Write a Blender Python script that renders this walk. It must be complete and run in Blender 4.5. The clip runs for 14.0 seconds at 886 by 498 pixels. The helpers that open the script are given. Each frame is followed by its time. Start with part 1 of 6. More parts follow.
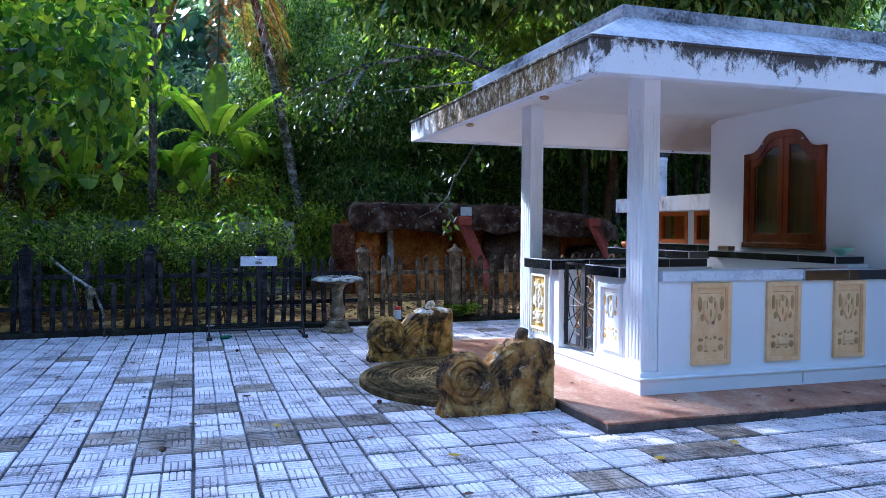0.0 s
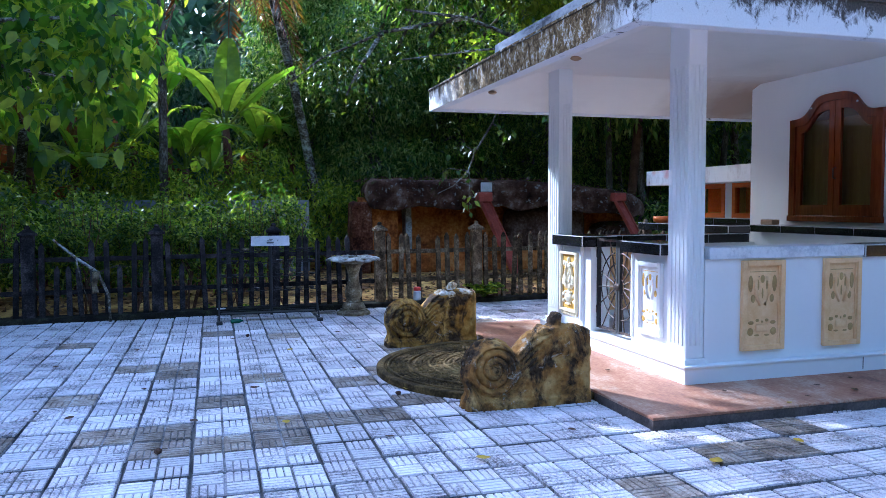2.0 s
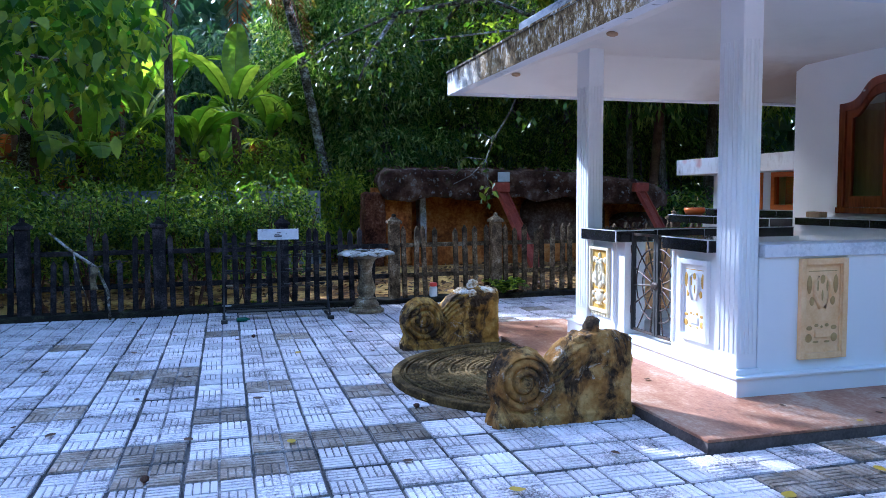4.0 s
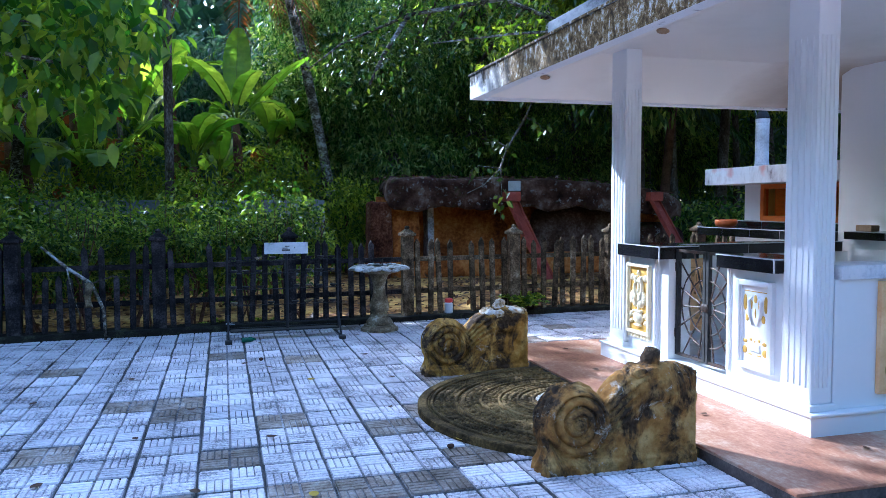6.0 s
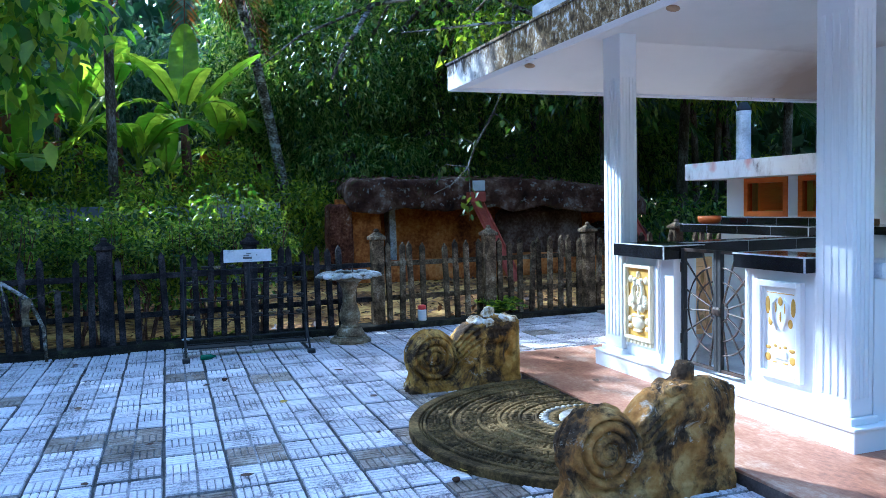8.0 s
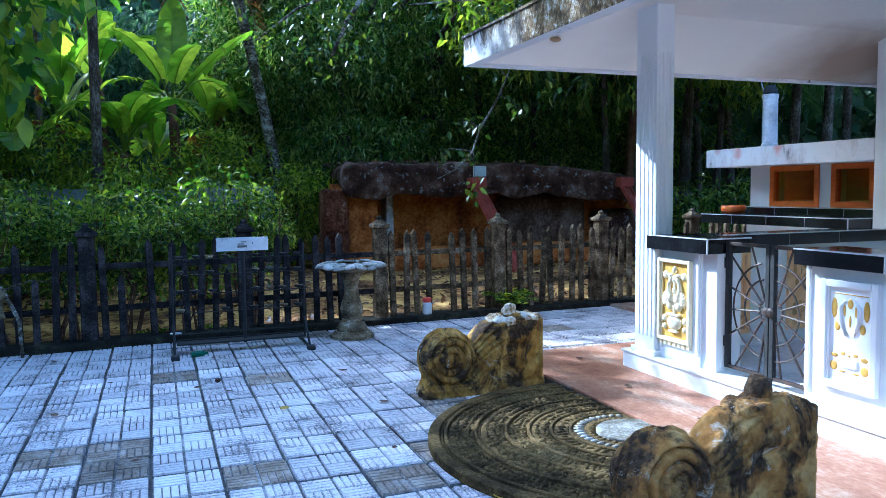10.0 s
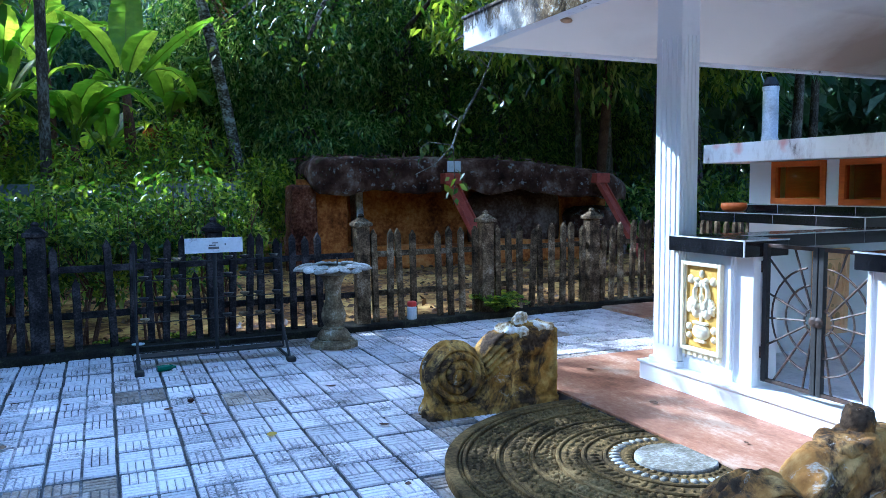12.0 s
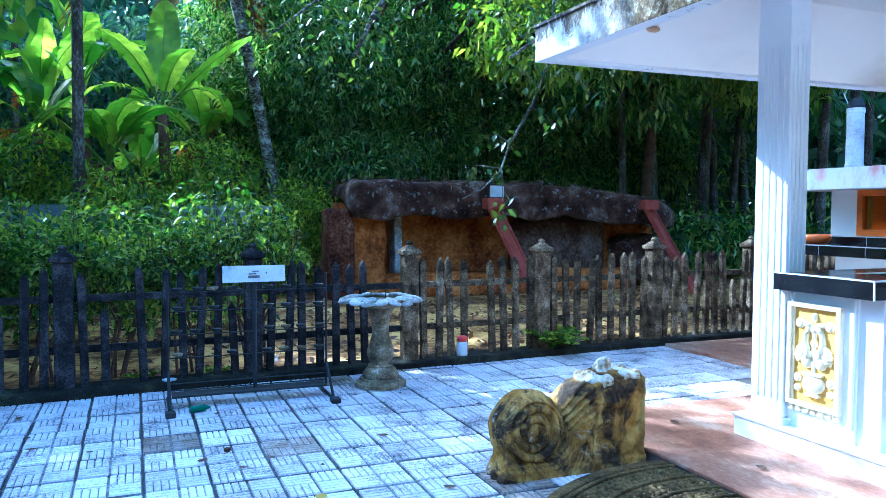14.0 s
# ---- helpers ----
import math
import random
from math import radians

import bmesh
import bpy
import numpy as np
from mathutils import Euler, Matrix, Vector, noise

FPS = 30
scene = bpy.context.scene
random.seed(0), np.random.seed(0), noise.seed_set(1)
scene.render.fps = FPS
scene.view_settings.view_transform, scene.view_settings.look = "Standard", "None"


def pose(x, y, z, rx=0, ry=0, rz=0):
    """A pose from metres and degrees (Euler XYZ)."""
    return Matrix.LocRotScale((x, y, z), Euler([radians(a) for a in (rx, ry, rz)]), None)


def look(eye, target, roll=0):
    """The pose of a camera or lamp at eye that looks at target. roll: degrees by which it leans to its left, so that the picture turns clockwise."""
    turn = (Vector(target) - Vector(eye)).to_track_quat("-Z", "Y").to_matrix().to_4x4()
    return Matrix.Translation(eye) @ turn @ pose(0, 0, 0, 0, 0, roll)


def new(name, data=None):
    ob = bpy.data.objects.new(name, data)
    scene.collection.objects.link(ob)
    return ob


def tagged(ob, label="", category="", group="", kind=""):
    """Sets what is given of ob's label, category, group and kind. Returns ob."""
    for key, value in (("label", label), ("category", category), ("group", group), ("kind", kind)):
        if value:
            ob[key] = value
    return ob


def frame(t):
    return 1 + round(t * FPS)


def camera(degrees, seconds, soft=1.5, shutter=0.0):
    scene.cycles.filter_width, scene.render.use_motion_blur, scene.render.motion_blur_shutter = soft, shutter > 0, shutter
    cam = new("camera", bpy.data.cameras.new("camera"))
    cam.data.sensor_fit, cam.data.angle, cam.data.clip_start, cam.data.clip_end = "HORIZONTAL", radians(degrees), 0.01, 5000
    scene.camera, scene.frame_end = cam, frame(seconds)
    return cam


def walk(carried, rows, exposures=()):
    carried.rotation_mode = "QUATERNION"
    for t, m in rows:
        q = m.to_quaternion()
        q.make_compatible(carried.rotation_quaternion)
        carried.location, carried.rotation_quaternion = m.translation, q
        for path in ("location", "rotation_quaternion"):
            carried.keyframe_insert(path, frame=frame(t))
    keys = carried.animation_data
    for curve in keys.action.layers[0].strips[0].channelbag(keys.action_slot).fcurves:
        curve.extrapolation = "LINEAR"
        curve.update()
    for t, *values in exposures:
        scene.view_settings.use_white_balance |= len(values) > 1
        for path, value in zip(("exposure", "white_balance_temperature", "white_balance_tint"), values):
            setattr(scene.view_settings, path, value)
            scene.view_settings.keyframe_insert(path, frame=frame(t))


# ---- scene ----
cam = camera(60.0, 14.0, soft=0.6)
PATH = [
    (0, (-3.417, -5.345, 1.421), (-2.798, -3.444, 1.368), 0.4),
    (0.5, (-3.353, -5.238, 1.399), (-2.749, -3.332, 1.352), 0.8),
    (1, (-3.323, -5.085, 1.4), (-2.711, -3.182, 1.338), 1.5),
    (1.5, (-3.307, -4.928, 1.408), (-2.691, -3.026, 1.341), 0.4),
    (2, (-3.28, -4.804, 1.399), (-2.707, -2.891, 1.288), -0.2),
    (2.5, (-3.226, -4.657, 1.413), (-2.663, -2.739, 1.359), 0.1),
    (3, (-3.171, -4.489, 1.407), (-2.66, -2.557, 1.331), 0.5),
    (3.2, (-3.165, -4.435, 1.395), (-2.649, -2.505, 1.305), 0.5),
    (5.3, (-3.261, -3.866, 1.449), (-2.692, -1.956, 1.281), -1.3),
    (5.5, (-3.269, -3.797, 1.441), (-2.703, -1.885, 1.291), -1.1),
    (6, (-3.263, -3.632, 1.454), (-2.713, -1.713, 1.337), -0.2),
    (6.5, (-3.267, -3.469, 1.436), (-2.728, -1.546, 1.336), -0.4),
    (7, (-3.272, -3.326, 1.439), (-2.707, -1.411, 1.316), -0.1),
    (7.5, (-3.308, -3.169, 1.421), (-2.698, -1.269, 1.283), -0.1),
    (8, (-3.345, -3.006, 1.439), (-2.672, -1.126, 1.326), -1.2),
    (8.2, (-3.354, -2.947, 1.446), (-2.677, -1.07, 1.321), -1.3),
    (10.3, (-3.354, -2.3, 1.444), (-2.64, -0.438, 1.296), -0.3),
    (10.5, (-3.366, -2.221, 1.439), (-2.621, -0.369, 1.309), -0.4),
    (11, (-3.387, -2.025, 1.449), (-2.57, -0.206, 1.301), -0.6),
    (11.5, (-3.432, -1.895, 1.445), (-2.601, -0.083, 1.287), -0.2),
    (12, (-3.437, -1.752, 1.446), (-2.63, 0.072, 1.285), -0.5),
    (12.5, (-3.439, -1.592, 1.459), (-2.69, 0.257, 1.323), 0.2),
    (13, (-3.426, -1.432, 1.469), (-2.713, 0.434, 1.376), -0.1),
    (13.5, (-3.425, -1.297, 1.462), (-2.69, 0.562, 1.383), 0.5),
    (14, (-3.442, -1.113, 1.457), (-2.697, 0.741, 1.36), 0.2),
]
walk(cam, [(t, look(eye, target, roll)) for t, eye, target, roll in PATH], [(0, 2.3, 4800, 15), (6, 2.35, 4740, 11), (8, 2.46, 4540, 4), (12, 2.42, 4500, 5), (13, 2.93, 4140, 1), (14, 3.16, 4010, 0)])

# ---- light and exposure ----
SUN_WAY = Vector((0.49, -0.87, -0.62)).normalized()
world = bpy.data.worlds.new("sky_world")
scene.world = world
world.use_nodes = True
wn = world.node_tree
sky = wn.nodes.new("ShaderNodeTexSky")
sky.sky_type = "NISHITA"
sky.sun_disc = False
sky.dust_density, sky.ozone_density = 2.5, 0.6
sky.sun_elevation = radians(32)
sky.sun_rotation = math.atan2(-0.49, 0.87)
wn.nodes["Background"].inputs[1].default_value = 0.15
wn.links.new(sky.outputs[0], wn.nodes["Background"].inputs[0])
sun = new("sun", bpy.data.lights.new("sun", "SUN"))
sun.data.energy = 2.2
sun.data.angle = radians(0.6)
sun.data.color = (1.0, 0.975, 0.93)
sun.rotation_euler = SUN_WAY.to_track_quat("-Z", "Y").to_euler()
sun.location = (-8, 14, 14)

# ---- helpers ----
ORG = {}
R = random.Random(7)
RN = np.random.default_rng(7)


def ramp(nt, fac, stops):
    n = nt.nodes.new("ShaderNodeValToRGB")
    while len(n.color_ramp.elements) < len(stops):
        n.color_ramp.elements.new(0.5)
    for e, (p, c) in zip(n.color_ramp.elements, stops):
        e.position, e.color = p, (*c, 1) if len(c) == 3 else c
    nt.links.new(fac, n.inputs[0])
    return n.outputs[0]


def noise_tex(nt, scale, detail=6, rough=0.6, coord="Object", stretch=(1, 1, 1), distortion=0.0):
    tc = nt.nodes.new("ShaderNodeTexCoord")
    mp = nt.nodes.new("ShaderNodeMapping")
    mp.inputs["Scale"].default_value = stretch
    n = nt.nodes.new("ShaderNodeTexNoise")
    n.inputs["Scale"].default_value, n.inputs["Detail"].default_value = scale, detail
    n.inputs["Roughness"].default_value, n.inputs["Distortion"].default_value = rough, distortion
    if coord == "World":
        g = nt.nodes.new("ShaderNodeNewGeometry")
        nt.links.new(g.outputs["Position"], mp.inputs[0])
    else:
        nt.links.new(tc.outputs[coord], mp.inputs[0])
    nt.links.new(mp.outputs[0], n.inputs[0])
    return n.outputs["Fac"]


def mixc(nt, fac, a, b, mode="MIX"):
    n = nt.nodes.new("ShaderNodeMix")
    n.data_type, n.blend_type = "RGBA", mode
    for sock, v in ((n.inputs[0], fac), (n.inputs[6], a), (n.inputs[7], b)):
        if isinstance(v, (int, float)):
            sock.default_value = v
        elif isinstance(v, tuple):
            sock.default_value = (*v, 1) if len(v) == 3 else v
        else:
            nt.links.new(v, sock)
    return n.outputs[2]


def bump(nt, height, strength, dist=0.01):
    b = nt.nodes.new("ShaderNodeBump")
    b.inputs["Strength"].default_value, b.inputs["Distance"].default_value = strength, dist
    nt.links.new(height, b.inputs["Height"])
    return b.outputs[0]


def material(name, rough=0.6, metal=0.0, spec=0.5):
    m = bpy.data.materials.new(name)
    m.use_nodes = True
    p = m.node_tree.nodes["Principled BSDF"]
    p.inputs["Roughness"].default_value, p.inputs["Metallic"].default_value = rough, metal
    p.inputs["Specular IOR Level"].default_value = spec
    return m, m.node_tree, p


def surface(name, stops, scale=6, fine=60, rough=0.7, bump_s=0.3, metal=0.0, coord="World", stretch=(1, 1, 1), spec=0.4, vary=0.0, bd=0.006, gap=0.5):
    """Two scales of noise over a run of colours, with fine relief."""
    m, nt, p = material(name, rough, metal, spec)
    big = noise_tex(nt, scale, 8, 0.65, coord, stretch)
    small = noise_tex(nt, fine, 5, 0.6, coord, stretch)
    mx = nt.nodes.new("ShaderNodeMath")
    mx.operation = "MULTIPLY_ADD"
    nt.links.new(small, mx.inputs[0])
    mx.inputs[1].default_value = gap
    sub = nt.nodes.new("ShaderNodeMath")
    sub.operation = "ADD"
    nt.links.new(big, sub.inputs[0])
    sub.inputs[1].default_value = -gap / 2
    nt.links.new(sub.outputs[0], mx.inputs[2])
    col = ramp(nt, mx.outputs[0], stops)
    if vary:
        oi = nt.nodes.new("ShaderNodeObjectInfo")
        hsv = nt.nodes.new("ShaderNodeHueSaturation")
        mr = nt.nodes.new("ShaderNodeMapRange")
        mr.inputs[3].default_value, mr.inputs[4].default_value = 1 - vary, 1 + vary
        nt.links.new(oi.outputs["Random"], mr.inputs[0])
        nt.links.new(mr.outputs[0], hsv.inputs["Value"])
        nt.links.new(col, hsv.inputs["Color"])
        col = hsv.outputs[0]
    nt.links.new(col, p.inputs["Base Color"])
    if bump_s:
        nt.links.new(bump(nt, mx.outputs[0], bump_s, bd), p.inputs["Normal"])
    return m


def leaf_material(name, dark, mid, light, rough=0.45, through_col=None, amount=0.35):
    if mid[1] > mid[0]:
        dark, mid, light = [(min(r * 1.18, g * 0.98), g, b * 1.15) for r, g, b in (dark, mid, light)]
    m, nt, p = material(name, rough, 0, 0.5)
    g = nt.nodes.new("ShaderNodeNewGeometry")
    col = ramp(nt, g.outputs["Random Per Island"], [(0.0, dark), (0.5, mid), (0.9, light), (1.0, light)])
    n = noise_tex(nt, 9, 3, 0.5, "World")
    col = mixc(nt, ramp(nt, n, [(0.3, (0, 0, 0)), (0.8, (0.6, 0.6, 0.6))]), col, dark)
    nt.links.new(col, p.inputs["Base Color"])
    t = nt.nodes.new("ShaderNodeBsdfTranslucent")
    tint = mixc(nt, 1.0, col, through_col or (1.5, 1.8, 0.5), "MULTIPLY")
    nt.links.new(tint, t.inputs[0])
    mx = nt.nodes.new("ShaderNodeMixShader")
    mx.inputs[0].default_value = amount
    nt.links.new(p.outputs[0], mx.inputs[1])
    nt.links.new(t.outputs[0], mx.inputs[2])
    nt.links.new(mx.outputs[0], nt.nodes["Material Output"].inputs[0])
    return m


def thing(name, label="", category="", at=(0, 0, 0), group="", kind=""):
    ob = new(name)
    ob.empty_display_size = 0.1
    ob.location = at
    ORG[ob] = Vector(at)
    return tagged(ob, label, category, group, kind)


def to_mesh(name, bm, mat, smooth=False):
    me = bpy.data.meshes.new(name)
    bm.to_mesh(me)
    bm.free()
    if mat:
        me.materials.append(mat)
    if smooth:
        me.polygons.foreach_set("use_smooth", [True] * len(me.polygons))
    return me


def part(name, bm, mat, parent=None, label="", smooth=False):
    """Links a bmesh or mesh, given in the world's metres, as one mesh object under a thing or a part."""
    me = bm if isinstance(bm, bpy.types.Mesh) else to_mesh(name, bm, mat, smooth)
    ob = new(name, me)
    if parent:
        o = ORG[parent]
        me.transform(Matrix.Translation(-o))
        ob.parent = parent
        ORG[ob] = o
    if label:
        ob["label"] = label
    return ob


def solid(name, bm, mat, label, category, group="", kind="", smooth=False, at=None):
    """A thing of one mesh."""
    me = to_mesh(name, bm, mat, smooth)
    ob = new(name, me)
    if at is not None:
        me.transform(Matrix.Translation(-Vector(at)))
        ob.location = at
    ORG[ob] = Vector(at or (0, 0, 0))
    return tagged(ob, label, category, group, kind)


def box(x0, x1, y0, y1, z0, z1, bevel=0.0, bm=None):
    bm2 = bmesh.new()
    bmesh.ops.create_cube(bm2, size=1, matrix=Matrix.Translation(((x0 + x1) / 2, (y0 + y1) / 2, (z0 + z1) / 2)) @ Matrix.Diagonal((x1 - x0, y1 - y0, z1 - z0, 1)))
    if bevel:
        bmesh.ops.bevel(bm2, geom=bm2.edges[:], offset=bevel, segments=2, affect="EDGES", profile=0.6)
    if bm is None:
        return bm2
    merge(bm, bm2)
    return bm


def merge(bm, other):
    me = bpy.data.meshes.new("tmp")
    other.to_mesh(me)
    other.free()
    bm.from_mesh(me)
    bpy.data.meshes.remove(me)


def lathe(profile, centre, n=32, lobes=0, lobe=0.0, lobe_from=0.0):
    """A body turned from (radius, height) pairs; lobes scallop the radii of those above lobe_from."""
    bm = bmesh.new()
    rings = []
    for r, z in profile:
        ring = []
        for i in range(n):
            a = 2 * math.pi * i / n
            k = 1 + (lobe * abs(math.sin(a * lobes / 2)) if lobes and z >= lobe_from else 0)
            ring.append(bm.verts.new((centre[0] + r * k * math.cos(a), centre[1] + r * k * math.sin(a), centre[2] + z)))
        rings.append(ring)
    for a, b in zip(rings, rings[1:]):
        for i in range(n):
            bm.faces.new((a[i], a[(i + 1) % n], b[(i + 1) % n], b[i]))
    bm.faces.new(rings[0][::-1])
    bm.faces.new(rings[-1])
    return bm


def tube(points, radii, n=7, bm=None):
    """A tapered round bar along points."""
    bm = bm or bmesh.new()
    pts = [Vector(p) for p in points]
    if isinstance(radii, (int, float)):
        radii = [radii] * len(pts)
    rings = []
    for i, p in enumerate(pts):
        d = (pts[min(i + 1, len(pts) - 1)] - pts[max(i - 1, 0)]).normalized()
        up = Vector((0, 0, 1)) if abs(d.z) < 0.9 else Vector((1, 0, 0))
        u = d.cross(up).normalized()
        v = u.cross(d)
        rings.append([bm.verts.new(p + radii[i] * (math.cos(2 * math.pi * k / n) * u + math.sin(2 * math.pi * k / n) * v)) for k in range(n)])
    for a, b in zip(rings, rings[1:]):
        for k in range(n):
            bm.faces.new((a[k], a[(k + 1) % n], b[(k + 1) % n], b[k]))
    bm.faces.new(rings[0][::-1])
    bm.faces.new(rings[-1])
    return bm


def prism(outline, axis, a, b, bevel=0.0):
    """A flat outline of (u, v) pairs pushed out along an axis: 'x' takes (y, z), 'y' takes (x, z)."""
    bm = bmesh.new()
    mk = (lambda u, v, w: (w, u, v)) if axis == "x" else ((lambda u, v, w: (u, w, v)) if axis == "y" else (lambda u, v, w: (u, v, w)))
    va = [bm.verts.new(mk(u, v, a)) for u, v in outline]
    vb = [bm.verts.new(mk(u, v, b)) for u, v in outline]
    bm.faces.new(va[::-1])
    bm.faces.new(vb)
    for i in range(len(va)):
        j = (i + 1) % len(va)
        bm.faces.new((va[i], va[j], vb[j], vb[i]))
    bmesh.ops.recalc_face_normals(bm, faces=bm.faces[:])
    if bevel:
        es = [e for e in bm.edges if len(e.link_faces) == 2 and e.calc_face_angle(0) > 0.9]
        bmesh.ops.bevel(bm, geom=es, offset=bevel, segments=2, affect="EDGES", profile=0.6)
    return bm


def leaf_mesh(name, pos, way, length, width, mat, droop=0.25, curl=0.15):
    """Many single leaves as one mesh: each a folded blade of five points."""
    n = len(pos)
    way = way / np.linalg.norm(way, axis=1, keepdims=True)
    ref = RN.normal(size=(n, 3)) * 0.6 + np.array([0, 0, 1.0])
    side = np.cross(way, ref)
    side /= np.linalg.norm(side, axis=1, keepdims=True) + 1e-9
    up = np.cross(side, way)
    L, W = length[:, None], width[:, None]
    drop = np.zeros((n, 3))
    drop[:, 2] = -droop * length
    mid = pos + way * L * 0.45
    v = np.stack([pos, mid + side * W * 0.5 + up * W * curl + drop * 0.25, mid - side * W * 0.5 + up * W * curl + drop * 0.25, pos + way * L + drop, mid + drop * 0.3], axis=1).reshape(-1, 3)
    i = np.arange(n)[:, None] * 5
    f = np.concatenate([i + np.array([[0, 4, 1]]), i + np.array([[1, 4, 3]]), i + np.array([[0, 2, 4]]), i + np.array([[4, 2, 3]])])
    me = bpy.data.meshes.new(name)
    me.vertices.add(len(v))
    me.vertices.foreach_set("co", v.ravel())
    me.loops.add(f.size)
    me.loops.foreach_set("vertex_index", f.ravel().astype(np.int32))
    me.polygons.add(len(f))
    me.polygons.foreach_set("loop_start", np.arange(0, f.size, 3, dtype=np.int32))
    me.update(calc_edges=True)
    me.validate()
    me.materials.append(mat)
    return me


def broad_leaf_mesh(name, pos, way, length, width, mat, droop=0.3):
    """Many broad pointed leaves as one mesh: each folded along a bent midrib."""
    n = len(pos)
    way = way / np.linalg.norm(way, axis=1, keepdims=True)
    side = np.cross(way, RN.normal(size=(n, 3)) * 0.6 + np.array([0, 0, 1.0]))
    side /= np.linalg.norm(side, axis=1, keepdims=True) + 1e-9
    up = np.cross(side, way)
    L, W = length[:, None], width[:, None]
    z = np.array([[0, 0, -1.0]])
    m1, m2 = pos + way * L * 0.32 + z * L * droop * 0.12, pos + way * L * 0.66 + z * L * droop * 0.45
    tip = pos + way * L + z * L * droop
    v = np.stack([pos, m1 + side * W * 0.48 + up * W * 0.13, m1 - side * W * 0.48 + up * W * 0.13, m2 + side * W * 0.40 + up * W * 0.11, m2 - side * W * 0.40 + up * W * 0.11, tip, m1, m2], axis=1).reshape(-1, 3)
    i = np.arange(n)[:, None] * 8
    f = np.concatenate([i + np.array([t]) for t in ([0, 6, 1], [1, 6, 7], [1, 7, 3], [3, 7, 5], [0, 2, 6], [2, 7, 6], [2, 4, 7], [4, 5, 7])])
    me = bpy.data.meshes.new(name)
    me.vertices.add(len(v))
    me.vertices.foreach_set("co", v.ravel())
    me.loops.add(f.size)
    me.loops.foreach_set("vertex_index", f.ravel().astype(np.int32))
    me.polygons.add(len(f))
    me.polygons.foreach_set("loop_start", np.arange(0, f.size, 3, dtype=np.int32))
    me.update(calc_edges=True)
    me.validate()
    me.polygons.foreach_set("use_smooth", [True] * len(me.polygons))
    me.materials.append(mat)
    return me


# ---- materials ----
M = {}
M["white"] = surface("white_wall_paint", [(0.0, (0.64, 0.64, 0.62)), (0.35, (0.81, 0.81, 0.80)), (1.0, (0.86, 0.86, 0.85))], 1.2, 30, 0.6, 0.12, gap=0.3)


def soffit_material():
    m, nt, p = material("bounce_warmed_soffit_paint", 0.75, 0, 0.3)
    # cream tint carries the warm bounce off floor and paving
    paint = ramp(nt, noise_tex(nt, 0.9, 8, 0.6, "World"), [(0.2, (0.70, 0.655, 0.59)), (0.45, (0.80, 0.755, 0.69)), (1.0, (0.84, 0.80, 0.74))])
    # browner around a point by the lamp house, ragged and fading with distance
    geo = nt.nodes.new("ShaderNodeNewGeometry")
    far = nt.nodes.new("ShaderNodeVectorMath")
    far.operation = "DISTANCE"
    nt.links.new(geo.outputs["Position"], far.inputs[0])
    far.inputs[1].default_value = (2.75, 3.0, 2.6)
    ad = nt.nodes.new("ShaderNodeMath")
    ad.operation = "MULTIPLY_ADD"
    nt.links.new(noise_tex(nt, 2.0, 5, 0.6, "World"), ad.inputs[0])
    ad.inputs[1].default_value = 0.7
    nt.links.new(far.outputs["Value"], ad.inputs[2])
    fade = nt.nodes.new("ShaderNodeMapRange")
    fade.inputs[1].default_value, fade.inputs[2].default_value, fade.inputs[3].default_value, fade.inputs[4].default_value = 0.65, 1.55, 0.95, 0.0
    nt.links.new(ad.outputs[0], fade.inputs[0])
    nt.links.new(mixc(nt, fade.outputs[0], paint, (0.34, 0.25, 0.18)), p.inputs["Base Color"])
    nt.links.new(bump(nt, noise_tex(nt, 20, 5, 0.6, "World"), 0.1, 0.006), p.inputs["Normal"])
    return m


M["soffit"] = soffit_material()


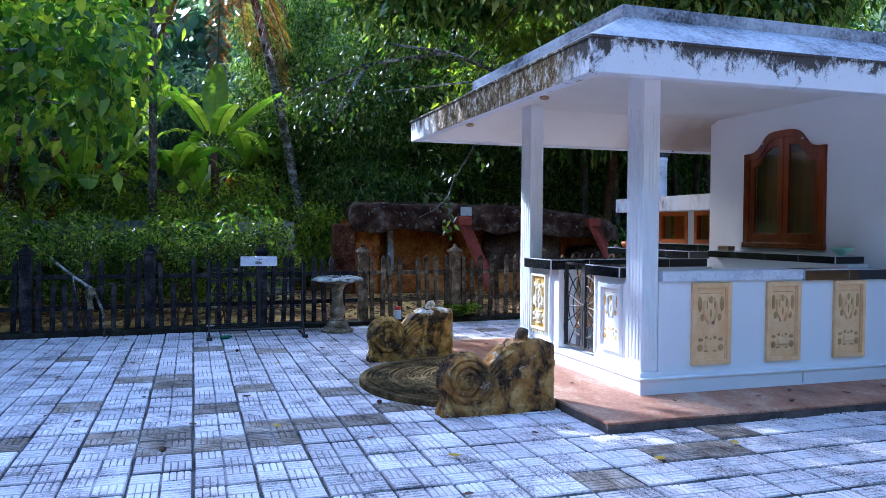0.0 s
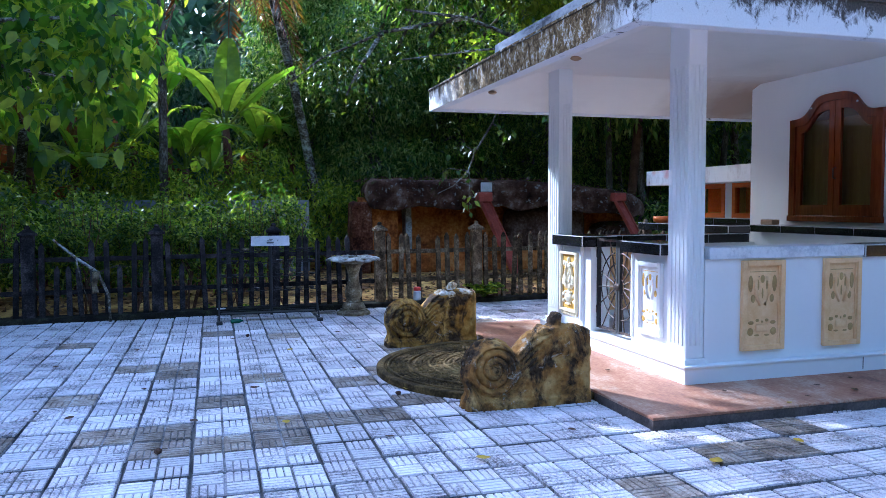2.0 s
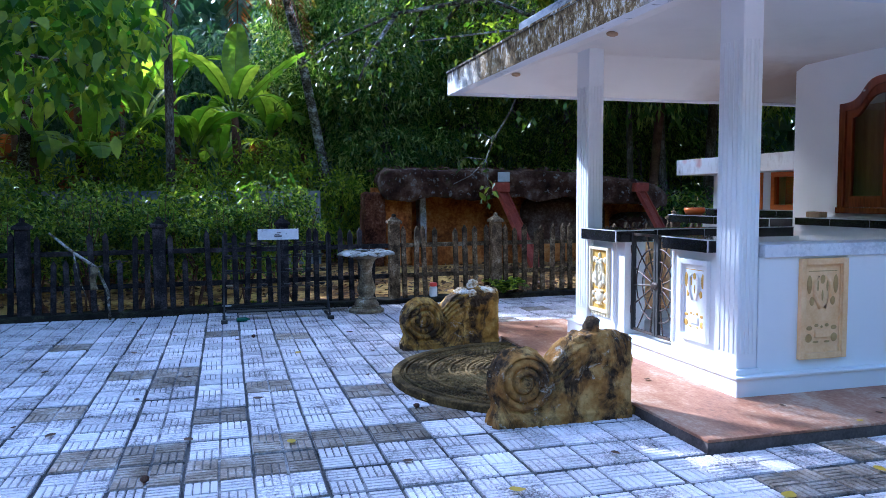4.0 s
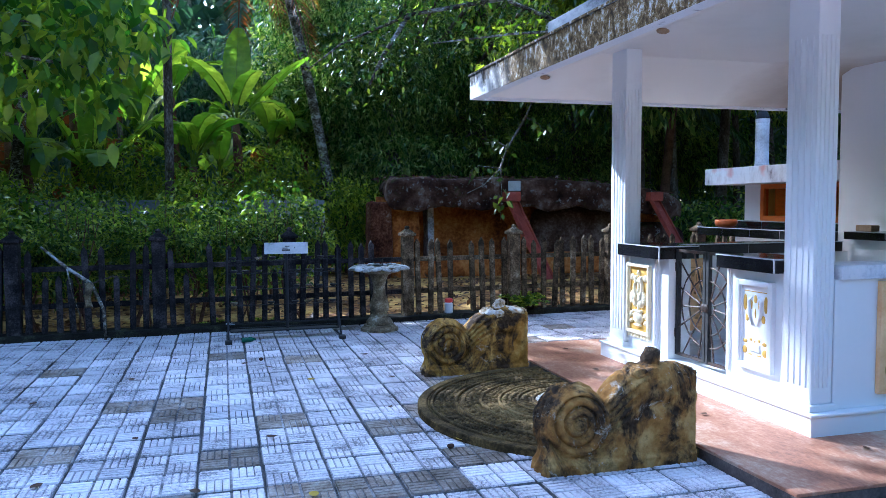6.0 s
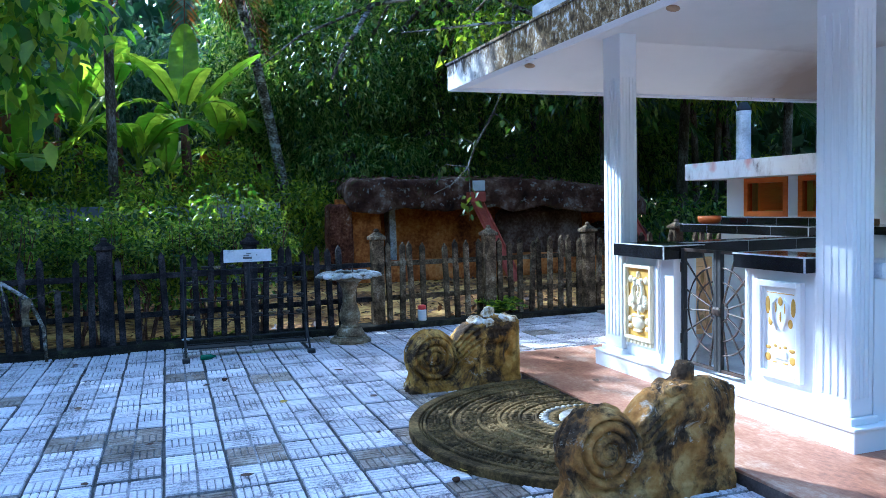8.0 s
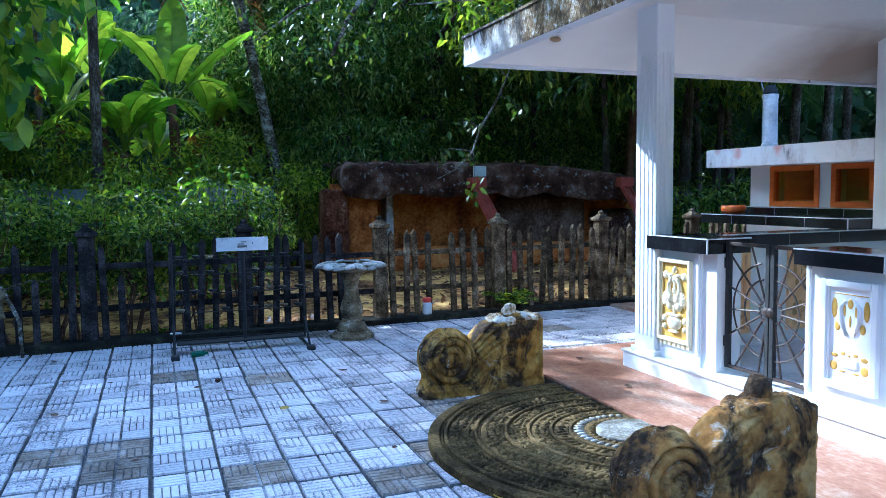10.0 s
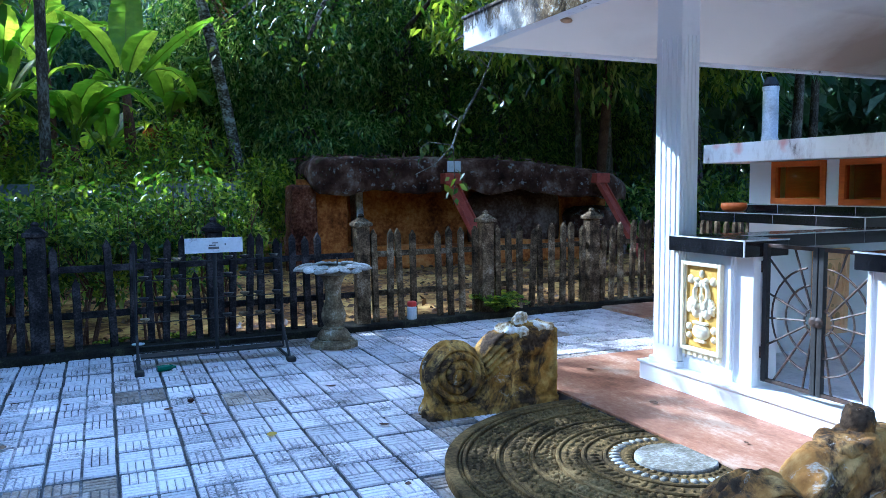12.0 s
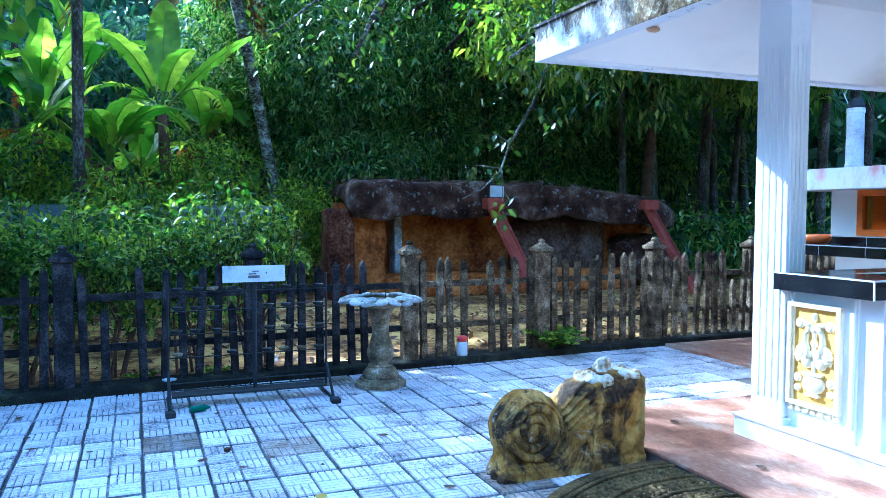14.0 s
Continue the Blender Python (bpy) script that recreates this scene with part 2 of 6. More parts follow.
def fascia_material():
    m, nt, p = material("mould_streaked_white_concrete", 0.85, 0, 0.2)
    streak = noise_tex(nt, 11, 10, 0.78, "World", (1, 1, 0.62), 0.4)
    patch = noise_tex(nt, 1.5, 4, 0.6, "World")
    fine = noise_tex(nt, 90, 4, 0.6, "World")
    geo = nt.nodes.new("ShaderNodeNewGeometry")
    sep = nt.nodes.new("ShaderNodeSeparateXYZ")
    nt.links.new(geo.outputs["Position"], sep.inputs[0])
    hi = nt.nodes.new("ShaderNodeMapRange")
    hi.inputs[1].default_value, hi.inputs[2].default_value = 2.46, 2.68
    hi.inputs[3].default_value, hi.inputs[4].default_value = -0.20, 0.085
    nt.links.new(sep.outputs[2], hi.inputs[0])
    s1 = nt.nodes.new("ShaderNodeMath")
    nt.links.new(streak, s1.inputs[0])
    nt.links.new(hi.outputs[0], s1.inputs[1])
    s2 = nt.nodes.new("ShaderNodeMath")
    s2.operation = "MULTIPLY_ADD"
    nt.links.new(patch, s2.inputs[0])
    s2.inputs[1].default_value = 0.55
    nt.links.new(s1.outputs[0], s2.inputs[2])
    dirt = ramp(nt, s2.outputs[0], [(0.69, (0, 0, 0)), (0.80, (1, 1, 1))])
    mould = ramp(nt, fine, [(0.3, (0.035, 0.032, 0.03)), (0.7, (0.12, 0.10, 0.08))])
    # moss and lichen colours on the -x face, left out near both its ends
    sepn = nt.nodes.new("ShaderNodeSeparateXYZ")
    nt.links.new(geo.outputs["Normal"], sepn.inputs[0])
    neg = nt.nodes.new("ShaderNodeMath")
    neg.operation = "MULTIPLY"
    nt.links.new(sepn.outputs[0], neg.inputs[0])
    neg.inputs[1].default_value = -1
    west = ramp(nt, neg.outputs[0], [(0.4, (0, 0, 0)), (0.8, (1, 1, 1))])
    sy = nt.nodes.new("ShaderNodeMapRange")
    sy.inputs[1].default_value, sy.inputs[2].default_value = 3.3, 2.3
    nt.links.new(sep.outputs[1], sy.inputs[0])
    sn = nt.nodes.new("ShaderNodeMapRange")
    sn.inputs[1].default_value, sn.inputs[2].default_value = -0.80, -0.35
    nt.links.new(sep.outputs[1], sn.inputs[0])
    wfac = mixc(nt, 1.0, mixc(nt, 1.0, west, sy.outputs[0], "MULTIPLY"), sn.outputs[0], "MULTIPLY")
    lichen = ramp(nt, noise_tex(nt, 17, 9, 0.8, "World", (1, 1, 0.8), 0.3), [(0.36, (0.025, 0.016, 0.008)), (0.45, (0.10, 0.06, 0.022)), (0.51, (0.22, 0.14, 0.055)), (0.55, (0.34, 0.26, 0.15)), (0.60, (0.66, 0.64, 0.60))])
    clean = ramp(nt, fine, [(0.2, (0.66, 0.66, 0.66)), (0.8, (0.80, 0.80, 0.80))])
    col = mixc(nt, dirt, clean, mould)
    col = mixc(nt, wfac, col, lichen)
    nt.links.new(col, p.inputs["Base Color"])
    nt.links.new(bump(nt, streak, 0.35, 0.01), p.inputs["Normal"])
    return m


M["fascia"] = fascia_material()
M["rooftop"] = surface("weathered_painted_roof", [(0.34, (0.07, 0.07, 0.075)), (0.45, (0.24, 0.245, 0.26)), (0.58, (0.40, 0.41, 0.43)), (0.8, (0.54, 0.55, 0.56))], 2.2, 40, 0.85, 0.3, stretch=(1, 0.4, 1))
M["black_tile"] = surface("glazed_black_tile", [(0.3, (0.006, 0.006, 0.007)), (0.8, (0.02, 0.02, 0.022))], 5, 80, 0.12, 0.03, spec=0.6)
M["grout"] = surface("pale_grout", [(0.3, (0.45, 0.45, 0.45)), (0.7, (0.6, 0.6, 0.6))], 20, 90, 0.9, 0.1)
M["marble"] = surface("pale_marble_slab", [(0.35, (0.52, 0.54, 0.58)), (0.5, (0.70, 0.72, 0.75)), (0.8, (0.80, 0.80, 0.82))], 4, 40, 0.35, 0.05)
M["red_floor"] = surface("worn_red_cement", [(0.28, (0.16, 0.065, 0.036)), (0.43, (0.30, 0.13, 0.068)), (0.54, (0.37, 0.185, 0.105)), (0.66, (0.48, 0.33, 0.23))], 3.5, 45, 0.55, 0.2, stretch=(1, 0.5, 1))
M["slab_edge"] = surface("dark_slab_concrete", [(0.3, (0.05, 0.04, 0.035)), (0.7, (0.17, 0.13, 0.11))], 6, 60, 0.9, 0.4)
M["paver"] = surface("pale_concrete_paver", [(0.25, (0.12, 0.09, 0.08)), (0.36, (0.36, 0.32, 0.31)), (0.46, (0.68, 0.60, 0.595)), (0.58, (0.83, 0.755, 0.745)), (0.8, (0.88, 0.83, 0.81))], 2.6, 70, 0.7, 0.35, vary=0.2, gap=0.7)
M["paver_dark"] = surface("mossy_dark_paver", [(0.28, (0.13, 0.09, 0.06)), (0.5, (0.32, 0.25, 0.19)), (0.70, (0.52, 0.45, 0.39))], 6, 60, 0.85, 0.4, vary=0.3, gap=0.6)
M["bed"] = surface("dirty_joint_sand", [(0.3, (0.055, 0.05, 0.045)), (0.7, (0.16, 0.145, 0.13))], 9, 90, 0.95, 0.3)
M["groove"] = surface("grimy_paver_groove", [(0.3, (0.06, 0.052, 0.047)), (0.46, (0.18, 0.165, 0.155)), (0.66, (0.46, 0.43, 0.42))], 3, 60, 0.95, 0.2, vary=0.3, spec=0.1)
# ochre patches over the dark base stand for sun spots on shaded earth
M["earth"] = surface("sun_patched_forest_earth", [(0.30, (0.05, 0.022, 0.009)), (0.43, (0.16, 0.075, 0.026)), (0.52, (0.40, 0.21, 0.06)), (0.61, (0.64, 0.40, 0.12))], 0.9, 14, 0.95, 0.5, bd=0.03, spec=0.1)
def old_stone(name, patch, warm, pale_at, black):
    """Weathered stone: ochre, black growth in blotches, and pale lichen where it is thick."""
    m, nt, p = material(name, 0.9, 0, 0.12)
    ochre = ramp(nt, noise_tex(nt, 7, 8, 0.65, "World"), [(0.30, warm[0]), (0.48, warm[1]), (0.66, warm[2])])
    growth = ramp(nt, noise_tex(nt, patch, 10, 0.72, "World", (1, 1, 0.7), 0.5), [(black[0], (1, 1, 1)), (black[1], (0, 0, 0))])
    col = mixc(nt, growth, ochre, ramp(nt, noise_tex(nt, 40, 4, 0.6, "World"), [(0.3, (0.022, 0.013, 0.007)), (0.7, (0.085, 0.055, 0.030))]))
    pale = ramp(nt, noise_tex(nt, 5.5, 10, 0.78, "World", (1, 1, 1), 0.8), [(pale_at, (0, 0, 0)), (pale_at + 0.07, (1, 1, 1))])
    col = mixc(nt, pale, col, ramp(nt, noise_tex(nt, 60, 3, 0.5, "World"), [(0.3, (0.36, 0.30, 0.21)), (0.7, (0.66, 0.60, 0.50))]))
    nt.links.new(col, p.inputs["Base Color"])
    nt.links.new(bump(nt, noise_tex(nt, 55, 8, 0.7, "World"), 0.5, 0.008), p.inputs["Normal"])
    return m


M["stone"] = old_stone("ochre_carved_stone", 5.0, ((0.14, 0.068, 0.014), (0.37, 0.20, 0.036), (0.60, 0.39, 0.11)), 0.60, (0.44, 0.55))
M["stone_dark"] = old_stone("dark_carved_stone", 3.6, ((0.14, 0.062, 0.016), (0.36, 0.175, 0.042), (0.56, 0.35, 0.12)), 0.59, (0.43, 0.54))
M["stone_pale"] = surface("pale_worn_stone", [(0.30, (0.05, 0.035, 0.02)), (0.40, (0.22, 0.14, 0.06)), (0.48, (0.50, 0.40, 0.25)), (0.60, (0.72, 0.69, 0.63))], 6, 50, 0.9, 0.5, bd=0.01, gap=0.5, spec=0.2)
M["moonstone"] = surface("mossy_brown_carved_stone", [(0.3, (0.020, 0.013, 0.005)), (0.45, (0.065, 0.044, 0.018)), (0.58, (0.15, 0.098, 0.034)), (0.75, (0.26, 0.185, 0.08))], 3, 55, 0.9, 0.6, bd=0.008, spec=0.1)
M["moon_white"] = surface("worn_pale_stone", [(0.3, (0.07, 0.06, 0.04)), (0.48, (0.19, 0.17, 0.13)), (0.66, (0.42, 0.41, 0.38))], 5, 60, 0.9, 0.5, spec=0.2)
M["gold"] = surface("ochre_gold_paint", [(0.3, (0.50, 0.28, 0.04)), (0.7, (0.68, 0.42, 0.08))], 8, 60, 0.5, 0.15)
# darker copy of the gold, with the openings' shade put into its colour
M["gold_shaded"] = surface("shadowed_gold_opening", [(0.3, (0.36, 0.20, 0.06)), (0.7, (0.56, 0.36, 0.13))], 8, 60, 0.6, 0.15)
M["tan"] = surface("tan_relief_paint", [(0.3, (0.78, 0.45, 0.19)), (0.7, (0.90, 0.61, 0.31))], 8, 70, 0.65, 0.2)
M["cream"] = surface("cream_relief_paint", [(0.3, (0.72, 0.62, 0.40)), (0.7, (0.82, 0.75, 0.55))], 8, 70, 0.6, 0.2)
M["iron"] = surface("rusty_dark_iron", [(0.3, (0.018, 0.014, 0.012)), (0.55, (0.06, 0.038, 0.028)), (0.75, (0.13, 0.06, 0.03))], 14, 90, 0.55, 0.3, metal=0.3)
M["soot"] = surface("sooty_black_iron", [(0.3, (0.008, 0.008, 0.009)), (0.7, (0.03, 0.028, 0.026))], 12, 70, 0.7, 0.4)
M["wood_red"] = surface("varnished_red_brown_wood", [(0.3, (0.09, 0.014, 0.004)), (0.5, (0.185, 0.032, 0.008)), (0.75, (0.28, 0.056, 0.015))], 4, 50, 0.16, 0.1, stretch=(1, 1, 0.12), spec=0.6)
M["wood_orange"] = surface("orange_varnished_wood", [(0.3, (0.52, 0.10, 0.012)), (0.7, (0.80, 0.20, 0.024))], 5, 50, 0.3, 0.1, stretch=(1, 0.15, 1))
M["fence"] = surface("mossy_weathered_concrete", [(0.32, (0.014, 0.009, 0.005)), (0.45, (0.055, 0.037, 0.019)), (0.56, (0.125, 0.085, 0.044)), (0.70, (0.30, 0.24, 0.16))], 7, 60, 0.95, 0.6, vary=0.25, spec=0.12)
# soot black, lowered further to carry the deep shade along this stretch
M["fence_dark"] = surface("soot_and_shade_dark_concrete", [(0.3, (0.006, 0.006, 0.006)), (0.5, (0.024, 0.020, 0.019)), (0.72, (0.09, 0.075, 0.07))], 6, 60, 0.95, 0.6, vary=0.25, spec=0.06)
M["kerb"] = surface("damp_mossy_kerb", [(0.3, (0.008, 0.007, 0.006)), (0.55, (0.024, 0.021, 0.015)), (0.8, (0.08, 0.085, 0.04))], 5, 60, 0.95, 0.5, spec=0.08)
M["bath"] = surface("weathered_grey_plaster", [(0.30, (0.035, 0.025, 0.012)), (0.45, (0.12, 0.085, 0.042)), (0.58, (0.23, 0.18, 0.10)), (0.72, (0.48, 0.43, 0.34))], 7, 60, 0.85, 0.5)


def rock_material():
    m, nt, p = material("dark_lichened_rock", 0.95, 0, 0.1)
    base = ramp(nt, noise_tex(nt, 2.4, 9, 0.68, "World"), [(0.32, (0.016, 0.008, 0.006)), (0.48, (0.065, 0.030, 0.020)), (0.57, (0.14, 0.078, 0.052)), (0.66, (0.27, 0.20, 0.16))])
    spots = ramp(nt, noise_tex(nt, 9.0, 6, 0.62, "World"), [(0.575, (0, 0, 0)), (0.64, (1, 1, 1))])
    where = ramp(nt, noise_tex(nt, 1.1, 3, 0.5, "World"), [(0.42, (0, 0, 0)), (0.56, (1, 1, 1))])
    col = mixc(nt, mixc(nt, 1.0, spots, where, "MULTIPLY"), base, (0.27, 0.245, 0.215))
    moss = ramp(nt, noise_tex(nt, 1.7, 6, 0.7, "World", (1, 1, 1), 0.4), [(0.58, (0, 0, 0)), (0.68, (0.8, 0.8, 0.8))])
    nt.links.new(mixc(nt, moss, col, (0.06, 0.075, 0.02)), p.inputs["Base Color"])
    nt.links.new(bump(nt, noise_tex(nt, 7, 10, 0.75, "World", (1, 1, 1.8)), 0.9, 0.06), p.inputs["Normal"])
    return m


M["rock"] = rock_material()
M["rock_red"] = surface("red_brown_rock", [(0.30, (0.03, 0.010, 0.006)), (0.46, (0.11, 0.036, 0.018)), (0.60, (0.20, 0.08, 0.04)), (0.74, (0.36, 0.25, 0.18))], 2.2, 22, 0.95, 0.8, bd=0.05, spec=0.1, gap=0.7)
M["cave"] = surface("ochre_cave_plaster", [(0.32, (0.09, 0.025, 0.007)), (0.46, (0.28, 0.080, 0.016)), (0.58, (0.48, 0.175, 0.036)), (0.74, (0.58, 0.29, 0.10))], 1.3, 16, 0.95, 0.4, bd=0.03, spec=0.1)
# red-brown plaster, taken darker for the deep shade under the slab
M["cave_shaded"] = surface("shade_darkened_plaster", [(0.35, (0.03, 0.014, 0.009)), (0.5, (0.075, 0.04, 0.025)), (0.70, (0.20, 0.14, 0.10))], 1.8, 18, 0.95, 0.4, spec=0.1)
M["red_paint"] = surface("faded_red_paint", [(0.3, (0.20, 0.025, 0.015)), (0.6, (0.38, 0.07, 0.04)), (0.85, (0.48, 0.18, 0.13))], 5, 50, 0.7, 0.3)
M["bark"] = surface("grey_brown_bark", [(0.25, (0.025, 0.018, 0.012)), (0.5, (0.085, 0.065, 0.048)), (0.66, (0.22, 0.19, 0.16))], 5, 34, 0.95, 0.9, stretch=(1, 1, 0.45), bd=0.02, spec=0.1, gap=0.8)
M["bark_pale"] = surface("pale_ringed_bark", [(0.34, (0.022, 0.017, 0.012)), (0.46, (0.08, 0.065, 0.045)), (0.54, (0.18, 0.16, 0.12)), (0.66, (0.42, 0.40, 0.36))], 3.4, 22, 0.95, 0.7, stretch=(1, 1, 1.6), bd=0.02, spec=0.1, gap=0.8)
M["bark_red"] = surface("reddish_bark", [(0.3, (0.05, 0.022, 0.012)), (0.6, (0.15, 0.07, 0.04)), (0.8, (0.24, 0.13, 0.08))], 5, 40, 0.95, 0.8, bd=0.02)
# leaf_dark and leaf_gloss: pale ramp end stands in for sheen and glints
M["leaf_dark"] = leaf_material("dark_glossy_leaf", (0.009, 0.036, 0.007), (0.11, 0.24, 0.034), (0.45, 0.58, 0.13), 0.27, amount=0.36)
# bluish tones carry the haze and sunlight on the distant trees
M["leaf_far"] = leaf_material("far_hazed_leaf", (0.03, 0.085, 0.035), (0.075, 0.16, 0.075), (0.19, 0.29, 0.16), 0.5, (1.2, 1.3, 0.8), amount=0.5)
M["leaf_gloss"] = leaf_material("long_glossy_leaf", (0.010, 0.042, 0.008), (0.11, 0.23, 0.036), (0.46, 0.58, 0.16), 0.25, amount=0.36)
M["leaf_bough"] = leaf_material("yellowing_bough_leaf", (0.02, 0.05, 0.008), (0.06, 0.11, 0.012), (0.26, 0.19, 0.02), 0.45, amount=0.3)
M["leaf_mid"] = leaf_material("mid_green_leaf", (0.016, 0.05, 0.005), (0.08, 0.165, 0.014), (0.30, 0.40, 0.035), 0.4, amount=0.4)
M["leaf_light"] = leaf_material("yellow_green_leaf", (0.06, 0.13, 0.010), (0.20, 0.30, 0.025), (0.48, 0.46, 0.04), 0.5, amount=0.45)
# sunlight on the undergrowth is put into this brighter leaf colour
M["leaf_sunny"] = leaf_material("sunlit_undergrowth_leaf", (0.03, 0.08, 0.006), (0.20, 0.32, 0.02), (0.55, 0.58, 0.05), 0.45, (1.4, 1.5, 0.4), amount=0.6)
M["leaf_big"] = leaf_material("broad_soft_leaf", (0.02, 0.075, 0.008), (0.12, 0.24, 0.018), (0.36, 0.42, 0.03), 0.42, amount=0.6)
M["leaf_hedge"] = leaf_material("hedge_leaf", (0.010, 0.038, 0.006), (0.095, 0.175, 0.018), (0.40, 0.44, 0.05), 0.40, amount=0.50)
M["leaf_banana"] = leaf_material("banana_leaf_green", (0.06, 0.15, 0.014), (0.22, 0.36, 0.03), (0.42, 0.52, 0.07), 0.28, (1.6, 1.8, 0.45), amount=0.62)
M["leaf_palm"] = leaf_material("palm_frond_green", (0.03, 0.09, 0.025), (0.08, 0.18, 0.055), (0.18, 0.30, 0.11), 0.4, amount=0.35)
M["leaf_brown"] = leaf_material("dead_palm_frond", (0.10, 0.035, 0.012), (0.18, 0.07, 0.02), (0.30, 0.14, 0.035), 0.6, (1.6, 1.1, 0.5), amount=0.35)
M["leaf_yellow"] = leaf_material("yellow_palm_frond", (0.40, 0.20, 0.01), (0.60, 0.33, 0.015), (0.70, 0.45, 0.03), 0.5, (1.4, 1.2, 0.5), amount=0.4)
M["litter"] = leaf_material("fallen_brown_leaf", (0.06, 0.03, 0.015), (0.13, 0.065, 0.03), (0.24, 0.12, 0.05), 0.7, (1.3, 1.0, 0.6), amount=0.1)
M["litter_yellow"] = leaf_material("fallen_yellow_leaf", (0.42, 0.26, 0.02), (0.60, 0.42, 0.03), (0.66, 0.50, 0.08), 0.6, (1.3, 1.1, 0.5), amount=0.1)
M["orange_clay"] = surface("glazed_orange_bowl", [(0.3, (0.80, 0.15, 0.02)), (0.7, (0.88, 0.24, 0.05))], 9, 60, 0.3, 0.05)
M["green_plastic"] = surface("pale_green_enamel", [(0.3, (0.25, 0.55, 0.38)), (0.7, (0.40, 0.68, 0.52))], 9, 60, 0.3, 0.05)
M["red_plastic"] = surface("bright_red_plastic", [(0.3, (0.62, 0.04, 0.03)), (0.7, (0.72, 0.07, 0.05))], 9, 60, 0.35, 0.05)
M["jar"] = surface("milky_plastic", [(0.3, (0.58, 0.58, 0.56)), (0.7, (0.72, 0.72, 0.70))], 9, 60, 0.4, 0.05)
M["sign"] = surface("weathered_sign_white", [(0.28, (0.30, 0.29, 0.27)), (0.40, (0.56, 0.56, 0.55)), (0.8, (0.72, 0.72, 0.72))], 7, 50, 0.6, 0.1)
M["ink"] = surface("faded_black_lettering", [(0.3, (0.05, 0.05, 0.05)), (0.7, (0.16, 0.15, 0.14))], 20, 80, 0.8, 0)
M["far_wall"] = surface("grey_boundary_wall", [(0.3, (0.10, 0.10, 0.105)), (0.5, (0.19, 0.19, 0.20)), (0.8, (0.30, 0.30, 0.31))], 1.3, 20, 0.9, 0.3)
M["pipe"] = surface("stained_white_pipe", [(0.3, (0.42, 0.40, 0.36)), (0.6, (0.74, 0.73, 0.71)), (0.9, (0.80, 0.80, 0.80))], 5, 50, 0.5, 0.1)
M["brick_box"] = surface("brown_clay_block", [(0.3, (0.30, 0.19, 0.10)), (0.7, (0.48, 0.33, 0.20))], 12, 60, 0.85, 0.3)


def stained_slab():
    m, nt, p = material("stained_white_slab", 0.75, 0, 0.3)
    n = noise_tex(nt, 4, 8, 0.7, "World", (1, 1, 0.5))
    n2 = noise_tex(nt, 2.2, 3, 0.5, "World")
    base = ramp(nt, n, [(0.30, (0.16, 0.12, 0.11)), (0.38, (0.62, 0.58, 0.56)), (0.5, (0.80, 0.79, 0.78))])
    red = ramp(nt, n2, [(0.56, (0, 0, 0)), (0.64, (0.75, 0.75, 0.75))])
    nt.links.new(mixc(nt, red, base, (0.62, 0.22, 0.17)), p.inputs["Base Color"])
    return m


M["slab"] = stained_slab()


def glass(name, tint, rough=0.03):
    m, nt, p = material(name, rough, 0, 0.6)
    p.inputs["Base Color"].default_value = (*tint, 1)
    p.inputs["Transmission Weight"].default_value = 1.0
    p.inputs["IOR"].default_value = 1.45
    return m


# pane tint and tan backing carry the brown reflection in the door
M["glass"] = glass("brown_tinted_window_glass", (0.90, 0.82, 0.70))
M["curtain"] = surface("tan_pane_backing", [(0.3, (0.20, 0.12, 0.055)), (0.7, (0.34, 0.23, 0.12))], 3, 40, 0.9, 0.2, stretch=(1, 4, 0.2))
M["bath_pale"] = surface("pale_chalky_plaster", [(0.3, (0.09, 0.08, 0.06)), (0.45, (0.26, 0.245, 0.21)), (0.58, (0.45, 0.435, 0.40)), (0.74, (0.64, 0.63, 0.60))], 9, 60, 0.85, 0.4)
M["green_dark"] = surface("dark_green_bottle", [(0.3, (0.008, 0.07, 0.035)), (0.7, (0.02, 0.12, 0.06))], 9, 60, 0.2, 0)
# amber tint helps carry the glow inside the lamp windows
M["glass_amber"] = glass("amber_glass", (0.96, 0.62, 0.25), 0.04)
# tan picked for the warm reflected tone behind the panes
M["inside_tan"] = surface("tan_shrine_interior", [(0.3, (0.30, 0.20, 0.12)), (0.7, (0.46, 0.33, 0.22))], 2, 20, 0.8, 0)

# ---- ground, yard and slabs ----
YARD = 0.02


def ground():
    bm = bmesh.new()
    bmesh.ops.create_grid(bm, x_segments=8, y_segments=8, size=450, matrix=Matrix.Translation((0, 0, -0.05)))
    solid("ground", bm, M["earth"], "sandy brown forest earth with leaf litter", "ground", kind="structure")


ground()
solid("yard_bed", box(-13.2, 6.6, -11.0, 5.62, -0.045, -0.004), M["bed"], "dark sand bed under the yard paving", "paving", kind="structure")
PX0, PX1, PY0, PY1, PZ = -0.70, 6.7, -0.70, 3.33, 0.088
platform = thing("platform_floor", "worn red cement platform round the pavilion", "floor", (PX0, PY0, 0), kind="structure")
part("slab_core", box(PX0 + 0.004, PX1, PY0 + 0.004, PY1 - 0.004, -0.04, PZ - 0.02), M["slab_edge"], platform, "dark slab edge")
part("red_screed", box(PX0, PX1, PY0, PY1, PZ - 0.018, PZ, 0.005), M["red_floor"], platform)
solid("rear_floor", box(1.83, 6.7, 3.95, 5.60, -0.04, 0.05, 0.006), M["red_floor"], "worn red cement floor strip behind the pavilion", "floor", kind="structure")

# ---- pavilion: plinth, columns, low walls ----
pav = thing("pavilion_base", "white painted plinth and floor of the pavilion", "plinth", (0, 0, PZ), kind="structure")
part("plinth_block", box(0.0, 6.5, 0.0, 2.59, PZ - 0.01, 0.205, 0.008), M["white"], pav)
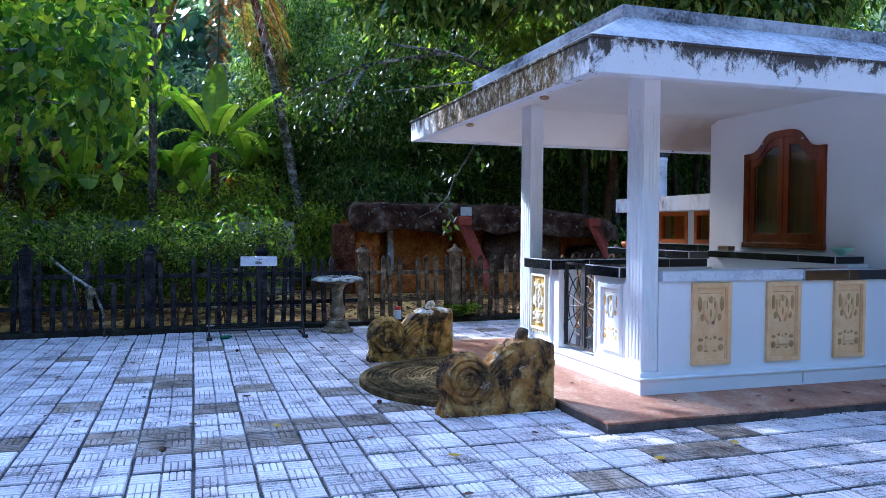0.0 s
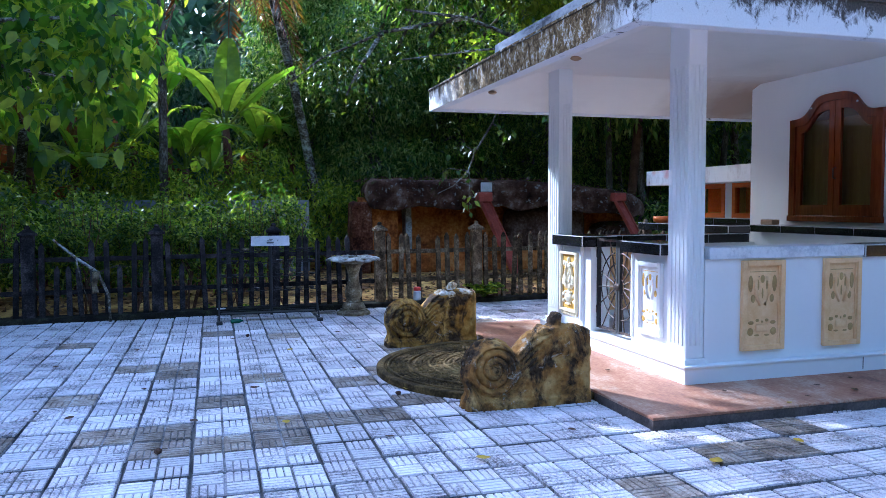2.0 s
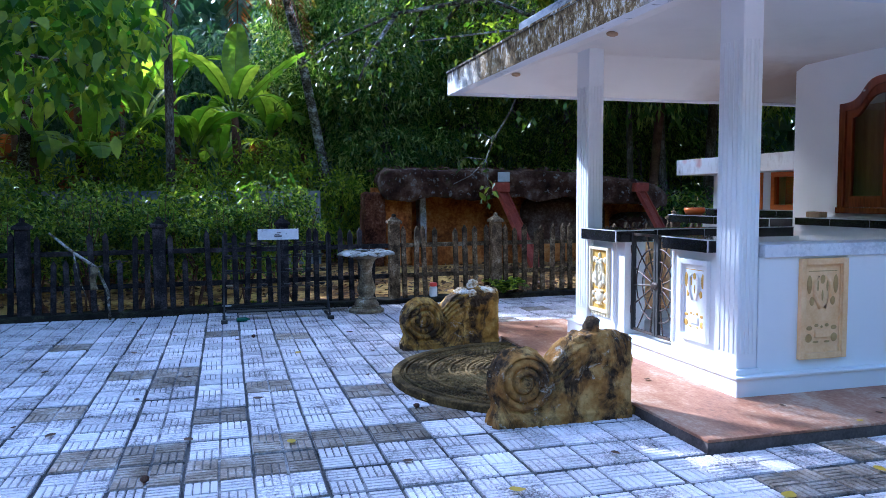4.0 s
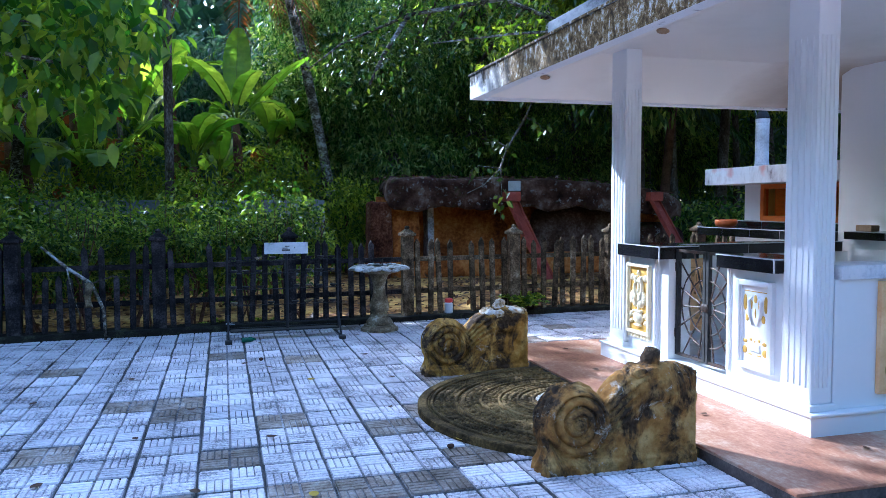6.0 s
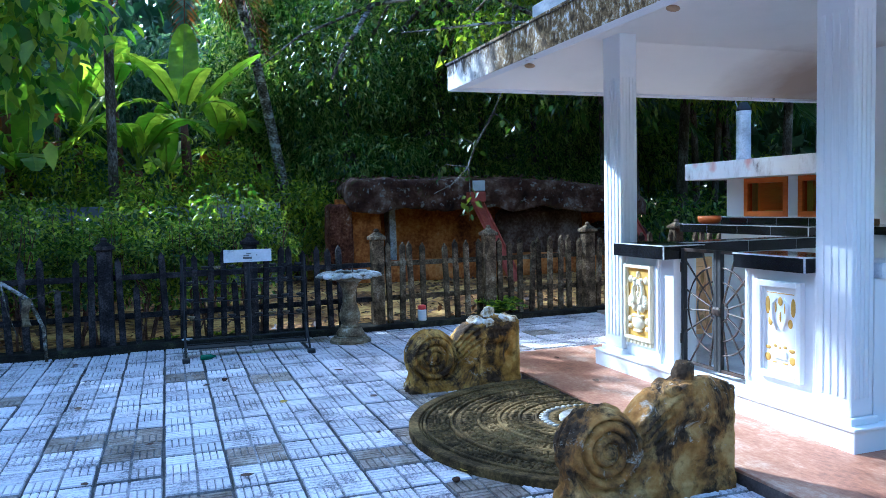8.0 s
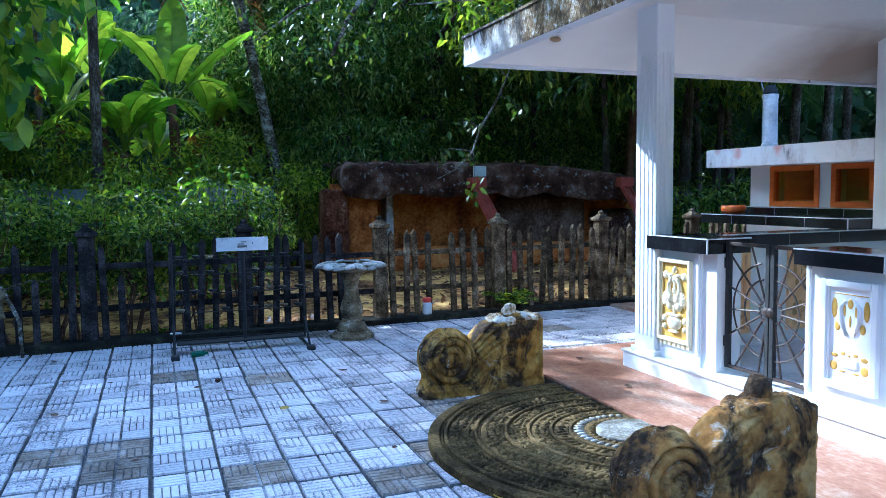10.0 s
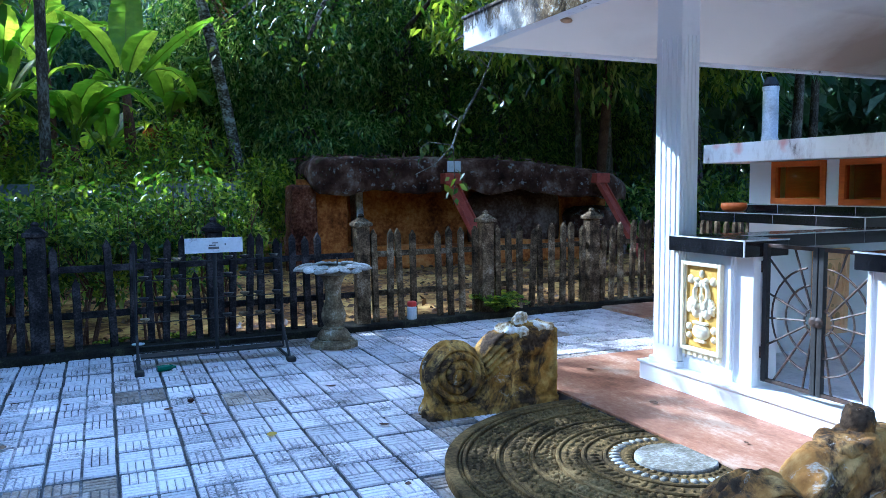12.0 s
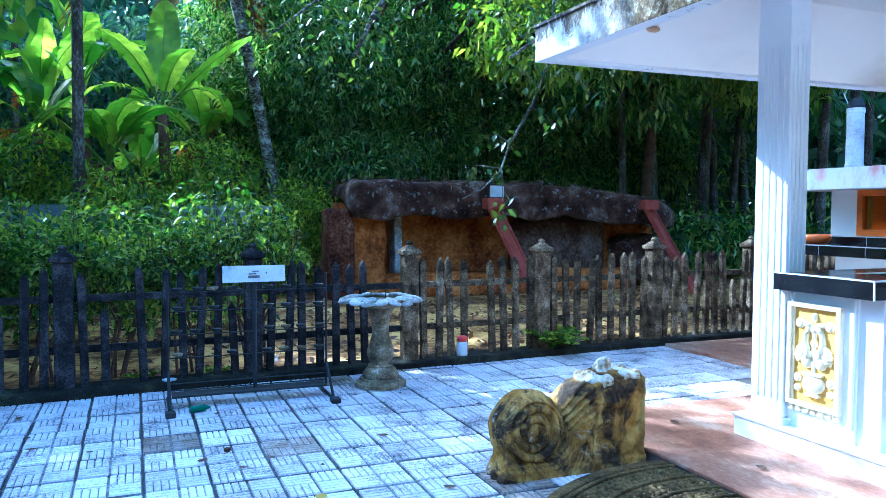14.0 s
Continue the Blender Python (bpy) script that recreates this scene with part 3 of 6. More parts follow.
part("plinth_lip", box(-0.012, 6.5, -0.012, 2.602, 0.205, 0.222, 0.005), M["white"], pav)
for gx in (1.62, 3.3):
    part("plinth_joint", box(gx, gx + 0.006, -0.003, 0.01, 0.105, 0.2), M["slab_edge"], pav)
part("floor_tile", box(0.36, 2.6, 0.30, 2.28, 0.222, 0.234, 0.003), M["marble"], pav, "pale polished floor")


def column(y0, y1):
    c = thing("column", "white fluted square column rising into the soffit", "column", (0.18, (y0 + y1) / 2, 0.222), "pavilion columns", "structure")
    x0, x1 = 0.042, 0.195
    part("base_block", box(x0 - 0.02, x1 + 0.02, y0 - 0.02, y1 + 0.02, 0.222, 0.262, 0.006), M["white"], c)
    part("shaft", box(x0, x1, y0, y1, 0.262, 2.768, 0.012), M["white"], c)
    for k in range(4):
        u = y0 + 0.05 + k * 0.05
        part("flute_rib", box(x0 - 0.006, x0 + 0.003, u - 0.013, u + 0.013, 0.36, 2.42, 0.004), M["white"], c)
        w = x0 + 0.03 + k * 0.031
        part("flute_rib", box(w - 0.009, w + 0.009, y0 - 0.006, y0 + 0.003, 0.36, 2.42, 0.004), M["white"], c)


column(0.06, 0.31)
column(2.25, 2.50)


def tile_cap(name, x0, x1, y0, y1, z0, z1, label, along):
    """Black tiled coping: long tiles with pale joints between them and a pale grouted arris along the top edges."""
    t = thing(name, label, "coping", ((x0 + x1) / 2, (y0 + y1) / 2, z0), "black tiled copings", "structure")
    part("coping_core", box(x0 + 0.003, x1 - 0.003, y0 + 0.003, y1 - 0.003, z0 + 0.002, z1 - 0.003), M["grout"], t, "pale grout joints")
    lo, hi = (x0, x1) if along == "x" else (y0, y1)
    n = max(1, round((hi - lo) / 0.5))
    for i in range(n):
        a, b = lo + (hi - lo) * i / n + 0.0028, lo + (hi - lo) * (i + 1) / n - 0.0028
        part("tile", box(a, b, y0, y1, z0, z1, 0.003) if along == "x" else box(x0, x1, a, b, z0, z1, 0.003), M["black_tile"], t)
    e = 0.006
    for p in ((x0 - 0.002, x0 + e, y0 - 0.002, y1 + 0.002), (x0 + e, x1 + 0.002, y0 - 0.002, y0 + e)):
        part("arris", box(*p, z1 - e, z1 + 0.002), M["grout"], t, "pale grouted arris")
    part("arris", box(x0 - 0.002, x0 + e, y0 - 0.002, y0 + e, z0, z1 - e), M["grout"], t, "pale grouted arris")
    return t


def relief_panel(u0, u1, z0, z1, face, axis, frame_mat, field_mat, motif_mat, label, pierced=False):
    """A framed relief of a flower vase between two swan-necked scrolls. It stands proud of the wall plane `face` towards -axis."""
    mid = (u0 + u1) / 2
    at = (face, mid, z0) if axis == "x" else (mid, face, z0)
    t = thing("relief_panel", label, "relief panel", at, "relief panels", "")
    W, H = u1 - u0, z1 - z0

    def bx(a, b, c, d, near, far, bev=0.003):
        return box(face - near, face - far, a, b, c, d, bev) if axis == "x" else box(a, b, face - near, face - far, c, d, bev)

    def bar(pts, r, depth):
        if axis == "x":
            return tube([(face - depth, u, z) for u, z in pts], r, 8)
        return tube([(u, face - depth, z) for u, z in pts], r, 8)

    def blob(u, z, ru, rz, rd, depth):
        bm = bmesh.new()
        s = (rd, ru, rz) if axis == "x" else (ru, rd, rz)
        p = (face - depth, u, z) if axis == "x" else (u, face - depth, z)
        bmesh.ops.create_uvsphere(bm, u_segments=12, v_segments=8, radius=1, matrix=Matrix.Translation(p) @ Matrix.Diagonal((*s, 1)))
        return bm

    part("field", bx(u0 + 0.03, u1 - 0.03, z0 + 0.03, z1 - 0.03, 0.010, 0.001), motif_mat if pierced else field_mat, t)
    fw = W * (0.11 if pierced else 0.075)
    for nm, a, b, c, d in (("frame_side", u0, u0 + fw, z0, z1), ("frame_side", u1 - fw, u1, z0, z1), ("frame_rail", u0 + fw, u1 - fw, z0, z0 + fw), ("frame_rail", u0 + fw, u1 - fw, z1 - fw, z1)):
        part(nm, bx(a, b, c, d, 0.034, 0.0, 0.006), frame_mat, t)
    for nm, a, b, c, d in (("inner_bead", u0 + fw, u0 + fw + 0.012, z0 + fw, z1 - fw), ("inner_bead", u1 - fw - 0.012, u1 - fw, z0 + fw, z1 - fw)):
        part(nm, bx(a, b, c, d, 0.022, 0.001, 0.004), frame_mat, t)
    # dentils under the panel
    for k in range(0 if pierced else 7):
        u = u0 + W * (k + 0.5) / 7
        part("dentil", bx(u - W * 0.045, u + W * 0.045, z0 - 0.035, z0 - 0.002, 0.02, 0.0, 0.004), frame_mat, t)
    if pierced:
        # pierced work in coloured blobs: tulip, leaves and a row of openings below
        for u, z, ru, rz in ((0, 0.79, 0.040, 0.042), (-0.10, 0.725, 0.016, 0.050), (0.10, 0.725, 0.016, 0.050), (-0.28, 0.74, 0.042, 0.085), (0.28, 0.74, 0.042, 0.085), (0, 0.63, 0.016, 0.052), (-0.22, 0.575, 0.040, 0.042), (0.22, 0.575, 0.040, 0.042), (-0.26, 0.305, 0.050, 0.020), (0.26, 0.305, 0.050, 0.020), (-0.11, 0.33, 0.034, 0.016), (0.11, 0.33, 0.034, 0.016), (0, 0.315, 0.018, 0.012), (-0.27, 0.205, 0.055, 0.040), (0.27, 0.205, 0.055, 0.040), (-0.12, 0.165, 0.048, 0.010), (0.12, 0.165, 0.048, 0.010)):
            part("cut_out", blob(mid + u * W, z0 + z * H, ru * W * 1.3, rz * H * 1.1, 0.004, 0.0105), field_mat, t, smooth=True)
        part("cut_slit", bx(mid - W * 0.30, mid + W * 0.30, z0 + H * 0.868, z0 + H * 0.876, 0.012, 0.008, 0), field_mat, t)
        part("raised_vase", bx(mid - W * 0.15, mid + W * 0.15, z0 + H * 0.205, z0 + H * 0.29, 0.020, 0.008, 0.010), motif_mat, t)
        for k in (-1, 1):
            part("raised_leaf", bar([(mid + k * W * 0.05, z0 + H * 0.50), (mid + k * W * 0.17, z0 + H * 0.63), (mid + k * W * 0.16, z0 + H * 0.76), (mid + k * W * 0.08, z0 + H * 0.82)], [0.012, 0.016, 0.014, 0.008], 0.010), motif_mat, t, smooth=True)
        return t
    # vase between two swans with spread wings, under a spray of leaves
    part("vase_bowl", blob(mid, z0 + H * 0.235, W * 0.22, H * 0.095, 0.026, 0.014), motif_mat, t, smooth=True)
    part("vase_rim", bx(mid - W * 0.18, mid + W * 0.18, z0 + H * 0.315, z0 + H * 0.345, 0.036, 0.006, 0.005), motif_mat, t)
    part("vase_foot", bx(mid - W * 0.13, mid + W * 0.13, z0 + H * 0.115, z0 + H * 0.145, 0.034, 0.006, 0.005), motif_mat, t)
    part("stem", bx(mid - W * 0.03, mid + W * 0.03, z0 + H * 0.34, z0 + H * 0.74, 0.024, 0.006, 0.006), motif_mat, t)
    for s in (-1, 1):
        pts = [(mid + s * W * (0.07 + 0.10 * math.sin(q * 3.0)), z0 + H * (0.48 + 0.30 * q)) for q in np.linspace(0, 1, 9)]
        part("swan_neck", bar(pts, [0.024, 0.026, 0.024, 0.021, 0.018, 0.017, 0.017, 0.018, 0.02], 0.016), motif_mat, t, smooth=True)
        part("swan_head", blob(mid + s * W * 0.115, z0 + H * 0.80, W * 0.075, H * 0.030, 0.02, 0.016), motif_mat, t, smooth=True)
        part("swan_body", blob(mid + s * W * 0.13, z0 + H * 0.45, W * 0.11, H * 0.075, 0.024, 0.012), motif_mat, t, smooth=True)
        for q in range(6):
            a = radians(-25 + q * 24)
            u, z = mid + s * W * (0.20 + 0.13 * math.cos(a)), z0 + H * (0.50 + 0.11 * math.sin(a))
            part("wing_feather", bar([(mid + s * W * 0.16, z0 + H * 0.47), (u, z)], [0.014, 0.019], 0.012), motif_mat, t, smooth=True)
        part("corner_leaf", blob(mid + s * W * 0.31, z0 + H * 0.27, W * 0.075, H * 0.045, 0.016, 0.012), motif_mat, t, smooth=True)
        part("corner_leaf", blob(mid + s * W * 0.31, z0 + H * 0.17, W * 0.065, H * 0.035, 0.016, 0.012), motif_mat, t, smooth=True)
        part("top_leaf", blob(mid + s * W * 0.28, z0 + H * 0.80, W * 0.085, H * 0.050, 0.016, 0.012), motif_mat, t, smooth=True)
    for z, r in ((0.62, 0.06), (0.76, 0.07), (0.87, 0.05)):
        part("flower_bud", blob(mid, z0 + H * z, W * r, H * 0.045, 0.018, 0.014), motif_mat, t, smooth=True)
    return t


def gate_pier(y0, y1):
    t = thing("gate_pier", "low white gate pier with a moulded face", "pier", (0.2, (y0 + y1) / 2, 0.222), "gate piers", "structure")
    part("pier_body", box(0.085, 0.32, y0, y1, 0.222, 1.015, 0.006), M["white"], t)
    for a, b in ((y0 + 0.01, y0 + 0.035), (y1 - 0.035, y1 - 0.01)):
        part("face_moulding", box(0.07, 0.088, a, b, 0.30, 1.0, 0.005), M["white"], t)


gate_pier(0.31, 0.905)
gate_pier(1.80, 2.25)
solid("pier_return", box(0.10, 0.30, 1.66, 1.80, 0.222, 1.015, 0.004), M["white"], "white return face of the gate pier", "pier", kind="structure")
relief_panel(0.42, 0.78, 0.36, 0.95, 0.085, "x", M["white"], M["gold"], M["white"], "white pierced relief panel over gold on the gate pier", True)
relief_panel(1.88, 2.24, 0.36, 0.95, 0.085, "x", M["cream"], M["gold"], M["cream"], "gold relief panel of a vase with swans on the gate pier")
tile_cap("pier_coping", 0.0, 0.36, 0.342, 0.92, 1.015, 1.105, "glossy black tiled coping on the gate pier", "y")
tile_cap("pier_coping", 0.0, 0.36, 1.64, 2.30, 1.015, 1.115, "glossy black tiled coping on the gate pier", "y")

# near side wall with three panels
solid("wall_side_near", box(0.20, 2.64, 0.06, 0.26, 0.222, 1.0, 0.005), M["white"], "low white side wall of the pavilion", "wall", kind="structure")
solid("wall_slab", box(0.222, 1.645, 0.035, 0.30, 1.0, 1.085, 0.006), M["marble"], "pale marble slab on the side wall", "coping", kind="structure")
tile_cap("side_coping", 1.65, 2.64, 0.03, 0.34, 0.99, 1.085, "glossy black tiled coping on the side wall", "x")
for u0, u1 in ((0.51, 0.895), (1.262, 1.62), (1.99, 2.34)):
    relief_panel(u0, u1, 0.30, 0.985, 0.06, "y", M["tan"], M["gold_shaded"], M["tan"], "tan relief panel of a vase on the side wall", True)
# far side wall
solid("wall_side_far", box(0.22, 2.40, 2.26, 2.46, 0.222, 1.0, 0.005), M["white"], "low white far side wall of the pavilion", "wall", kind="structure")
tile_cap("side_coping", 0.24, 2.30, 2.22, 2.50, 1.0, 1.095, "glossy black tiled coping on the far wall", "x")
relief_panel(0.54, 0.90, 0.33, 0.97, 2.26, "y", M["tan"], M["gold_shaded"], M["tan"], "tan relief panel on the inner face of the far wall", True)
relief_panel(1.28, 1.64, 0.33, 0.97, 2.26, "y", M["tan"], M["gold_shaded"], M["tan"], "tan relief panel on the inner face of the far wall", True)


# ---- gate ----
def gate_leaf(yh, ym):
    g = thing("gate_leaf", "rusty dark iron gate leaf with sunburst bars", "gate", (0.17, (yh + ym) / 2, 0.26), "gate leaves")
    s = 1 if yh > ym else -1
    z0, z1, X = 0.262, 1.095, 0.17
    lo, hi = min(yh, ym), max(yh, ym)
    part("stile", box(X - 0.016, X + 0.016, lo, lo + 0.032, z0, z1, 0.003), M["soot"], g)
    part("stile", box(X - 0.016, X + 0.016, hi - 0.032, hi, z0, z1, 0.003), M["soot"], g)
    part("rail", box(X - 0.012, X + 0.012, lo + 0.032, hi - 0.032, z1 - 0.022, z1, 0.003), M["iron"], g)
    part("rail", box(X - 0.012, X + 0.012, lo + 0.032, hi - 0.032, z0, z0 + 0.022, 0.003), M["iron"], g)
    cy, cz = ym + s * 0.02, 0.68
    for r in (0.07, 0.20, 0.30):
        pts = []
        for q in range(17):
            a = math.pi * (q / 16 - 0.5)
            y, z = cy + s * r * math.cos(a), cz + r * math.sin(a)
            if lo + 0.02 < y < hi - 0.015:
                pts.append((X, y, z))
        if len(pts) > 2:
            part("arc_bar", tube(pts, 0.006, 6), M["iron"], g)
    for a in (-80, -55, -30, -5, 20, 45, 70):
        c, d = math.cos(radians(a)), math.sin(radians(a))
        reach = min((hi - lo - 0.04) / max(c, 1e-3), (z1 - 0.02 - cz) / max(d, 1e-3) if d > 0 else (cz - z0 - 0.02) / max(-d, 1e-3))
        part("ray_bar", tube([(X, cy + s * 0.06 * c, cz + 0.06 * d), (X, cy + s * reach * c, cz + reach * d)], 0.0065, 6), M["iron"], g)
    ro = part("rosette", lathe([(0.030, 0), (0.030, 0.012), (0.014, 0.018)], (0, 0, 0), 14), M["iron"], g)
    ro.data.transform(Matrix.Translation(ORG[g]))
    ro.data.transform(Matrix.Rotation(radians(-90), 4, "Y"))
    ro.data.transform(Matrix.Translation(Vector((X - 0.012, ym + s * 0.012, cz)) - ORG[g]))
    part("hinge", tube([(X, yh + s * 0.012, 0.40), (X, yh + s * 0.012, 0.47)], 0.014, 8), M["iron"], g)
    part("hinge", tube([(X, yh + s * 0.012, 0.92), (X, yh + s * 0.012, 0.99)], 0.014, 8), M["iron"], g)
    return g


gate_leaf(1.645, 1.262)
gate_leaf(0.915, 1.254)

# ---- shrine room ----
WX = 2.65
D0, D1, DZ0 = 0.82, 2.01, 1.25
solid("wall_shrine_lower", box(WX, WX + 0.2, -0.35, 2.655, 0.222, DZ0, 0), M["white"], "white plastered shrine wall under the door", "wall", kind="structure")
solid("wall_shrine_right", box(WX, WX + 0.2, -0.35, D0, DZ0, 2.80, 0), M["white"], "white plastered shrine wall beside the door", "wall", kind="structure")
solid("wall_shrine_left", box(WX, WX + 0.2, D1, 2.655, DZ0, 2.80, 0), M["white"], "white plastered shrine wall beside the door", "wall", kind="structure")


def arch(u):
    """Height of the door's curved head at u, 0 to 1 across."""
    v = abs(u - 0.5) * 2
    return 2.295 + 0.215 * (1 / (1 + math.exp(-(0.52 - v) * 13)))


NA = 28
head = [(D0 + (D1 - D0) * i / NA, arch(i / NA)) for i in range(NA + 1)]
solid("wall_shrine_head", prism([(D1, 2.80), (D0, 2.80)] + head, "x", WX, WX + 0.2), M["white"], "white plastered shrine wall over the curved door head", "wall", kind="structure")
solid("wall_shrine_side", box(WX + 0.2, 6.2, -0.35, -0.15, 0.222, 2.80), M["white"], "white plastered shrine side wall", "wall", kind="structure")
solid("wall_shrine_far", box(WX + 0.2, 6.2, 2.455, 2.655, 0.222, 2.80), M["white"], "white plastered shrine side wall", "wall", kind="structure")
solid("wall_shrine_back", box(6.2, 6.4, -0.35, 2.655, 0.222, 2.80), M["white"], "white plastered shrine back wall", "wall", kind="structure")
solid("shrine_floor", box(WX + 0.2, 6.2, -0.15, 2.455, 0.21, 0.23), M["inside_tan"], "tan interior floor of the shrine", "floor", kind="structure")
# panel added behind the glass to stand for the reflection in it
solid("door_curtain", box(WX + 0.15, WX + 0.165, D0 + 0.01, D1 - 0.01, DZ0 + 0.002, 2.28), M["curtain"], "tan panel added behind the door glass for its brown reflected tone", "curtain", at=(WX + 0.157, 1.4, DZ0 + 0.002))


def shrine_door():
    d = thing("door_1", "closed red-brown varnished double door with a curved head and glass panes", "door", (WX, (D0 + D1) / 2, DZ0), kind="structure")
    fw = 0.075
    X0, X1 = WX - 0.035, WX + 0.06
    inner = [(D0 + fw + (D1 - D0 - 2 * fw) * i / NA, arch(i / NA) - fw) for i in range(NA + 1)]
    part("frame_head", prism(head + inner[::-1], "x", X0, X1, 0.006), M["wood_red"], d)
    part("frame_post", box(X0, X1, D0, D0 + fw, DZ0, 2.296, 0.006), M["wood_red"], d)
    part("frame_post", box(X0, X1, D1 - fw, D1, DZ0, 2.296, 0.006), M["wood_red"], d)
    part("sill", box(X0 - 0.01, X1, D0 - 0.01, D1 + 0.01, DZ0 - 0.02, DZ0 + 0.04, 0.006), M["wood_red"], d)
    mid = (D0 + D1) / 2
    for a, b, u0, u1 in ((D0 + fw, mid - 0.004, 0.0, 0.5), (mid + 0.004, D1 - fw, 0.5, 1.0)):
        leaf = part("door_leaf", box(WX - 0.012, WX + 0.03, a, a + 0.07, DZ0 + 0.04, arch((a + 0.035 - D0) / (D1 - D0)) - fw, 0.005), M["wood_red"], d)
        part("leaf_stile", box(WX - 0.012, WX + 0.03, b - 0.07, b, DZ0 + 0.04, arch((b - 0.035 - D0) / (D1 - D0)) - fw, 0.005), M["wood_red"], leaf)
        part("leaf_rail", box(WX - 0.012, WX + 0.03, a + 0.07, b - 0.07, DZ0 + 0.04, DZ0 + 0.15, 0.005), M["wood_red"], leaf)
        top = [(a + 0.07 + (b - a - 0.14) * i / 12) for i in range(13)]
        ol = [(y, arch((y - D0) / (D1 - D0)) - fw) for y in top]
        part("leaf_head", prism(ol + [(y, z - 0.085) for y, z in ol[::-1]], "x", WX - 0.012, WX + 0.03, 0.004), M["wood_red"], leaf)
        g = part("pane", prism([(top[-1], DZ0 + 0.15), (top[0], DZ0 + 0.15)] + [(y, z - 0.08) for y, z in ol], "x", WX + 0.004, WX + 0.012), M["glass"], leaf, "brown-tinted glass")
        g.visible_shadow = False
    part("handle", tube([(WX - 0.02, mid - 0.03, 1.66), (WX - 0.05, mid - 0.03, 1.67), (WX - 0.05, mid - 0.03, 1.76), (WX - 0.02, mid - 0.03, 1.77)], 0.007, 8), M["iron"], d, "dark metal pull handle")
    for y in (D0 + 0.30, D1 - 0.30):
        part("knob", lathe([(0.012, 0), (0.018, 0.01), (0.006, 0.02)], (WX - 0.03, y, 2.38), 10), M["grout"], d, "small pale knob")


shrine_door()

# counter before the shrine and on past its end
tile_cap("counter_top", 2.30, 2.648, 0.345, 2.215, 1.115, 1.19, "glossy black tiled offering counter", "y")
solid("counter_wall", box(2.40, 2.648, 0.30, 2.24, 0.234, 1.115), M["white"], "white wall under the offering counter", "counter", kind="structure")
tile_cap("counter_top", 2.36, 3.06, 2.66, 4.60, 1.07, 1.165, "glossy black tiled offering counter behind the shrine", "y")
solid("counter_wall", box(2.50, 3.06, 2.66, 4.05, 0.05, 1.07), M["white"], "white wall under the offering counter", "counter", kind="structure")
tile_cap("counter_step", 2.80, 3.06, 2.66, 4.42, 1.165, 1.24, "narrow black tiled step at the back of the counter", "y")

lamp_house = thing("lamp_house", "white lamp house with a stained concrete slab roof", "lamp house", (3.05, 3.7, 1.165), kind="structure")
part("slab_roof", box(2.65, 3.75, 2.66, 4.88, 1.68, 1.88, 0.008), M["slab"], lamp_house, "stained white concrete slab")
for y0, y1 in ((4.245, 4.55), (3.43, 3.58), (2.66, 2.93)):
    part("pier", box(3.0, 3.2, y0, y1, 1.24, 1.68, 0.004), M["white"], lamp_house)
# orange on the rear wall stands for the glow behind the panes
part("rear_wall", box(3.45, 3.55, 2.66, 4.55, 0.09, 1.68), M["wood_orange"], lamp_house)
part("rear_floor", box(3.06, 3.45, 2.66, 4.55, 1.16, 1.245), M["inside_tan"], lamp_house)
for y0, y1 in ((3.58, 4.245), (2.93, 3.43)):
    w = thing("lamp_box", "orange varnished wooden lamp window with amber glass", "lamp window", (3.0, (y0 + y1) / 2, 1.24), "lamp windows")
    part("frame_side", box(2.985, 3.06, y0, y0 + 0.06, 1.242, 1.678, 0.004), M["wood_orange"], w)
    part("frame_side", box(2.985, 3.06, y1 - 0.06, y1, 1.242, 1.678, 0.004), M["wood_orange"], w)
    part("frame_rail", box(2.985, 3.06, y0 + 0.06, y1 - 0.06, 1.242, 1.30, 0.004), M["wood_orange"], w)
    part("frame_rail", box(2.985, 3.06, y0 + 0.06, y1 - 0.06, 1.62, 1.678, 0.004), M["wood_orange"], w)
    g = part("pane", box(3.02, 3.026, y0 + 0.06, y1 - 0.06, 1.30, 1.62), M["glass_amber"], w, "amber glass pane")
    g.visible_shadow = False
    part("shelf", box(3.06, 3.44, y0, y1, 1.247, 1.262, 0.003), M["wood_orange"], w)
    solid("lamp_tray", box(3.12, 3.32, (y0 + y1) / 2 - 0.14, (y0 + y1) / 2 + 0.14, 1.262, 1.31, 0.008), M["gold"], "shallow brass-coloured lamp tray", "tray", "lamp trays")
chim = thing("chimney_pipe", "stained white chimney pipe with a sooty open top", "chimney", (3.12, 4.40, 1.88))
part("pipe", lathe([(0.088, 0), (0.088, 0.05), (0.082, 0.06), (0.080, 0.55), (0.086, 0.56), (0.086, 0.60)], (3.12, 4.40, 1.88), 24), M["pipe"], chim, smooth=False)
part("soot_cap", lathe([(0.075, 0.60), (0.082, 0.62), (0.066, 0.66), (0.045, 0.70)], (3.12, 4.40, 1.88), 16), M["soot"], chim, "soot-black ragged top")
part("wire", tube([(3.08, 4.44, 2.5), (3.08, 4.50, 2.62), (3.10, 4.46, 2.72), (3.12, 4.40, 2.70)], 0.006, 6), M["grout"], chim)
bowl = lathe([(0.085, 0), (0.118, 0.015), (0.132, 0.05), (0.128, 0.09), (0.117, 0.09), (0.115, 0.05), (0.08, 0.028)], (2.58, 4.34, 1.166), 28)
solid("clay_bowl", bowl, M["orange_clay"], "bright orange clay bowl on the black counter", "bowl", smooth=True, at=(2.58, 4.34, 1.166))
bowl = lathe([(0.04, 0), (0.045, 0.02), (0.10, 0.06), (0.11, 0.075), (0.10, 0.075), (0.04, 0.03)], (2.45, 0.42, 1.191), 24)
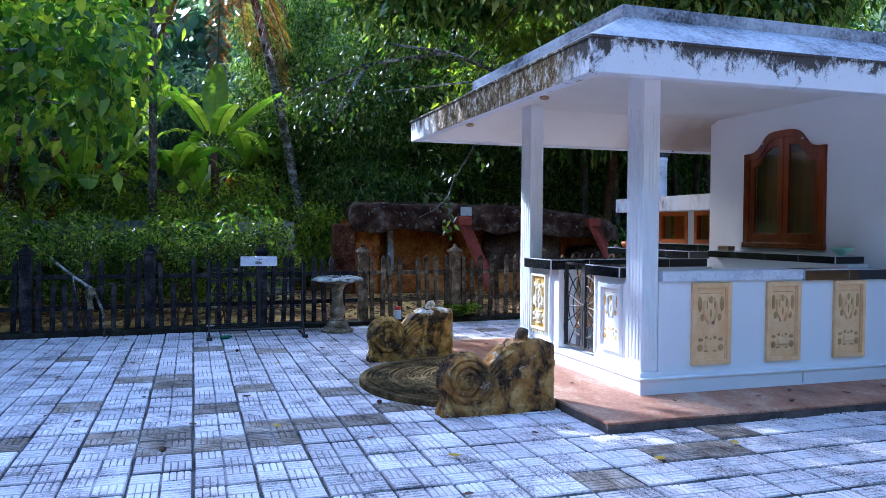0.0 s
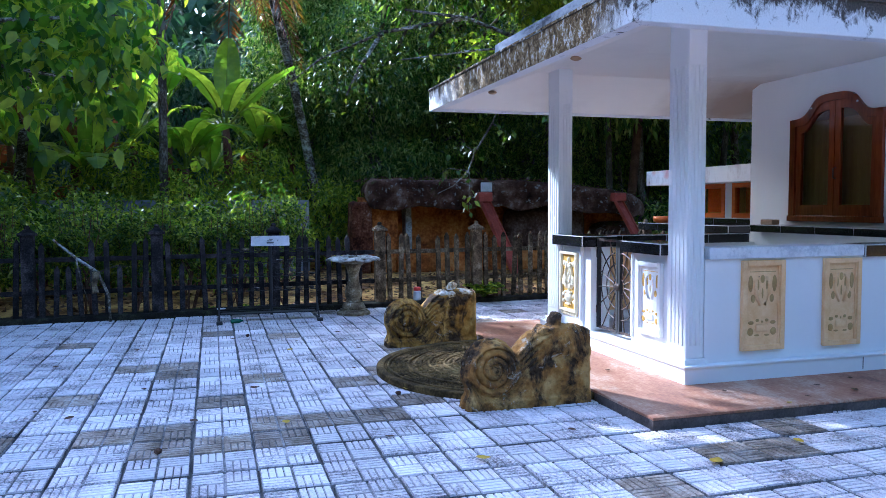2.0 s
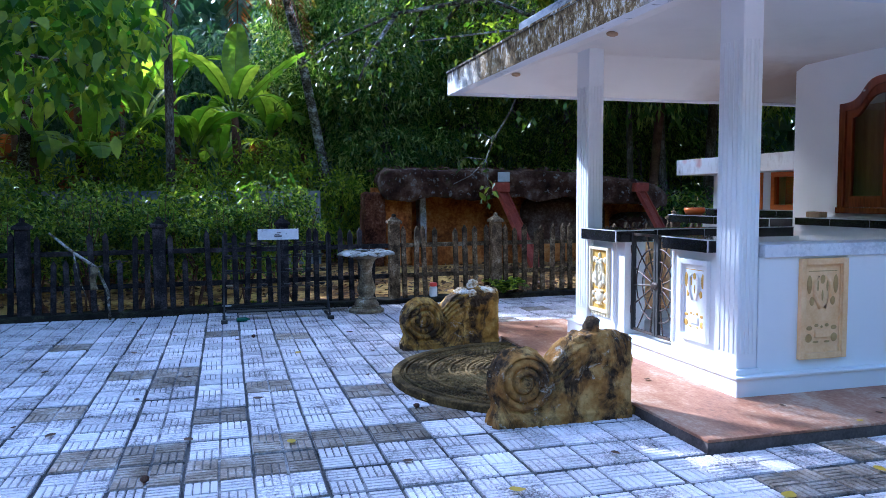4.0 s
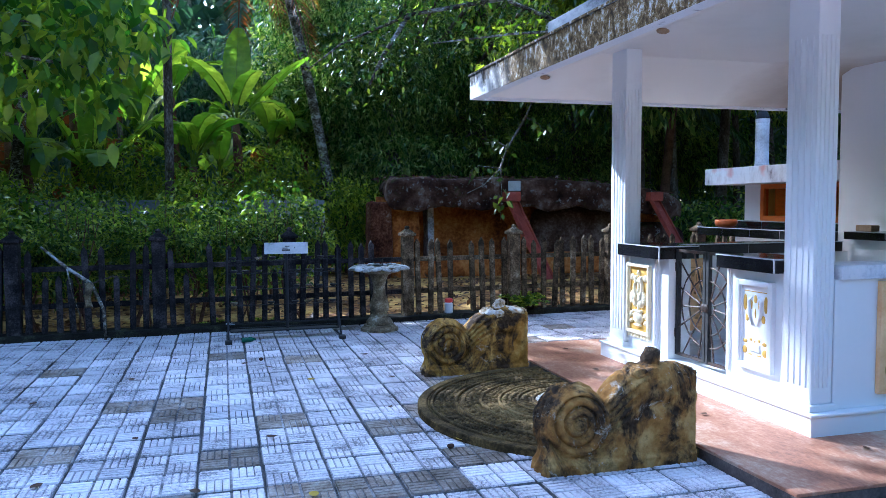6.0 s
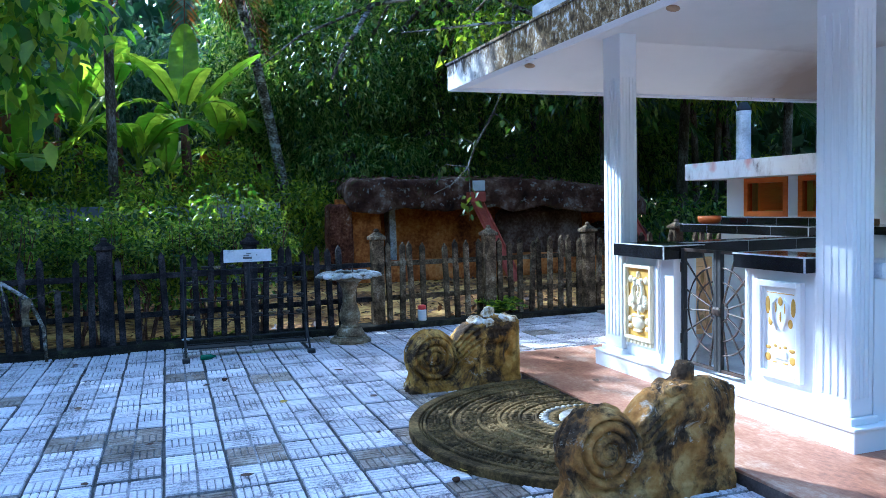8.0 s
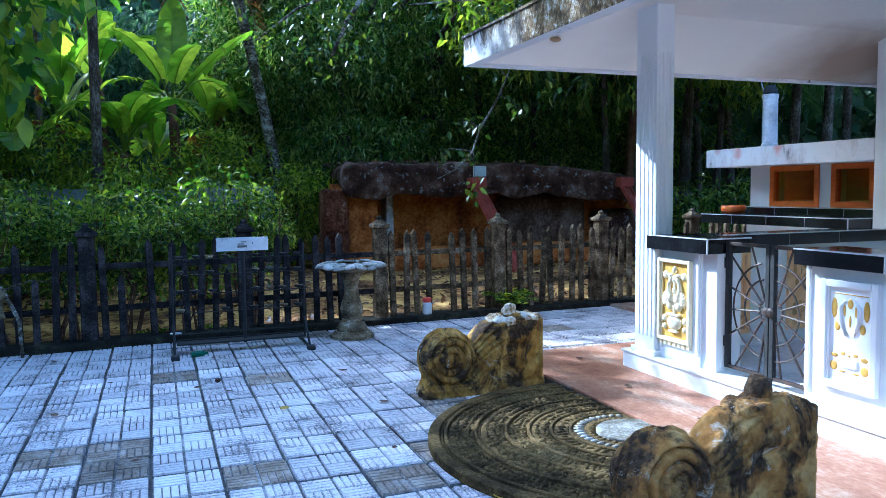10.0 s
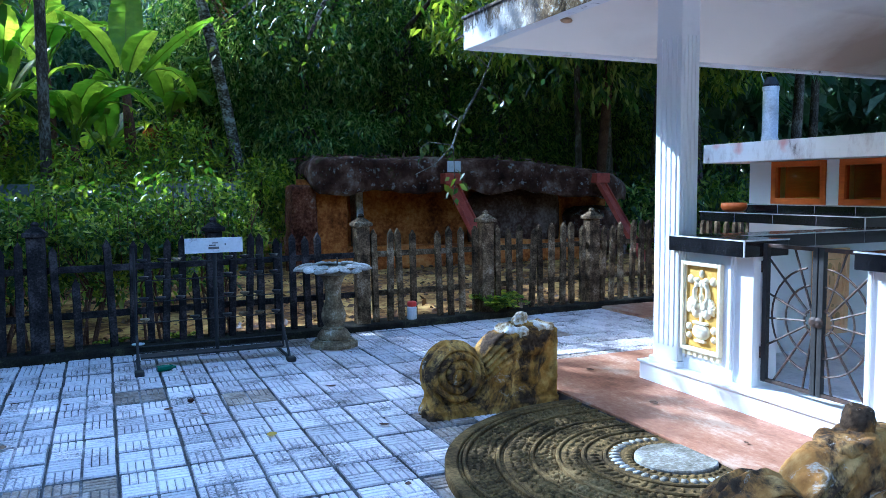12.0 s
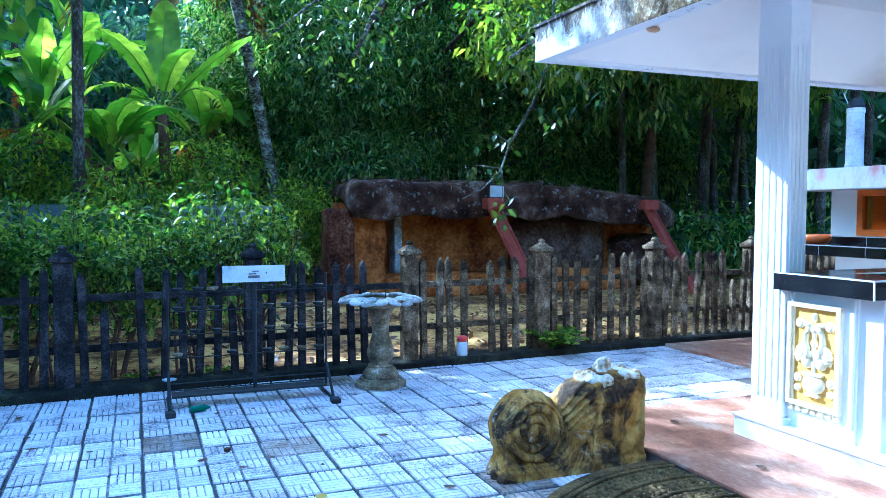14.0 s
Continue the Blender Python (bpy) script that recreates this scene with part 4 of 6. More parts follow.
solid("offering_bowl", bowl, M["green_plastic"], "pale green footed bowl on the black counter", "bowl", smooth=True, at=(2.45, 0.42, 1.191))
solid("clay_block", box(2.42, 2.52, 2.02, 2.20, 1.191, 1.245, 0.008), M["brick_box"], "small brown clay block on the counter", "block", at=(2.47, 2.11, 1.191))
solid("wall_bracket", box(2.56, 2.65, -0.16, 0.12, 1.72, 1.92, 0.01), M["white"], "small white box on the shrine wall", "wall box", at=(2.62, -0.02, 1.72))

# ---- roof ----
RX0, RX1, RY0, RY1 = -0.97, 6.9, -0.90, 3.42
FZ0, FZ1 = 2.445, 2.68


def hip(x0, x1, y0, y1, z0, d, z1, flip=False):
    """Sloping faces from one rectangle to a smaller one, d further in, at z1."""
    bm = bmesh.new()
    a = [bm.verts.new(v) for v in ((x0, y0, z0), (x1, y0, z0), (x1, y1, z0), (x0, y1, z0))]
    b = [bm.verts.new(v) for v in ((x0 + d, y0 + d, z1), (x1 - d, y0 + d, z1), (x1 - d, y1 - d, z1), (x0 + d, y1 - d, z1))]
    for i in range(4):
        j = (i + 1) % 4
        bm.faces.new((a[i], a[j], b[j], b[i]) if not flip else (a[j], a[i], b[i], b[j]))
    return bm, a, b


roof = thing("roof", "white concrete hipped roof, mould-streaked at the eaves", "roof", ((RX0 + RX1) / 2, (RY0 + RY1) / 2, FZ0), kind="structure")
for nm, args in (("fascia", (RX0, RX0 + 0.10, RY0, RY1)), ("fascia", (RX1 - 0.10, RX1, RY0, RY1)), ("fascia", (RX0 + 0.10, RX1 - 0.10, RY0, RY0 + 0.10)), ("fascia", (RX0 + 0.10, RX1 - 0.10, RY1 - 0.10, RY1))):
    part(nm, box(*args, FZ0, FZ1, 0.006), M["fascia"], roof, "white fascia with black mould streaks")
bm, a, b = hip(RX0 + 0.02, RX1 - 0.02, RY0 + 0.02, RY1 - 0.02, FZ1 - 0.006, 0.56, 3.00)
part("roof_slope", bm, M["rooftop"], roof)
part("upper_curb", box(RX0 + 0.56, RX1 - 0.56, RY0 + 0.56, RY1 - 0.56, 2.985, 3.085, 0.008), M["rooftop"], roof, "low weathered curb round the roof top")
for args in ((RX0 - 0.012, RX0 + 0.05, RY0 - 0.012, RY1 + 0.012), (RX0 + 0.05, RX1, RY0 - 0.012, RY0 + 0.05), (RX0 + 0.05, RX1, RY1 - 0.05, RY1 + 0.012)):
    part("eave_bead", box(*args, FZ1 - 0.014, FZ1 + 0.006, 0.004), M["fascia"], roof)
ceil = thing("ceiling", "white painted soffit and ceiling of the pavilion", "ceiling", ((RX0 + RX1) / 2, (RY0 + RY1) / 2, FZ0 + 0.01), kind="structure")
bm, a, b = hip(RX0 + 0.05, RX1 - 0.05, RY0 + 0.05, RY1 - 0.05, FZ0 + 0.004, 0.85, 2.76, True)
bm.faces.new((b[0], b[3], b[2], b[1]))
part("soffit", bm, M["soffit"], ceil)
for y in (0.95, 2.9):
    bm = bmesh.new()
    bmesh.ops.create_icosphere(bm, subdivisions=2, radius=0.035, matrix=Matrix.Translation((-0.42, y, 2.60)) @ Matrix.Diagonal((1.4, 0.8, 0.6, 1)))
    solid("wasp_nest", bm, M["brick_box"], "small brown mud nest stuck under the soffit", "nest", "mud nests", smooth=True)


# ---- guard stones and moonstone ----
GX, GZ = -1.475, 0.285


def stone_top(x):
    """Height of the guard stone's outline: the scroll, the dip behind it, the shoulder and the worn head."""
    scroll = GZ + math.sqrt(max(0.0, 0.182 ** 2 - (x - GX) ** 2)) if abs(x - GX) < 0.182 else 0.0
    keys = [(-1.36, 0.30), (-1.32, 0.352), (-1.27, 0.415), (-1.22, 0.470), (-1.17, 0.502), (-1.10, 0.525), (-1.04, 0.550), (-0.98, 0.568), (-0.92, 0.552), (-0.82, 0.532), (-0.75, 0.520)]
    body = 0.0
    for (a, za), (b, zb) in zip(keys, keys[1:]):
        if a <= x <= b:
            q = (x - a) / (b - a)
            body = za + (zb - za) * q
    return max(scroll, body, 0.285)


def stone_relief(x, z, seed):
    """How far the carving stands out of the stone's side face."""
    r, a = math.hypot(x - GX, z - GZ), math.atan2(z - GZ, x - GX)
    top = stone_top(x)
    d = -0.030 * max(0.0, 1 - (top - z) / 0.045) ** 2
    if r < 0.185:
        turn = (r / 0.054 + a / (2 * math.pi)) % 1.0
        d += 0.030 * (1 - abs(2 * turn - 1) ** 3) - 0.010
        if r < 0.034:
            d = 0.026 * math.sqrt(1 - (r / 0.034) ** 2)
        d -= 0.018 * max(0.0, (r - 0.16) / 0.025)
    elif x < -1.05 and z > 0.10:
        # folds of the trunk that sweep up from under the scroll
        far = top - z
        lean = max(0.0, 1 - abs(x + 1.20) / 0.17)
        if far < 0.20:
            d += 0.013 * lean * math.cos(2 * math.pi * (far + 0.10 * (x + 1.2)) / 0.048)
        d += 0.022 * math.exp(-((x + 1.17) / 0.09) ** 2 - ((z - 0.33) / 0.12) ** 2)
        d -= 0.030 * math.exp(-((r - 0.20) / 0.018) ** 2)
    if x > -1.12:
        for px, pz, w, h, k in ((-1.00, 0.40, 0.10, 0.035, 0.028), (-0.98, 0.475, 0.06, 0.032, 0.024), (-0.87, 0.46, 0.045, 0.05, 0.026), (-0.93, 0.34, 0.07, 0.03, -0.026), (-1.02, 0.30, 0.07, 0.03, 0.020), (-0.85, 0.33, 0.035, 0.035, 0.024), (-0.84, 0.25, 0.045, 0.03, -0.022), (-0.96, 0.22, 0.06, 0.03, 0.016), (-0.85, 0.17, 0.04, 0.03, 0.014), (-1.05, 0.18, 0.05, 0.05, -0.012)):
            d += k * math.exp(-((x - px) / w) ** 2 - ((z - pz) / h) ** 2)
        # a string of beads under the brow
        arc = 0.425 - 0.9 * (x + 0.97) ** 2
        if abs(z - arc) < 0.016 and -1.08 < x < -0.86:
            d += 0.010 * max(0.0, math.cos(2 * math.pi * x / 0.034))
    if x > -0.785:
        d = 0.012 - 0.02 * max(0.0, 1 - (-0.755 - x) / 0.012)
    if z < 0.085:
        d = 0.010 - 0.012 * max(0.0, z - 0.07) / 0.015
    q = Vector((x * 1.0, seed, z))
    return d + 0.007 * noise.noise(q * 17) + 0.004 * noise.noise(q * 46)


def guard_stone(y0, label, body_mat, crest_mat, seed):
    t = thing("guard_stone", label, "guard stone", (-1.2, y0 + 0.12, YARD), "carved guard stones")
    nu, nv, thick = 150, 84, 0.235
    bm = bmesh.new()
    sheets = []
    for side in (-1, 1):
        rows = []
        for i in range(nu + 1):
            x = -1.657 + (1.657 - 0.755) * i / nu
            row = []
            for j in range(nv + 1):
                z = 0.014 + (stone_top(x) - 0.014) * j / nv
                left = (1 - i / nu) ** 5
                xx = x + left * (0.036 * math.exp(-((z - 0.14) / 0.07) ** 2))
                mid = y0 + thick / 2
                row.append(bm.verts.new((xx, mid + side * (thick / 2 - 0.018 + stone_relief(x, z, seed + side)), z)))
            rows.append(row)
        for p, q in zip(rows, rows[1:]):
            for j in range(nv):
                f = (p[j], q[j], q[j + 1], p[j + 1])
                bm.faces.new(f if side < 0 else f[::-1])
        sheets.append(rows)
    # the rim between the two sides: up the back of the scroll, over the top, down the end
    rim = [[rows[0][j] for j in range(nv + 1)] + [rows[i][nv] for i in range(1, nu + 1)] + [rows[nu][j] for j in range(nv - 1, -1, -1)] for rows in sheets]
    n, m, prev = len(rim[0]), 15, rim[0]
    for k in range(1, m + 1):
        s = k / m
        if k == m:
            now = rim[1]
        else:
            now = []
            for i in range(n):
                a, b = rim[0][i].co, rim[1][i].co
                before, after = rim[0][max(i - 1, 0)].co, rim[0][min(i + 1, n - 1)].co
                tan = Vector((after.x - before.x, 0, after.z - before.z)).normalized()
                out = Vector((-tan.z, 0, tan.x))
                ribs = 0.013 * math.cos(2 * math.pi * 3 * s) if a.x < -1.30 else 0.0
                p = a.lerp(b, s) + out * (0.014 * math.sin(math.pi * s) ** 0.5 - ribs * math.sin(math.pi * s))
                p += out * 0.012 * noise.noise(p * 22 + Vector((seed, 0, 0)))
                p.z = max(p.z, 0.014)
                now.append(bm.verts.new(p))
        for i in range(n - 1):
            bm.faces.new((prev[i], prev[i + 1], now[i + 1], now[i]))
        prev = now
    bmesh.ops.recalc_face_normals(bm, faces=bm.faces[:])
    part("body", bm, body_mat, t, smooth=True)
    # worn crest: a tall knob between broken loops
    for nm, x, dy, z, rx, ry, rz in (("crest_knob", -0.985, 0.115, 0.575, 0.052, 0.058, 0.072), ("crest_loop", -1.080, 0.115, 0.522, 0.066, 0.095, 0.045), ("crest_loop", -1.015, 0.05, 0.515, 0.055, 0.050, 0.050), ("crest_loop", -0.89, 0.11, 0.530, 0.080, 0.090, 0.042), ("crest_loop", -0.81, 0.115, 0.520, 0.058, 0.095, 0.036)):
        bm = bmesh.new()
        bmesh.ops.create_icosphere(bm, subdivisions=4, radius=1, matrix=Matrix.Translation((x, y0 + dy, z)) @ Matrix.Diagonal((rx, ry, rz, 1)))
        for v in bm.verts:
            v.co += noise.noise_vector(v.co * 14 + Vector((seed, 0, 0))) * 0.022 + noise.noise_vector(v.co * 40) * 0.007
        part(nm, bm, crest_mat, t, "pale worn crest" if crest_mat is M["stone_pale"] else "", True)
    return t


guard_stone(0.0, "dark lichened guard stone with a scroll and beast head", M["stone_dark"], M["stone_dark"], 1.0)
guard_stone(2.45, "ochre lichened guard stone with a scroll and pale crest", M["stone"], M["stone_pale"], 4.0)


def moonstone():
    c = Vector((-0.85, 1.22, 0))
    t = thing("moonstone", "mossy half-round carved stone doorstep with ringed bands", "moonstone", (c.x, c.y, YARD))

    flat = PX0 - 0.004 - c.x

    def spot(r, u, z):
        """A point of the ring of radius r, u from 0 to 1 between its two ends on the straight side."""
        lo = math.acos(min(1.0, flat / r))
        a = lo + 2 * (math.pi - lo) * u
        return (c.x + r * math.cos(a), c.y + r * math.sin(a), YARD + z)

    def band(r0, r1, z1, n=72, z0=0.0):
        bm = bmesh.new()
        ch = min(0.006, (r1 - r0) * 0.25)
        rows = [[bm.verts.new(spot(r, i / n, z)) for r, z in ((r1, z0), (r1, z1 - ch), (r1 - ch, z1), (r0 + ch, z1), (r0, z1 - ch), (r0, z0))] for i in range(n + 1)]
        for p, q in zip(rows, rows[1:]):
            for k in range(5):
                bm.faces.new((p[k], p[k + 1], q[k + 1], q[k]))
        return bm

    def disc(r, z1, n=48):
        bm = bmesh.new()
        rows = [[bm.verts.new(spot(q, i / n, z)) for q, z in ((r, 0), (r, z1 - 0.006), (r - 0.006, z1))] for i in range(n + 1)]
        for p, q in zip(rows, rows[1:]):
            for k in range(2):
                bm.faces.new((p[k], p[k + 1], q[k + 1], q[k]))
        bm.faces.new([row[2] for row in rows])
        bmesh.ops.recalc_face_normals(bm, faces=bm.faces[:])
        return bm

    part("edge_band", band(1.10, 1.165, 0.050), M["moonstone"], t)
    for r0, r1, z in ((1.075, 1.10, 0.036), (1.055, 1.075, 0.054), (0.905, 1.055, 0.038), (0.885, 0.905, 0.055), (0.865, 0.885, 0.040), (0.73, 0.865, 0.046), (0.71, 0.73, 0.056), (0.60, 0.71, 0.040), (0.58, 0.60, 0.056), (0.47, 0.58, 0.046), (0.45, 0.47, 0.058), (0.36, 0.45, 0.048), (0.34, 0.36, 0.058)):
        part("ring_band", band(r0, r1, z), M["moonstone"], t)
    part("lotus_ring", band(0.215, 0.34, 0.052), M["moonstone"], t)
    part("lotus_heart", disc(0.205, 0.064), M["moon_white"], t, "worn whitish lotus heart")

    def studs(name, r, count, rx, ry, rz, z, jit, mat, phase=0.5):
        bm = bmesh.new()
        for i in range(count):
            lo = math.acos(min(1.0, (PX0 - 0.03 - c.x) / r))
            a = lo + 2 * (math.pi - lo) * (i + phase % 1) / count
            p = (c.x + r * math.cos(a), c.y + r * math.sin(a), YARD + z)
            k = 1 + jit * R.uniform(-1, 1)
            bmesh.ops.create_icosphere(bm, subdivisions=1, radius=1, matrix=Matrix.Translation(p) @ Matrix.Rotation(a + jit * R.uniform(-1.5, 1.5), 4, "Z") @ Matrix.Diagonal((rx * k, ry * k, rz, 1)))
        ob = part(name, bm, mat, t, smooth=True)
        ob["kind"] = "stuff"

    studs("bead_row", 1.087, 150, 0.009, 0.010, 0.012, 0.036, 0.1, M["moonstone"])
    for k in range(3):
        studs("flame_carving", 0.94 + 0.04 * k, 96, 0.026, 0.011, 0.018, 0.036, 0.7, M["moonstone"], 0.3 * k)
    for k in range(3):
        studs("beast_carving", 0.76 + 0.035 * k, 64, 0.026, 0.017, 0.018, 0.045, 0.9, M["moonstone"], 0.4 * k)
    for k in range(3):
        studs("vine_carving", 0.625 + 0.03 * k, 70, 0.020, 0.010, 0.016, 0.038, 0.9, M["moonstone"], 0.3 * k)
    for k in range(2):
        studs("goose_carving", 0.50 + 0.045 * k, 44, 0.022, 0.015, 0.016, 0.044, 0.8, M["moonstone"], 0.5 * k)
    studs("leaf_carving", 0.405, 34, 0.034, 0.012, 0.014, 0.046, 0.5, M["moonstone"])
    studs("petal", 0.30, 26, 0.034, 0.022, 0.012, 0.050, 0.1, M["moon_white"])
    studs("petal", 0.235, 26, 0.022, 0.016, 0.010, 0.050, 0.1, M["moonstone"])


moonstone()


# ---- fence ----
FENCE_SLOPE = 0.058


def fence_y(x):
    return 5.68 + FENCE_SLOPE * x



def fence_post(x, y, dark, top=1.10):
    t = thing("fence_post", "sooty dark concrete fence post with a stepped cap" if dark else "mossy concrete fence post with a stepped cap", "fence post", (x, y, 0), "fence posts")
    m = M["fence_dark"] if dark else M["fence"]
    part("shaft", box(x - 0.07, x + 0.07, y - 0.07, y + 0.07, -0.04, top - 0.04, 0.012), m, t)
    part("cap_slab", box(x - 0.095, x + 0.095, y - 0.095, y + 0.095, top - 0.04, top, 0.012), m, t)
    bm = bmesh.new()
    bmesh.ops.create_cone(bm, segments=4, radius1=0.115, radius2=0.03, depth=0.05, cap_ends=True, matrix=Matrix.Translation((x, y, top + 0.025)) @ Matrix.Rotation(radians(45), 4, "Z"))
    part("cap_pyramid", bm, m, t)
    part("finial", lathe([(0.03, 0.05), (0.035, 0.065), (0.02, 0.085), (0.0, 0.09)], (x, y, top), 10), m, t)


POSTS = [-3.96 + 1.443 * k for k in range(-4, 8)]
for x in POSTS:
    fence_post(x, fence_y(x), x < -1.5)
kerb = box(-10.0, 6.6, -0.165, 0.15, -0.04, 0.085, 0.02)
bmesh.ops.subdivide_edges(kerb, edges=[e for e in kerb.edges if e.calc_length() > 5], cuts=60)
for v in kerb.verts:
    v.co.y += fence_y(v.co.x) + 0.014 * noise.noise(v.co * 3.1)
    v.co.z += 0.010 * noise.noise(v.co * 2.3 + Vector((5, 0, 0))) if v.co.z > 0 else 0
solid("kerb_1", kerb, M["kerb"], "damp mossy concrete kerb under the fence", "kerb", kind="structure")


def picket_outline(w, h):
    return [(-w / 2, 0), (w / 2, 0), (w / 2, h - 0.055), (w * 0.30, h - 0.035), (0, h), (-w * 0.30, h - 0.035), (-w / 2, h - 0.055)]


PICKETS = {}
for dark in (False, True):
    for k, h in enumerate((0.95, 0.93, 0.90, 0.62)):
        bm = prism(picket_outline(0.062, h), "y", -0.024, 0.024, 0.006)
        PICKETS[dark, k] = to_mesh("picket", bm, M["fence_dark"] if dark else M["fence"])
for a, b in zip(POSTS, POSTS[1:]):
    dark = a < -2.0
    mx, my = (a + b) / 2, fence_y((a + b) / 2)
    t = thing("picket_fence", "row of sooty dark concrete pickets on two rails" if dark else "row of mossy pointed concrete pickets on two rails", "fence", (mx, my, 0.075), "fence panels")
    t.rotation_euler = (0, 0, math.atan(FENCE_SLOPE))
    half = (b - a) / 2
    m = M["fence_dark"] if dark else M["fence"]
    for z in (0.37, 0.77):
        part("rail", box(mx - half + 0.07, mx + half - 0.07, my + 0.008, my + 0.052, z - 0.028, z + 0.028, 0.006), m, t)
    n = 9
    for i in range(n):
        x = -half + 2 * half * (i + 1) / (n + 1)
        k = 3 if R.random() < (0.22 if dark else 0.10) else R.choice((0, 0, 1, 2))
        if R.random() < 0.05:
            continue
        p = new("picket", PICKETS[dark, k])
        p.parent = t
        p.location = Vector((x + R.uniform(-0.014, 0.014), -0.02, R.uniform(0, 0.015)))
        p.rotation_euler = (R.uniform(-0.03, 0.03), R.uniform(-0.045, 0.045), R.uniform(-0.1, 0.1))


# ---- flower pedestal, lamp rack, small things by the fence ----
def pedestal():
    c = (-1.565, 4.94, YARD)
    t = thing("pedestal_bowl", "weathered plaster pedestal with a scalloped bowl", "pedestal", c)
    part("foot", lathe([(0.205, 0), (0.205, 0.03), (0.17, 0.055), (0.165, 0.07)], c, 28), M["bath"], t)
    part("stem", lathe([(0.135, 0.06), (0.145, 0.10), (0.115, 0.15), (0.075, 0.17), (0.075, 0.19), (0.10, 0.24), (0.108, 0.30), (0.092, 0.36), (0.068, 0.44), (0.066, 0.53), (0.078, 0.60), (0.10, 0.655), (0.125, 0.675), (0.12, 0.69)], c, 28), M["bath"], t, smooth=True)
    part("stem_collar", lathe([(0.09, 0.165), (0.10, 0.175), (0.09, 0.19)], c, 24), M["bath"], t)
    part("bowl", lathe([(0.10, 0.675), (0.20, 0.70), (0.26, 0.735), (0.27, 0.76), (0.24, 0.765), (0.18, 0.74), (0.05, 0.73)], c, 64, 13, 0.10, 0.70), M["bath"], t, smooth=True)
    for i in range(17):
        a = 2 * math.pi * i / 17
        bm = bmesh.new()
        bmesh.ops.create_icosphere(bm, subdivisions=2, radius=1, matrix=Matrix.Translation((c[0] + 0.255 * math.cos(a), c[1] + 0.255 * math.sin(a), c[2] + 0.752)) @ Matrix.Rotation(a, 4, "Z") @ Matrix.Rotation(radians(8 + 6 * (i % 3)), 4, "Y") @ Matrix.Rotation(radians(14 * math.sin(i * 2.3)), 4, "X") @ Matrix.Diagonal((0.088, 0.062, 0.022, 1)))
        for v in bm.verts:
            v.co.z += 0.010 * noise.noise(v.co * 30)
        part("petal", bm, M["bath_pale"], t, smooth=True)
    t.scale = (1.05, 1.05, 0.955)
    part("nail", tube([(c[0] + 0.04, c[1], c[2] + 0.735), (c[0] + 0.042, c[1], c[2] + 0.84)], 0.006, 6), M["iron"], t)


pedestal()


def lamp_rack():
    t = thing("lamp_rack", "sooty black iron oil-lamp rack with rows of small cups", "lamp rack", (-2.65, 4.78, YARD))
    x0, x1, y = -3.23, -2.06, 4.78
    m = M["soot"]
    for x in (x0, x1):
        part("upright", tube([(x, y, YARD + 0.07), (x, y, 0.98)], 0.009, 8), m, t)
        part("foot_bar", tube([(x, y - 0.30, YARD + 0.018), (x, y + 0.22, YARD + 0.018)], 0.012, 8), m, t)
        part("foot_strut", tube([(x, y - 0.24, YARD + 0.03), (x, y, YARD + 0.26)], 0.011, 8), m, t)
        part("foot_block", box(x - 0.035, x + 0.035, y - 0.34, y - 0.25, YARD, YARD + 0.04, 0.01), m, t)
    part("mid_post", tube([(-2.61, y, YARD + 0.06), (-2.61, y, 1.0)], 0.016, 8), m, t)
    for z in (0.12, 0.17, 0.36, 0.53, 0.70, 0.84):
        part("cup_rail", tube([(x0, y, YARD + z), (x1, y, YARD + z)], 0.005, 6), m, t)
    for z in (0.36, 0.53, 0.70, 0.84):
        for i in range(9):
            x = x0 + 0.07 + i * 0.13 + R.uniform(-0.012, 0.012)
            if abs(x + 2.61) < 0.04 or R.random() < 0.2:
                continue
            part("lamp_cup", lathe([(0.012, 0.0), (0.034, 0.012), (0.040, 0.028), (0.033, 0.026), (0.01, 0.012)], (x, y - 0.012, YARD + z + 0.008), 12), M["bath"] if R.random() < 0.35 else m, t)
    part("drip_tray", box(x0 + 0.02, x1 - 0.02, y - 0.10, y + 0.06, YARD + 0.085, YARD + 0.10, 0.004), m, t)
    sign = part("sign_board", box(-2.845, -2.385, y - 0.035, y - 0.022, 0.925, 1.048, 0.003), M["sign"], t, "weathered white notice board")
    for u0, u1, z0, z1 in ((-2.66, -2.575, 0.955, 0.975), (-2.655, -2.60, 0.982, 0.992), (-2.63, -2.58, 1.002, 1.010), (-2.53, -2.522, 0.985, 1.0)):
        part("writing_bar", box(u0, u1, y - 0.0375, y - 0.035, z0, z1), M["ink"], sign, "faded illegible writing")
    part("sign_bracket", tube([(-2.61, y - 0.02, 0.94), (-2.61, y, 0.94)], 0.012, 8), m, t)


lamp_rack()
jar = thing("plastic_jar", "milky plastic jar with a red lid beside the kerb", "jar", (-0.55, 5.585, 0.085))
part("jar_body", lathe([(0.048, 0), (0.052, 0.01), (0.052, 0.12), (0.04, 0.135)], (-0.55, 5.585, 0.085), 20), M["jar"], jar)
part("lid", lathe([(0.046, 0.135), (0.05, 0.14), (0.05, 0.175), (0.04, 0.185), (0.03, 0.187)], (-0.55, 5.585, 0.085), 20), M["red_plastic"], jar, "bright red lid")
pl = lathe([(0.05, 0.0), (0.055, 0.012), (0.0, 0.018)], (-3.20, 5.40, 0.088), 18)
solid("saucer", pl, M["sign"], "chipped white saucer on the kerb", "saucer", at=(-3.20, 5.40, 0.088))
bm = lathe([(0.023, 0), (0.026, 0.008), (0.026, 0.10), (0.011, 0.13), (0.011, 0.145)], (0, 0, 0), 12)
